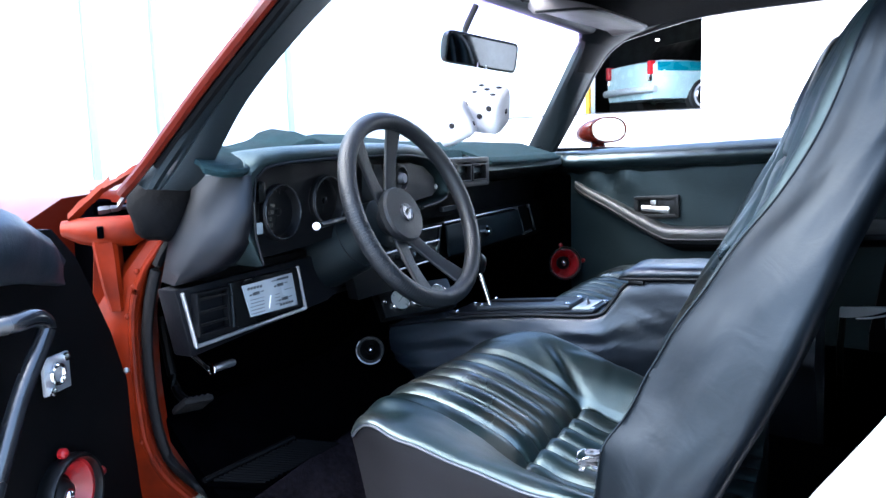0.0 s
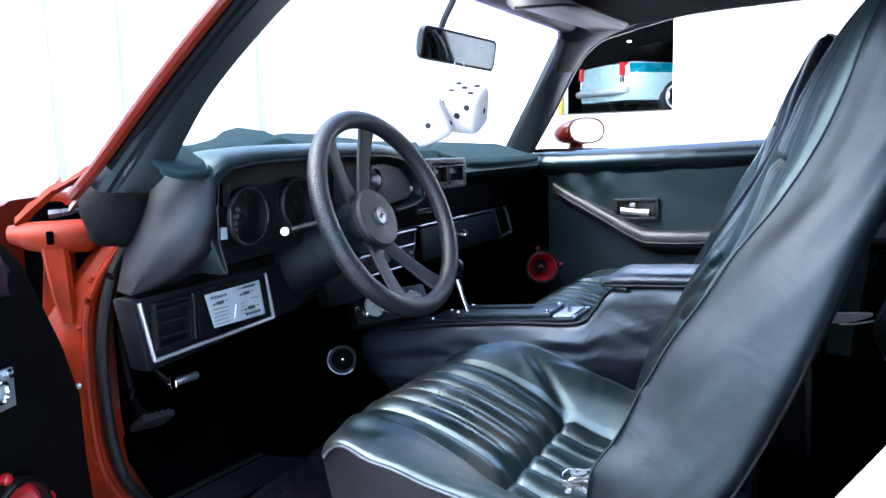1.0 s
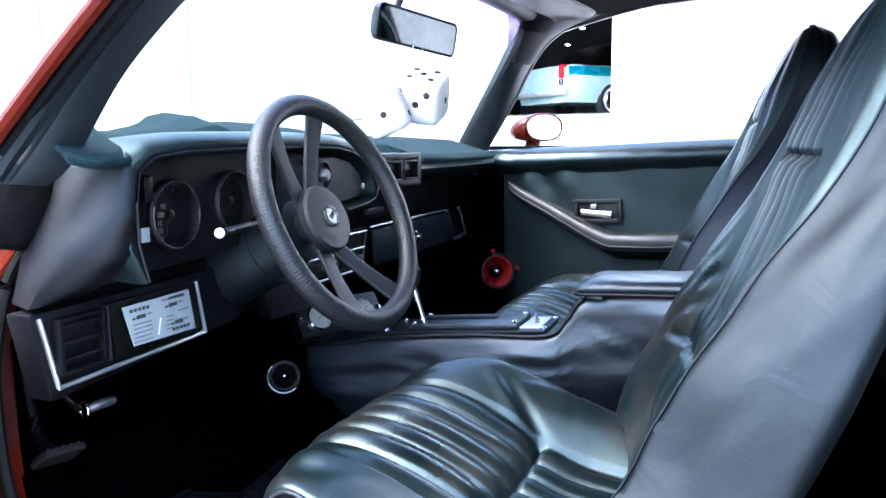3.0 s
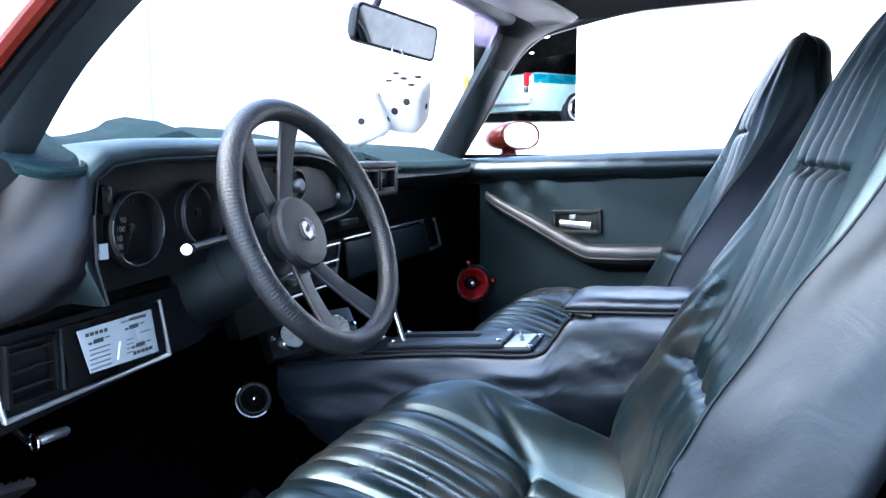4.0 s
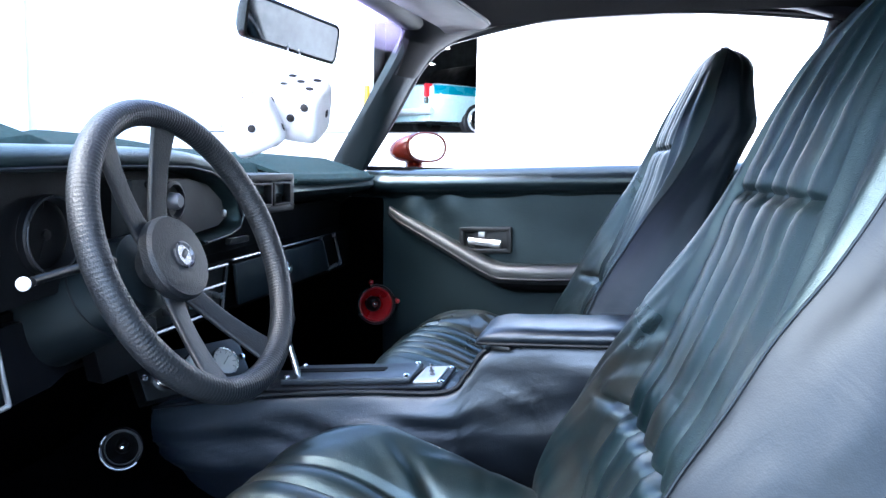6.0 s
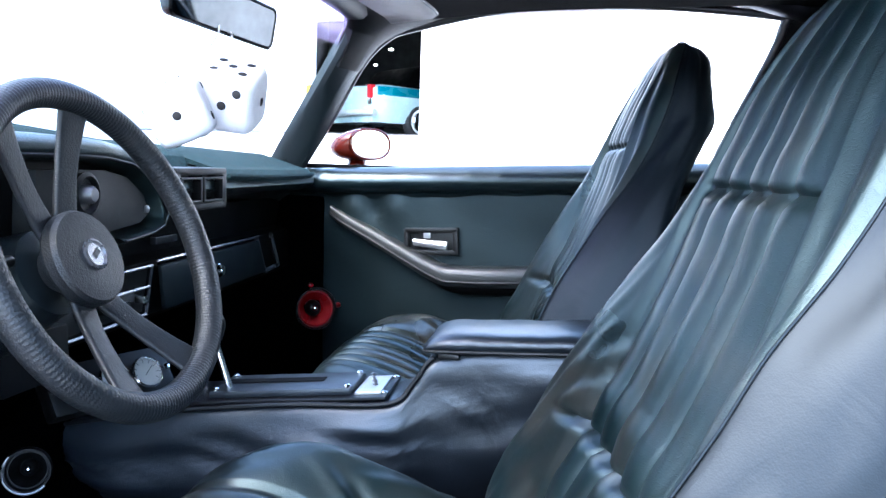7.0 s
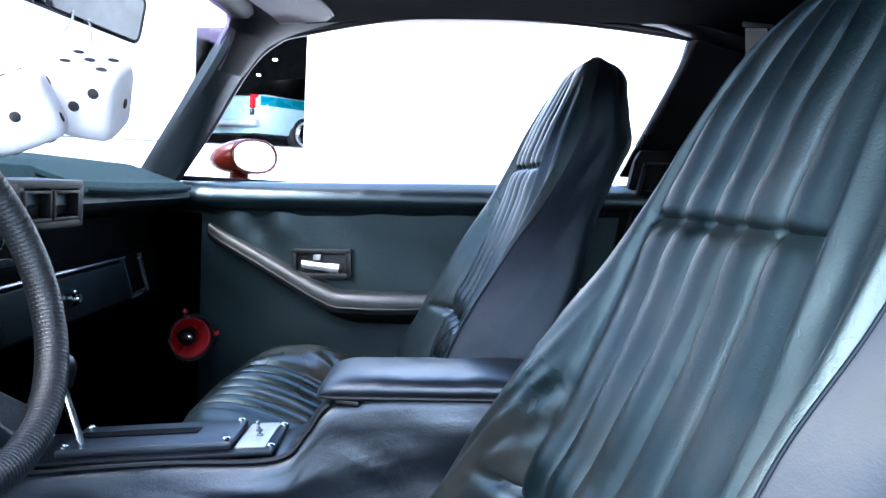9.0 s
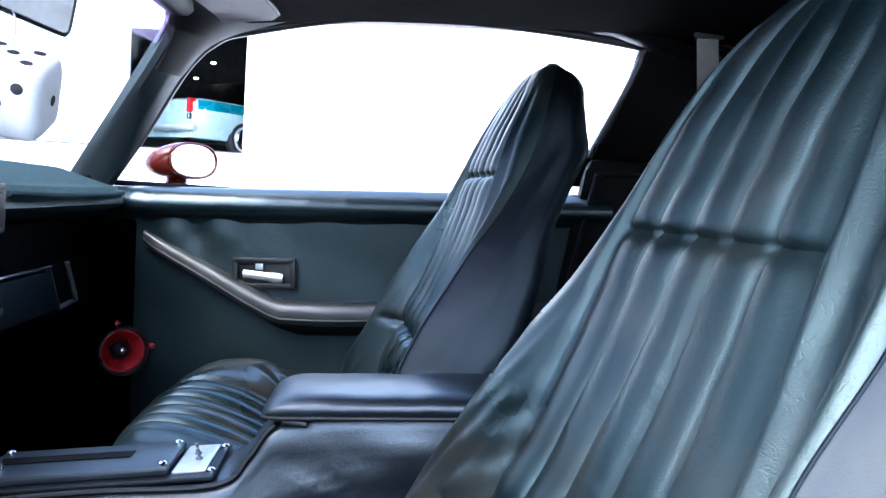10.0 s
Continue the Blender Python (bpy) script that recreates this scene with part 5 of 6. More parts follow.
tube(bm, curve([(-0.415, 0.605, 0.785), (-0.46, 0.59, 0.787), (-0.52, 0.568, 0.788), (-0.566, 0.552, 0.787)], 5), [0.0062] * 6 + [0.005] * 5 + [0.0045] * 5, 10)
stalk = part("indicator_stalk", bm, PLASTIC, col, "thin dark indicator stalk")
bm = bmesh.new()
bmesh.ops.create_uvsphere(bm, u_segments=18, v_segments=12, radius=0.0065, matrix=Matrix.Translation((-0.578, 0.548, 0.787)))
part("stalk_tip", bm, WHITE_WALL, stalk, "white ball tip")
bm = bmesh.new()
plate(bm, [(-0.36, 0.695, 0.681), (-0.22, 0.717, 0.677), (-0.218, 0.717, 0.611), (-0.34, 0.698, 0.613)], (0.003, 0.03, 0.0), 0.003)
part("knee_plate", bm, BLACK_TRIM, col, "flat dark plate under the column")

# ---------------------------------------------------------------- pedals, release handle, mats
ped = thing("brake_pedal", "black ribbed rubber pedal", "pedal", (-0.655, 0.80, 0.47))
bm = bmesh.new()
box(bm, (-0.66, 0.785, 0.482), (0.058, 0.045, 0.012), 0.005, Euler((radians(-35), radians(6), 0)).to_matrix())
pad = part("pad", bm, PEDAL_RUBBER, ped)
for k in range(5):
    bm = bmesh.new()
    box(bm, V(-0.66, 0.785, 0.482) + Euler((radians(-35), radians(6), 0)).to_matrix() @ V(-0.022 + 0.011 * k, 0, 0.007), (0.004, 0.038, 0.003), 0.001, Euler((radians(-35), radians(6), 0)).to_matrix())
    part("rib", bm, PEDAL_RUBBER, pad)
bm = bmesh.new()
tube(bm, curve([(-0.655, 0.80, 0.48), (-0.65, 0.85, 0.5), (-0.65, 0.88, 0.62)], 5), 0.008, 8)
part("arm", bm, UNDERDASH, ped)

rel = thing("release_handle", "chrome hood release handle under the dash", "handle", (-0.6, 0.79, 0.53))
bm = bmesh.new()
tube(bm, [(-0.610, 0.79, 0.532), (-0.606, 0.789, 0.532), (-0.59, 0.786, 0.534), (-0.575, 0.783, 0.535), (-0.571, 0.782, 0.535)], [0.004, 0.0068, 0.0072, 0.0068, 0.004], 12)
part("grip", bm, SILVER_TRIM, rel)
bm = bmesh.new()
tube(bm, [(-0.618, 0.795, 0.531), (-0.622, 0.83, 0.55), (-0.622, 0.87, 0.6)], 0.004, 8)
part("rod", bm, PLASTIC, rel)
bm = bmesh.new()
tube(bm, [V(-0.617, 0.79, 0.531) + V(0.002, 0.009 * math.cos(a), 0.012 * math.sin(a)) for a in (2 * math.pi * i / 16 for i in range(17))], 0.0016, 6, cap=False)
part("collar", bm, CHROME, rel)

fm = thing("floor_mat", "black ribbed rubber floor mat at the toe board", "floor mat", (-0.55, 0.68, 0.35))


def mat_at(a, b, h=0.0):
    u, v = -0.71 + 0.21 * a + 0.09 * b, 0.80 - 0.005 * a - 0.045 * b
    return W(u, v, floor_z(u, v) + 0.010 + h)


bm = bmesh.new()
sheet(bm, lambda a, b: mat_at(a, b), 30, 6, (0, 0, -0.006))
base = part("base", bm, CARPET, fm)
for k in range(20):
    bm = bmesh.new()
    tube(bm, [mat_at(0.03 + 0.049 * k, 0.06 + 0.88 * i / 5, 0.003) for i in range(6)], 0.003, 5)
    part("rib", bm, UNDERDASH, base)
bm = bmesh.new()
tube(bm, [mat_at(i / 12, -0.04, 0.004) for i in range(13)], 0.005, 6)
part("raised_edge", bm, UNDERDASH, base)
# added lighter sheet over the floor carpet where light reaches it
oc = thing("lit_carpet_piece", "grey-purple floor carpet before the seat, light put into its colour", "floor mat", (-0.5, 0.58, 0.29))


def carpet_at(a, b):
    u, v = -0.68 + 0.38 * a, 0.745 - 0.24 * b + 0.02 * a
    return W(u, v, floor_z(u, v) + 0.014 + 0.003 * noise.noise((u * 14, v * 14, 2.0)))


bm = bmesh.new()
sheet(bm, carpet_at, 24, 18, (0, 0, -0.008))
part("cloth", bm, LIT_CARPET, oc)

# ---------------------------------------------------------------- centre console
con = thing("centre_console", "black vinyl centre console with padded lid and switch plate", "console", (0, 0.4, 0.3))
EDGE = [(-0.14, 0.80, 0.51), (-0.125, 0.69, 0.533), (-0.108, 0.591, 0.549), (-0.075, 0.47, 0.56), (-0.041, 0.351, 0.566), (-0.026, 0.32, 0.595), (-0.016, 0.295, 0.63), (-0.004, 0.24, 0.646), (0.0, 0.1, 0.66), (0.0, -0.045, 0.667)]
ed = curve([V(p) for p in EDGE], 7)
CW = V(0.125, 0.02, 0.0)
bm = bmesh.new()
loops = []
for i, p in enumerate(ed):
    q = p + CW
    foot = lerp([(-0.15, 0.485), (0.19, 0.48), (0.27, 0.465), (0.5, 0.43), (0.68, 0.415), (0.8, 0.405)], p.y)
    front = max(0.0, (p.y - 0.70) / 0.1) ** 2
    side = []
    for q_ in range(17):
        f = q_ / 16
        zz = foot + (p.z - 0.012 - foot) * f
        mid = math.sin(math.pi * min(1, f * 1.05)) ** 0.8
        fold = (0.012 * noise.noise((p.y * 6 + f * 1.3, f * 1.6, 2.0)) + 0.008 * noise.noise((p.y * 13 - f * 4, f * 3.0, 5.0)) + 0.004 * noise.noise((p.y * 34 - f * 12, f * 5, 9.0))) * mid
        tuck = 0.03 * max(0, 0.22 - f) / 0.22
        side.append(V(p.x - 0.016 + fold + tuck ** 1.2 + 0.012 * f * f + 0.04 * front * (1 - f), p.y, zz))
    loops.append([V(p.x + 0.03, p.y, foot - 0.12)] + side + [p + V(0.002, 0, -0.003), p + V(0.01, 0.002, 0), p.lerp(q, 0.5) + V(0, 0, 0.002), q - V(0.01, 0, 0), q + V(0.0, 0, -0.006), V(q.x + 0.02, q.y, q.z - 0.1), V(q.x + 0.05, q.y, 0.29)])
loft(bm, loops)
part("body", bm, VINYL, con, "soft creased vinyl body", 60)
bm = bmesh.new()
tube(bm, [p + V(0.0, 0, 0.0) for p in ed if p.y > 0.29], 0.0034, 8)
part("edge_piping", bm, PIPING, con)


def CT(a, b, h=0.0):
    """On the console's flat top: a along from rear to front, b across 0 to 1, h above."""
    p = V(-0.041, 0.351, 0.566).lerp(V(-0.108, 0.591, 0.549), a)
    return p + V(CW) * b + V(0, 0, h)


def top_plate(a0, a1, b0, b1, h0, h1, bev):
    bm = bmesh.new()
    plate(bm, [CT(a0, b0, h0), CT(a1, b0, h0), CT(a1, b1, h0), CT(a0, b1, h0)], (0, 0, h1 - h0), bev)
    return bm


part("top_plate", top_plate(0.02, 1.25, 0.05, 0.93, 0.002, 0.008, 0.002), DASH, con, "black shift plate")
sh = part("shift_plate", top_plate(0.22, 1.02, 0.14, 0.84, 0.008, 0.019, 0.004), VINYL, con, "raised black plate with shift slot")
part("slot", top_plate(0.42, 0.98, 0.44, 0.6, 0.0192, 0.0205, 0.0), RUBBER, sh)
bm = top_plate(0.06, 0.205, 0.16, 0.86, 0.008, 0.0115, 0.001)
sw = part("switch_plate", bm, STEEL, con, "bright steel switch plate")
for a, b in ((0.12, 0.45), (0.14, 0.6)):
    bm = bmesh.new()
    c = CT(a, b, 0.0115)
    lathe(bm, [(0.0042, 0), (0.0042, 0.002), (0.0025, 0.003), (0.0015, 0.0035)], c, (0, 0, 1), 12)
    tube(bm, [c + V(0, 0, 0.003), c + V(-0.003, 0.002, 0.013)], [0.0014, 0.0022], 8)
    part("toggle", bm, SILVER_TRIM, sw)
for a, b in ((0.25, 0.2), (0.99, 0.2), (0.25, 0.78), (0.99, 0.78), (0.04, 0.2), (0.04, 0.85), (1.2, 0.15), (1.2, 0.85)):
    bm = bmesh.new()
    lathe(bm, [(0.005, 0), (0.005, 0.002), (0.003, 0.0035), (0.0005, 0.0036)], CT(a, b, 0.019 if 0.2 < a < 1.1 else 0.008), (0, 0, 1), 12)
    part("screw", bm, CHROME, con)
# padded lid
bm = bmesh.new()
loops = []
for k in range(33):
    t = (k / 32) ** 1.6
    y = 0.312 - 0.35 * t
    e = math.sqrt(max(0.04, 1 - (1 - min(1.0, t * 7)) ** 2))
    x0 = -0.022 + 0.01 * t
    z0 = 0.637 + 0.026 * t
    h = 0.026 * e
    w = 0.125
    prof = [(0.004, 0), (-0.004, 0.12), (-0.008, 0.3), (-0.009, 0.5), (-0.006, 0.72), (0.003, 0.89), (0.018, 0.98), (0.5 * w, 1.0), (w - 0.018, 0.98), (w - 0.003, 0.85), (w, 0.5), (w, 0)]
    loops.append([V(x0 + px + 0.012 * (1 - e), y + 0.02 * px / w + 0.004 * noise.noise((px * 20, t * 9, 3.0)), z0 + pz * h + 0.0015 * noise.noise((px * 30, t * 12, 1.0))) for px, pz in prof])
loft(bm, loops)
lid = part("lid", bm, VINYL, con, "padded armrest lid", 60)
bm = bmesh.new()
tube(bm, curve([(-0.02, 0.309, 0.64), (-0.0265, 0.29, 0.6415), (-0.0265, 0.25, 0.6445), (-0.021, 0.05, 0.659), (-0.018, -0.03, 0.665)], 6), 0.0028, 8)
part("lid_piping", bm, PIPING, lid)
bm = bmesh.new()
box(bm, (-0.021, 0.272, 0.636), (0.012, 0.03, 0.008), 0.003)
part("lid_latch", bm, PLASTIC, lid)
# gauges in front
GN = V(-0.25, -0.8, 0.55).normalized()
gm = axes(GN)
gc = V(-0.125, 0.738, 0.573)
bm = bmesh.new()
box(bm, gc, (0.185, 0.07, 0.03), 0.006, gm)
gp = part("gauge_panel", bm, PLASTIC, con, "black panel with three small gauges")
for k in (-1, 0, 1):
    c = gc + gm @ V(0.05 * k, -0.003, 0.015)
    bm = bmesh.new()
    lathe(bm, [(0.0235, 0), (0.024, 0.006), (0.022, 0.009), (0.02, 0.006), (0.0195, 0.002)], c, GN, 28)
    part("gauge_ring", bm, CHROME, gp)
    bm = bmesh.new()
    lathe(bm, [(0.02, 0.001), (0.02, 0.0025), (0.001, 0.0026)], c, GN, 24)
    part("gauge_face", bm, GAUGE_FACE, gp)
    bm = bmesh.new()
    for i in range(9):
        a = radians(215 - 250 * i / 8)
        t = Matrix((gm @ V(math.cos(a), math.sin(a), 0), gm @ V(-math.sin(a), math.cos(a), 0), gm @ V(0, 0, 1))).transposed()
        box(bm, c + gm @ V(0.017 * math.cos(a), 0.017 * math.sin(a), 0.003), (0.004, 0.0008, 0.0005), 0, t)
    box(bm, c + gm @ V(0.005, 0.003, 0.0035), (0.02, 0.001, 0.0005), 0, gm @ Matrix.Rotation(0.7, 3, "Z"))
    part("gauge_print", bm, INK, gp)
for k in (-1, 1):
    bm = bmesh.new()
    lathe(bm, [(0.005, 0), (0.005, 0.003), (0.001, 0.004)], gc + gm @ V(0.085 * k, 0.0, 0.015), GN, 12)
    part("screw", bm, CHROME, gp)
# shift lever
lev = thing("shift_lever", "chrome shift lever with black knob", "shift lever", CT(0.93, 0.4, 0.02))
bm = bmesh.new()
tube(bm, [CT(0.93, 0.3, 0.015), V(-0.073, 0.602, 0.64)], 0.0052, 12)
part("rod", bm, CHROME, lev)
bm = bmesh.new()
tube(bm, curve([V(-0.072, 0.600, 0.635), V(-0.0735, 0.603, 0.65), V(-0.075, 0.606, 0.668), V(-0.076, 0.608, 0.68)], 4), [0.009, 0.011, 0.013, 0.015, 0.017, 0.0185, 0.019, 0.0185, 0.017, 0.014, 0.01, 0.006, 0.003], 14)
part("knob", bm, PLASTIC, lev)


# ---------------------------------------------------------------- seats
def pleats(a, inner, count):
    """Height of the padded pleats across, 0 in a groove and 1 on a crest."""
    if abs(a) >= inner:
        return 1.0
    ph = ((a / inner + 1) * count / 2) % 1.0
    return math.sqrt(max(0, 1 - (2 * ph - 1) ** 2))


def plain_sides(ob, count, front, vinyl):
    """The plain vinyl of a seat's sides and back: all columns past the front ones."""
    ob.data.materials.append(vinyl)
    for p in ob.data.polygons:
        if p.index % count >= front - 1:
            p.material_index = 1


def seat(at, yaw, label, upright=0.0, pinch=0.878, wide=1.0, set_back=0.0, edge_back=0.0, rear_in=0.0):
    """High-backed bucket seat; local x right, y forward; at: floor point under the joint of back and cushion."""
    m = Matrix.Translation(at) @ Matrix.Rotation(radians(yaw), 4, "Z")
    st = thing("bucket_seat", label, "car seat", at, "front bucket seats")
    FRONT = [(0.43, 0.225), (0.55, 0.195), (0.608, 0.172), (0.665, 0.148), (0.723, 0.121), (0.781, 0.095), (0.838, 0.072), (0.896, 0.05), (0.954, 0.029), (1.0, 0.006), (1.03, -0.010), (1.052, -0.025), (1.063, -0.036), (1.068, -0.052)]
    DOOR_EDGE = [(0.43, 0.245), (0.5, 0.226), (0.56, 0.209), (0.61, 0.183), (0.67, 0.152), (0.73, 0.116), (0.79, 0.079), (0.84, 0.043), (0.9, 0.01), (0.96, -0.014), (1.01, -0.03), (1.05, -0.046), (1.068, -0.056)]
    FAR_EDGE = [(0.43, 0.27), (0.5, 0.272), (0.56, 0.251), (0.61, 0.222), (0.67, 0.189), (0.73, 0.154), (0.79, 0.116), (0.84, 0.079), (0.9, 0.04), (0.96, 0.006), (1.01, -0.022), (1.05, -0.043), (1.068, -0.056)]
    REAR = [(0.43, 0.12), (0.525, 0.077), (0.596, 0.042), (0.677, 0.006), (0.73, -0.014), (0.836, -0.058), (0.9, -0.09), (0.935, -0.108), (0.97, -0.107), (1.0, -0.106), (1.03, -0.101), (1.052, -0.086), (1.068, -0.064)]
    HALF = [(0.43, 0.245), (0.5, 0.235), (0.61, 0.205), (0.69, 0.19), (0.77, 0.172), (0.85, 0.156), (0.93, 0.146), (0.99, 0.137), (1.025, 0.122), (1.048, 0.100), (1.06, 0.08), (1.066, 0.062), (1.068, 0.05)]
    WIDER = [(0.43, 0.02), (0.5, 0.04), (0.6, 0.044), (0.8, 0.042), (0.95, 0.02), (1.03, 0.004), (1.068, 0.0)]
    BACKW = [(0.43, 0.25), (0.55, 0.245), (0.66, 0.235), (0.74, 0.222), (0.81, 0.2), (0.88, 0.174), (0.95, 0.152), (1.0, 0.134), (1.03, 0.116), (1.05, 0.094), (1.062, 0.07), (1.068, 0.046)]
    PLEATED = [(0.43, 0.125), (0.6, 0.128), (0.75, 0.125), (0.88, 0.118), (0.96, 0.106), (1.02, 0.088), (1.068, 0.03)]
    SHIFT = [(0.43, 0.0), (0.65, 0.004), (0.88, 0.02), (1.0, 0.012), (1.068, 0.0)]
    LUMBAR, N = 0.64, 150

    def fr_y(z, x, xl, xr):
        c, pw = smooth_mid(FRONT, z), smooth_mid(PLEATED, z)
        mid = lerp(SHIFT, z) * wide
        low = bump(z, LUMBAR, 0.005)
        skew = 0.09 * wide
        if abs(x - mid) < pw:
            a = (x - mid) / pw
            g = pleats(a, 1.0, 5)
            fade = min(1.0, (1 - abs(a)) * 9 + 0.4) * min(1, max(0, (1.06 - z) * 14))
            y = c + skew * x + 0.017 * (g - 1) * fade
            y -= 0.008 * bump(z, pinch, 0.0045) * (0.35 + 0.65 * g) + 0.016 * low
            y += 0.002 * g * (bump(z, pinch + 0.024, 0.017) + bump(z, pinch - 0.024, 0.017))
            return y + 0.007 * bump(z, LUMBAR - 0.05, 0.035) + 0.004 * bump(z, LUMBAR + 0.035, 0.02)
        side = 1 if x > mid else -1
        e, edge, near = (-edge_back * smooth_lerp([(0.7, 0.0), (0.9, 1.0), (0.95, 1.0), (1.06, 0.0)], z) if side < 0 else 0) + smooth_mid(FAR_EDGE if side > 0 else DOOR_EDGE, z), xr if side > 0 else xl, pw + side * mid
        t = (abs(x) - near) / max(0.004, edge - near)
        c += skew * near * side
        y = c + (e - c) * (t * t * (3 - 2 * t) if side > 0 else 0.45 * t ** 1.5 + 0.55 * t ** 4)
        thick = lerp([(0.43, 0.012), (0.7, 0.016), (0.85, 0.013), (0.95, 0.006), (1.05, 0.0)], z)
        if side > 0:
            y += thick * math.sin(math.pi * min(1, t * 1.02)) ** 0.8
            y -= 0.016 * (1 - math.sqrt(max(0, 1 - max(0, (t - 0.7) / 0.3) ** 2)))
        else:
            y += thick * (0.6 * bump(t, 0.88, 0.14) - 1.1 * bump(t, 0.4, 0.26))
        y -= 0.006 * max(0, 1 - t * 9) * min(1, max(0, (1.06 - z) * 14)) + 0.014 * low * max(0, 1 - t * 1.7)
        return y

    bm = bmesh.new()
    loops, seam = [], {-1: [], 1: []}
    zs = sorted([0.43 + (1.068 - 0.43) * (1 - (1 - k / 120) ** 1.3) for k in range(121)] + [pinch - 0.004, pinch + 0.004, LUMBAR - 0.004, LUMBAR + 0.004])
    for z in zs:
        xl = smooth_mid(HALF, z)
        xr, w = xl + lerp(WIDER, z) * wide, smooth_mid(BACKW, z)
        pw = smooth_mid(PLEATED, z)
        up = upright * (z - 0.43)
        r = smooth_mid(REAR, z) + rear_in * smooth_lerp([(0.7, 0.0), (0.85, 1.0), (1.0, 1.0), (1.06, 0.0)], z)
        loop = []
        for i in range(N):
            q = i / (N - 1)
            mid = lerp(SHIFT, z) * wide
            x = -xl + (xl + mid - pw) * q / 0.22 if q < 0.22 else mid + pw + (xr - mid - pw) * (q - 0.75) / 0.25 if q > 0.75 else mid - pw + 2 * pw * (q - 0.22) / 0.53
            a = x / max(xl, xr)
            wr = 0.003 * noise.noise((a * 5 + at[0] * 3, z * 9, 1.5))
            soft = bump(abs(a), 0.78, 0.16)
            wr += 0.005 * wide * soft * noise.noise((a * 3, z * 22 + a * 16, 2.0 + at[0])) * lerp([(0.5, 1.6), (0.75, 0.7), (1, 0.3)], z)
            if x > pw + mid:
                wr += wide ** 3 * 0.0018 * math.sin(150 * (z - LUMBAR) + 26 * a) * bump(z, LUMBAR + 0.03, 0.07) * bump(a, 0.62, 0.16)
            loop.append(V(x, fr_y(z, x, xl, xr) + wr + up, z))
        y0, y1 = loop[-1].y, loop[0].y
        for i in range(1, 15):
            q = i / 15
            sw = 0.006 * math.sin(math.pi * q) + 0.004 * noise.noise((q * 2.2, z * 7, at[0] + 4))
            loop.append(V(xr + (w - xr) * q + sw, y0 + (r + 0.02 + up - y0) * q, z))
        for i in range(13):
            q = 1 - 2 * i / 12
            loop.append(V(q * (w - 0.006 * abs(q)), r + up + 0.014 * abs(q) ** 5, z))
        for i in range(14, 0, -1):
            q = i / 15
            sw = 0.010 * math.sin(math.pi * q) + 0.005 * noise.noise((q * 2.2, z * 7, at[0] - 4)) + 0.003 * noise.noise((q * 3 + z * 9, z * 16 - q * 8, at[0] + 1))
            loop.append(V(-xl - (w - xl) * q - sw, y1 + (r + 0.02 + up - y1) * q, z))
        for s, p in ((-1, loop[0]), (1, loop[N - 1])):
            seam[s].append(m @ (p + V(s * 0.0012, 0.0004, 0)))
        loops.append([m @ p for p in loop])
    loft(bm, loops)
    back = part("backrest", bm, VINYL_SEAT, st, "pleated black vinyl high back", 75)
    plain_sides(back, len(loops[0]), N, SEAT_SIDE)
    bm = bmesh.new()
    tube(bm, seam[-1][:-3] + seam[1][-4::-1], 0.0011, 6)
    part("piping", bm, SEAT_SIDE, back)
    # cushion
    m = m @ Matrix.Translation((0, -set_back, -0.45 * set_back))
    TOP = [(0.08, 0.43), (0.2, 0.436), (0.28, 0.446), (0.33, 0.458), (0.37, 0.474), (0.42, 0.505), (0.48, 0.530), (0.54, 0.541), (0.585, 0.534), (0.615, 0.508), (0.63, 0.47), (0.636, 0.43)]
    FAR_RIM = [(0.08, 0.462), (0.2, 0.484), (0.25, 0.499), (0.33, 0.528), (0.40, 0.548), (0.455, 0.561), (0.51, 0.566), (0.555, 0.559), (0.6, 0.538), (0.625, 0.51), (0.636, 0.48)]
    DOOR_RIM = [(0.08, 0.455), (0.2, 0.478), (0.26, 0.489), (0.334, 0.499), (0.412, 0.516), (0.461, 0.526), (0.513, 0.535), (0.555, 0.543), (0.59, 0.537), (0.62, 0.515), (0.636, 0.48)]
    bm = bmesh.new()
    loops, edges = [], {-1: [], 1: []}
    M = 140
    for k in range(96):
        t = k / 95
        y = 0.08 + 0.556 * (1 - (1 - t) ** 1.5)
        w = lerp([(0.08, 0.225), (0.3, 0.238), (0.52, 0.24), (0.636, 0.232)], y)
        loop = []

        def bow(aa):
            return -0.066 * aa ** 3.0 * (y / 0.636) ** 4
        for i in range(M):
            a = -1 + 2 * i / (M - 1)
            aa = abs(a)
            zt = smooth_mid(TOP, y - 0.04 * aa ** 7)
            rise = max(0, min(1, (aa - 0.58) / 0.42))
            z = zt + (smooth_mid(FAR_RIM if a > 0 else DOOR_RIM, y - 0.02 * aa ** 7) - zt) * (1 - (1 - rise) ** (2.0 if a > 0 else 1.8))
            if a > 0.6:
                fold = y - 0.375 - 0.33 * (aa - 0.6)
                z += (0.004 * bump(fold, 0.02, 0.02) - 0.007 * bump(fold, -0.01, 0.017)) * bump(aa, 0.69, 0.12)
                z -= 0.003 * bump(y, 0.33, 0.008) * bump(aa, 0.85, 0.12)
            if aa < 0.6:
                g = pleats(a, 0.6, 6)
                z += 0.018 * (g - 1) * min(1, (0.62 - y) * 9 + 0.3) * min(1.0, (1 - aa / 0.6) * 9 + 0.3)
                z -= 0.017 * bump(y, 0.365, 0.0055) * (0.4 + 0.6 * g)
                z += 0.004 * g * (bump(y, 0.39, 0.018) + bump(y, 0.34, 0.018))
            edge = max(0, (aa - 0.86) / 0.14)
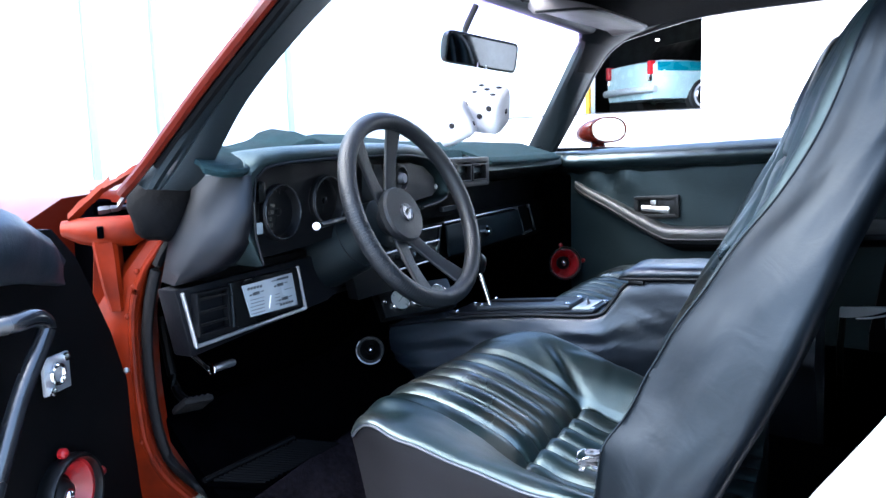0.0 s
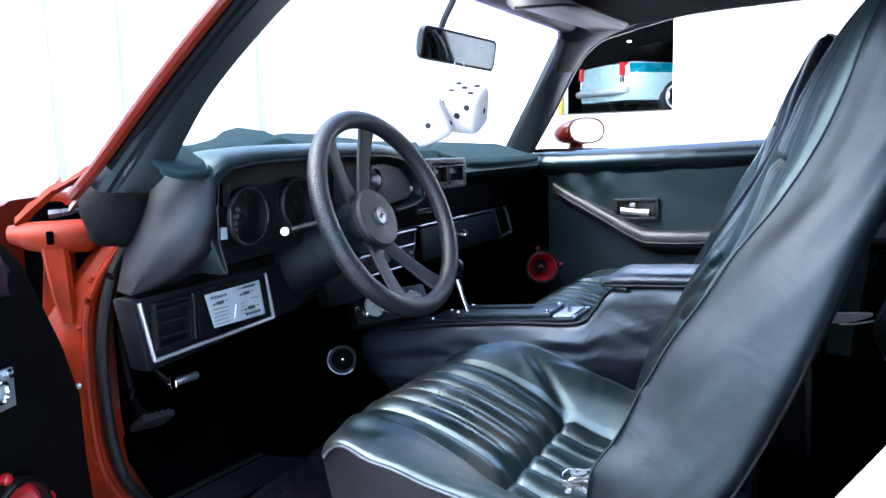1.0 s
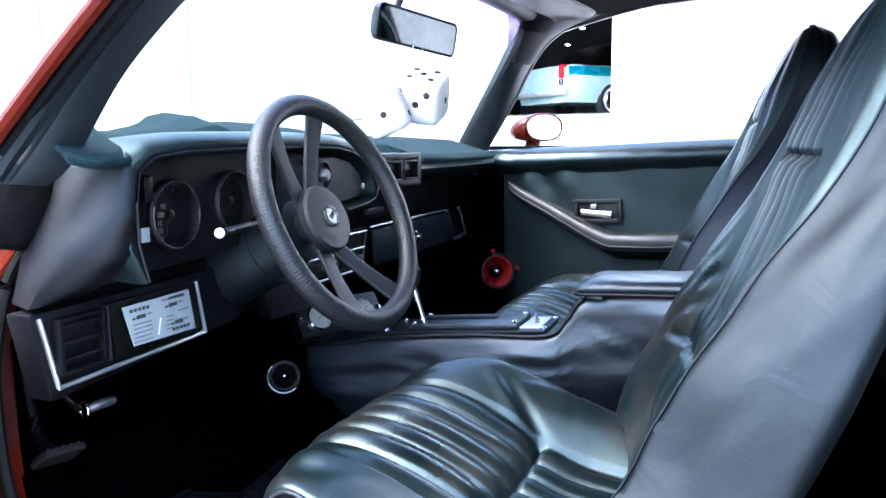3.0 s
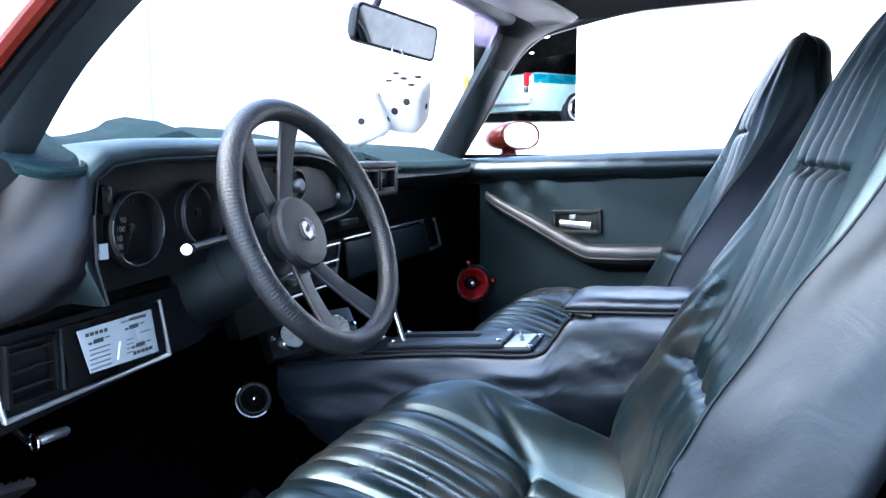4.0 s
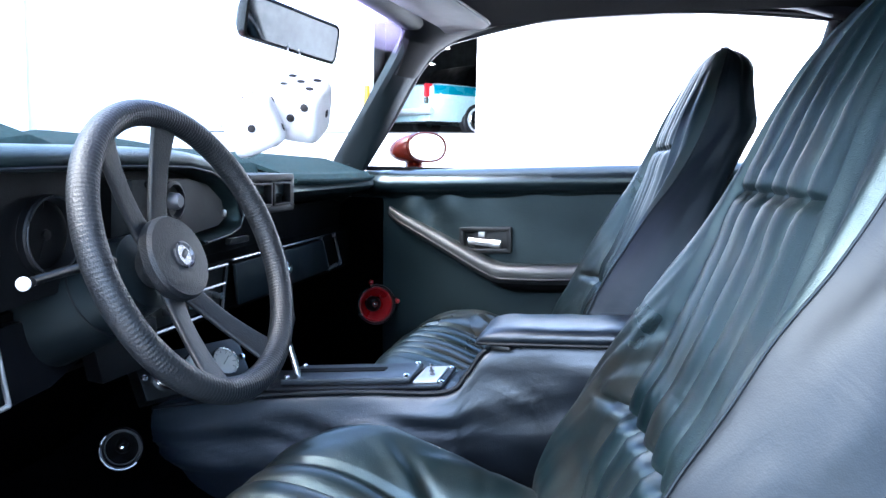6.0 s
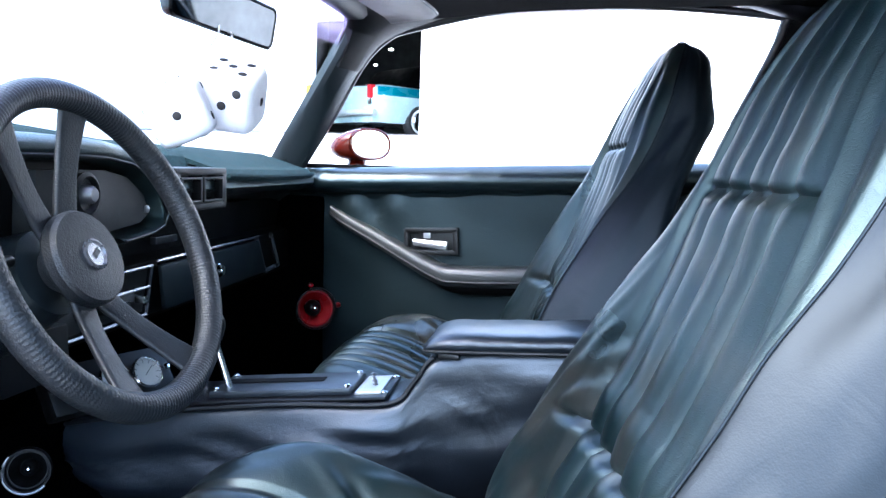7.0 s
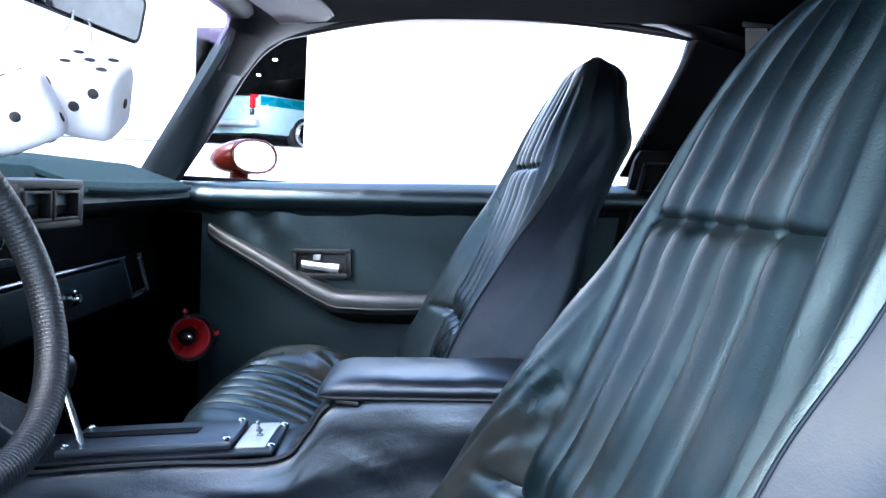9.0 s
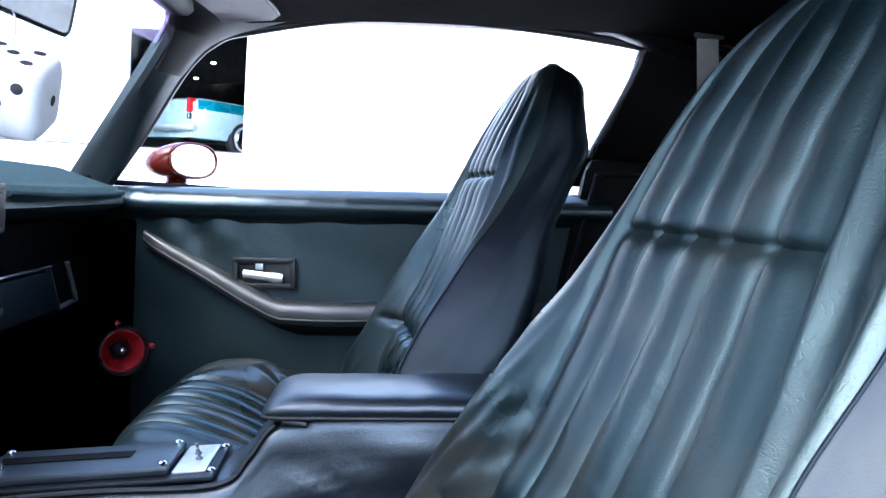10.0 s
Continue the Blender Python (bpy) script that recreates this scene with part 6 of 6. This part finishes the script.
            z -= 0.010 * (1 - math.sqrt(max(0, 1 - edge ** 2)))
            z -= 0.008 * bump(a, -0.8, 0.12) * bump(y, 0.56, 0.03) - 0.006 * bump(a, -0.66, 0.1) * bump(y, 0.58, 0.03)
            wr = 0.004 * noise.noise((a * 4 + at[0], y * 12, 3.5))
            side = max(0, aa - 0.58)
            wr += (1 if a > 0 else 0.4) * side * 0.018 * noise.noise((a * 6, y * 14 + a * 5, 8.0))
            loop.append(V(a * w, y + bow(aa), z + wr))
        low = bow(1.0)
        lean = -0.02 * t ** 6
        for s in (1, -1):
            p = loop[M - 1] if s > 0 else loop[0]
            edges[s].append(m @ (p + V(s * 0.001, 0, 0)))
        side = []
        for q in range(1, 7):
            f = q / 6
            zz = loop[M - 1].z + (0.31 - loop[M - 1].z) * f
            side.append((w * (1 + 0.012 * math.sin(math.pi * f)) - 0.012 * f, y + low * (1 - 0.2 * f) + lean * 3 * f, zz))
        zl = loop[0].z
        loop += [V(*p) for p in side] + [V(0, y + lean * 3, 0.31)]
        loop += [V(-p[0], p[1], zl + (0.31 - zl) * (j + 1) / 6) for j, p in reversed(list(enumerate(side)))]
        loops.append([m @ p for p in loop])
    loft(bm, loops)
    cu = part("cushion", bm, VINYL_SEAT, st, "pleated black vinyl cushion", 75)
    plain_sides(cu, len(loops[0]), M, SHADED_CUSHION)
    for s in (-1, 1):
        bm = bmesh.new()
        tube(bm, edges[s][:-3], 0.0026, 6)
        part("piping", bm, VINYL, cu)
    for s in (-1, 1):
        bm = bmesh.new()
        tube(bm, [m @ V(s * 0.19, 0.08, 0.295), m @ V(s * 0.19, 0.54, 0.295)], 0.018, 8)
        tube(bm, [m @ V(s * 0.19, 0.12, 0.29), m @ V(s * 0.19, 0.12, 0.33)], 0.016, 8)
        part("runner", bm, PLASTIC, st)
    return st


def smooth_mid(rows, x):
    """Smooth curve through a table."""
    k = len(rows)
    if x <= rows[0][0]:
        return rows[0][1]
    if x >= rows[-1][0]:
        return rows[-1][1]
    for i in range(k - 1):
        (a, p), (b, q) = rows[i], rows[i + 1]
        if x <= b:
            m0 = (q - rows[i - 1][1]) / (b - rows[i - 1][0]) if i else (q - p) / (b - a)
            m1 = (rows[i + 2][1] - p) / (rows[i + 2][0] - a) if i + 2 < k else (q - p) / (b - a)
            h, t = b - a, (x - a) / (b - a)
            return (2 * t ** 3 - 3 * t * t + 1) * p + (t ** 3 - 2 * t * t + t) * h * m0 + (-2 * t ** 3 + 3 * t * t) * q + (t ** 3 - t * t) * h * m1
    return rows[-1][1]


seat((-0.345, -0.125, 0.0), 10, "black vinyl driver's bucket seat with pleated high back")
seat((0.384, 0.034, 0.033), 10, "black vinyl passenger bucket seat with pleated high back", 0.045, 0.896, 0.5, 0.04, 0.006, 0.013)

# bench darker than the seat vinyl: the shade behind the seats is its colour
rear = thing("rear_bench", "black vinyl rear bench, its deep shade put into the colour", "car seat", W(0, -0.75, 0.3))
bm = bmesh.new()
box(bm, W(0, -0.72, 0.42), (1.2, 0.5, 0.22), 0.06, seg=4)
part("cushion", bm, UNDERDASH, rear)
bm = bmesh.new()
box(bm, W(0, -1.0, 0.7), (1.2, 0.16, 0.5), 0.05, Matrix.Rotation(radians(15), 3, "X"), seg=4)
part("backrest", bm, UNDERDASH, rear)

# ---------------------------------------------------------------- small things
mir = thing("rear_view_mirror", "black framed rear-view mirror on the windscreen", "mirror", (-0.03, 0.62, 1.1))
ML, MR = V(-0.165, 0.60, 1.095), V(0.062, 0.592, 1.085)
md = (MR - ML).normalized()
mn = V(-0.42, -0.88, -0.12)
mn = (mn - md * mn.dot(md)).normalized()
mu = mn.cross(md).normalized()
if mu.z < 0:
    mu = -mu
mc = (ML + MR) / 2


def rounded(w, h, r, k=6):
    out = []
    for cx, cy, a0 in ((w - r, h - r, 0), (-w + r, h - r, 90), (-w + r, -h + r, 180), (w - r, -h + r, 270)):
        out += [(cx + r * math.cos(radians(a0 + 90 * i / k)), cy + r * math.sin(radians(a0 + 90 * i / k))) for i in range(k + 1)]
    return out


def mframe(w, h, r, d):
    return [mc + md * x + mu * (y + 0.05 * x * 0) + mn * d for x, y in rounded(w, h, r)]


bm = bmesh.new()
loft(bm, [mframe(0.10, 0.02, 0.012, -0.03), mframe(0.118, 0.03, 0.014, -0.012), mframe(0.12, 0.0315, 0.014, 0.002), mframe(0.117, 0.0285, 0.012, 0.004), mframe(0.1155, 0.027, 0.011, 0.0)])
part("case", bm, PLASTIC, mir)
bm = bmesh.new()
plate(bm, mframe(0.115, 0.0265, 0.011, 0.0008), mn * 0.0012)
part("mirror_glass", bm, MIRROR_DIM, mir)
bm = bmesh.new()
tube(bm, curve([mc - mn * 0.02, mc - mn * 0.05 + V(0, 0, 0.03), mc + V(0.01, 0.02, 0.1)], 5), 0.007, 8)
part("stem", bm, PLASTIC, mir)


def die(c, turn, size, faces, label):
    """A soft plush cube with sunk corners and felt dots."""
    d = thing("plush_die", label, "plush dice", c - V(0, 0, size / 2), "pair of hanging dice")
    bm = bmesh.new()
    bmesh.ops.create_cube(bm, size=size)
    bmesh.ops.subdivide_edges(bm, edges=bm.edges, cuts=9, use_grid_fill=True)
    h = size / 2
    for v in bm.verts:
        p = v.co / h
        q = Vector([math.copysign(abs(t) ** 1.0, t) for t in p])
        ln = (abs(q.x) ** 7 + abs(q.y) ** 7 + abs(q.z) ** 7) ** (1 / 7)
        v.co = q / ln * h * (1 + 0.02 * noise.noise(p * 2.3))
        v.co = v.co * (1 + 0.05 * (1 - max(0, (abs(p.x) + abs(p.y) + abs(p.z)) / 3)))
    bmesh.ops.transform(bm, matrix=Matrix.Translation(c) @ turn.to_4x4(), verts=bm.verts)
    part("cube", bm, WHITE_PLUSH, d, "", 80)
    spots = {1: [(0, 0)], 2: [(-1, -1), (1, 1)], 3: [(-1, -1), (0, 0), (1, 1)], 4: [(-1, -1), (1, 1), (-1, 1), (1, -1)], 5: [(-1, -1), (1, 1), (-1, 1), (1, -1), (0, 0)], 6: [(-1, -1), (-1, 0), (-1, 1), (1, -1), (1, 0), (1, 1)]}
    for n, k in faces:
        f = axes(n, (0, 0, 1) if abs(n[2]) < 0.5 else (0, 1, 0))
        for a, b in spots[k]:
            bm = bmesh.new()
            cc = c + turn @ (f @ V(a * size * 0.24, b * size * 0.24, h * (1.028 - 0.02 * (abs(a) + abs(b)) / 2)))
            lathe(bm, [(size * 0.075, -0.002), (size * 0.075, 0.0008), (size * 0.05, 0.0016), (0.0005, 0.0017)], cc, turn @ V(*n), 16)
            part("dot", bm, DOT_FELT, d)


D1C, D2C = V(-0.062, 0.582, 0.976), V(-0.133, 0.614, 0.950)


def facing(front, top):
    """The turn of a die from its front and top face, each as right, up, towards the open driver's door."""
    r, t = V(0.51, -0.86, 0), V(-0.86, -0.51, 0)
    f = (r * front[0] + V(0, 0, front[1]) + t * front[2]).normalized()
    u = r * top[0] + V(0, 0, top[1]) + t * top[2]
    u = (u - f * u.dot(f)).normalized()
    return Matrix((u.cross(f), -f, u)).transposed()


FACES = [((0, -1, 0), 3), ((1, 0, 0), 1), ((-1, 0, 0), 6), ((0, 1, 0), 4), ((0, 0, 1), 5), ((0, 0, -1), 2)]
die(D1C, facing((-0.30, -0.40, 0.87), (0.06, 0.91, 0.42)), 0.08, FACES, "white plush die with dark felt dots, hanging from the mirror")
FACES2 = [((0, -1, 0), 1), ((1, 0, 0), 2), ((-1, 0, 0), 4), ((0, 1, 0), 6), ((0, 0, 1), 3), ((0, 0, -1), 5)]
die(D2C, facing((0.0, -0.22, 0.95), (-0.42, 0.87, 0.25)), 0.074, FACES2, "white plush die tilted behind its twin")
cord = thing("dice_cord", "thin white cord that holds the dice", "cord", mc)
bm = bmesh.new()
tube(bm, curve([D1C + V(0, 0, 0.04), mc + V(0.012, 0.0, -0.03), mc - mn * 0.035 + V(0.0, 0, 0.02), mc + V(-0.02, 0.0, -0.03), D2C + V(0, 0, 0.04)], 6), 0.0012, 6)
part("string", bm, WHITE_PLUSH, cord)


def visor(a, b, label):
    vs = thing("sun_visor", label, "sun visor", (a + b) / 2, "sun visors")
    d = (b - a)
    bm = bmesh.new()
    n = d.cross(V(0, 0, 1)).normalized()
    if n.y > 0:
        n = -n
    loops = []
    for k in range(15):
        t = k / 14
        e = math.sqrt(max(0.02, 1 - (2 * t - 1) ** 8))
        c = a.lerp(b, t)
        w = 0.13 * e
        loops.append([c + n * (w * q) + V(0, 0, 0.011 * r - 0.02 * q * q + 0.0) for q, r in ((0, 1), (0.4, 1.25), (0.8, 1), (1, 0.4), (1.02, 0), (1, -0.4), (0.8, -1), (0.4, -1.25), (0, -1), (-0.04, 0))])
    loft(bm, loops)
    pn = part("panel", bm, VISOR_CLOTH, vs, "soft grey vinyl visor", 60)
    bm = bmesh.new()
    tube(bm, [a.lerp(b, k / 14) + n * (0.1325 * math.sqrt(max(0.02, 1 - (2 * k / 14 - 1) ** 8))) + V(0, 0, -0.02) for k in range(15)], 0.003, 6)
    part("edge_binding", bm, PIPING, pn)
    bm = bmesh.new()
    tube(bm, [b + V(0.02, 0.005, 0.005), a + V(-0.02, 0, 0.005)], 0.005, 8)
    part("rod", bm, PLASTIC, vs)


visor(W(0.08, 0.555, 1.2), W(0.47, 0.50, 1.19), "grey vinyl sun visor folded against the headliner")

bt = thing("seat_belt", "grey seat belt strap hanging from the quarter pillar", "seat belt", (0.62, -0.28, 1.0))
bm = bmesh.new()
sheet(bm, lambda a, b: V(0.575, -0.257 - 0.036 * a - 0.03 * b, 1.205 + 0.012 * a - 0.33 * b), 4, 16, (0.002, 0, 0))
part("webbing", bm, BELT_WEB, bt)
bm = bmesh.new()
box(bm, (0.577, -0.278, 1.208), (0.012, 0.052, 0.018), 0.004)
part("guide", bm, PLASTIC, bt)

keys = thing("key_bunch", "bunch of silver keys lying on the driver's seat", "keys", (-0.42, 0.1, 0.47))
kr = random.Random(3)
for k in range(5):
    a = radians(200 + 32 * k)
    c = V(-0.49, 0.135, 0.474 + 0.003 * k)
    t = Matrix.Rotation(a, 3, "Z") @ Matrix.Rotation(radians(kr.uniform(-15, 10)), 3, "Y")
    bm = bmesh.new()
    box(bm, c + t @ V(0.03, 0, 0), (0.034, 0.007, 0.0024), 0.0006, t)
    lathe(bm, [(0.0105, -0.001), (0.0105, 0.001), (0.004, 0.0012), (0.004, -0.0012)], c + t @ V(0.010, 0, 0), t @ V(0, 0, 1), 16)
    part("key", bm, SILVER_TRIM, keys)
bm = bmesh.new()
tube(bm, [V(-0.49, 0.135, 0.482) + V(0.013 * math.cos(a), 0.013 * math.sin(a), 0.004 * math.sin(2 * a)) for a in (2 * math.pi * i / 24 for i in range(25))], 0.0013, 6, cap=False)
part("ring", bm, CHROME, keys)

bk = thing("belt_buckle", "pale seat belt buckle between the passenger seat and the door", "buckle", (0.61, 0.0, 0.3))
bm = bmesh.new()
loops = []
for k in range(9):
    q = k / 8
    c = V(0.6, 0.036 - 0.1 * q, 0.487 + 0.018 * q ** 1.5)
    h = 0.011 * (1 - 0.75 * q ** 3)
    loops.append([c + V(-0.010, 0, -h), c + V(0.010, 0, -h), c + V(0.010, 0, h), c + V(-0.010, 0, h)])
loft(bm, loops)
sl = part("sleeve", bm, GREY_BOX, bk, "pale grey plastic sleeve")
bm = bmesh.new()
tube(bm, curve([V(0.588, 0.0, 0.478), V(0.588, -0.03, 0.482), V(0.588, -0.07, 0.494)], 4), 0.0022, 6)
part("strap_edge", bm, PALE_WEB, sl)
bm = bmesh.new()
tube(bm, [(0.6, 0.03, 0.483), (0.605, 0.035, 0.4), (0.61, 0.03, 0.27)], 0.008, 8)
part("stalk", bm, PLASTIC, bk)

# rear bucket: pleats run from front to back over its rounded nose
rs = thing("rear_bench", "black vinyl rear seat cushion with pleated rounded front", "car seat", (0.36, -0.4, 0.28))
bm = bmesh.new()
loops = []
for k in range(91):
    a = -1 + k / 45
    ends = 1 - abs(a) ** 6
    g = pleats(a, 0.86, 9)
    out = 0.012 * g - 0.03 * (1 - ends)
    loop = []
    for i in range(25):
        q = math.pi * (0.5 - i / 24)
        nose = V(0, 0.09 * math.cos(q), 0.075 * math.sin(q))
        loop.append(V(0.36 + 0.24 * a, -0.215, 0.565) + nose * (1 + out / 0.09))
    top, bottom = loop[0].z, loop[-1].z
    loops.append(loop + [V(0.36 + 0.24 * a, -0.24, bottom - 0.03), V(0.36 + 0.24 * a, -0.24, 0.28), V(0.36 + 0.24 * a, -0.75, 0.28), V(0.36 + 0.24 * a, -0.75, top - 0.07), V(0.36 + 0.24 * a, -0.45, top - 0.02)])
loft(bm, loops)
part("cushion", bm, VINYL_SEAT, rs, "pleated black vinyl cushion", 75)
bm = bmesh.new()
tube(bm, curve([V(0.275, -0.108, 0.545), V(0.272, -0.112, 0.525), V(0.268, -0.122, 0.505), V(0.266, -0.13, 0.49)], 5), 0.0014, 6)
part("welt_cord", bm, BELT_WEB, rs)

db = thing("seat_belt", "white seat belt strap hanging behind the driver's seat", "seat belt", (-0.55, -0.1, 0.3))
bm = bmesh.new()
UPPER = curve([V(-0.68, -0.42, 1.12), V(-0.56, -0.30, 0.76), V(-0.5, -0.22, 0.613), V(-0.5, -0.147, 0.501), V(-0.53, -0.085, 0.40), V(-0.56, -0.04, 0.31)], 8)
LOWER = curve([V(-0.68, -0.46, 1.12), V(-0.56, -0.335, 0.72), V(-0.5, -0.245, 0.568), V(-0.5, -0.192, 0.514), V(-0.53, -0.125, 0.37), V(-0.56, -0.08, 0.30)], 8)
loft(bm, [[p, q, q + V(0.0018, 0, 0), p + V(0.0018, 0, 0)] for p, q in zip(UPPER, LOWER)])
part("webbing", bm, PALE_WEB, db)
bm = bmesh.new()
box(bm, (-0.56, -0.06, 0.302), (0.012, 0.05, 0.03), 0.004)
part("anchor", bm, STEEL, db)
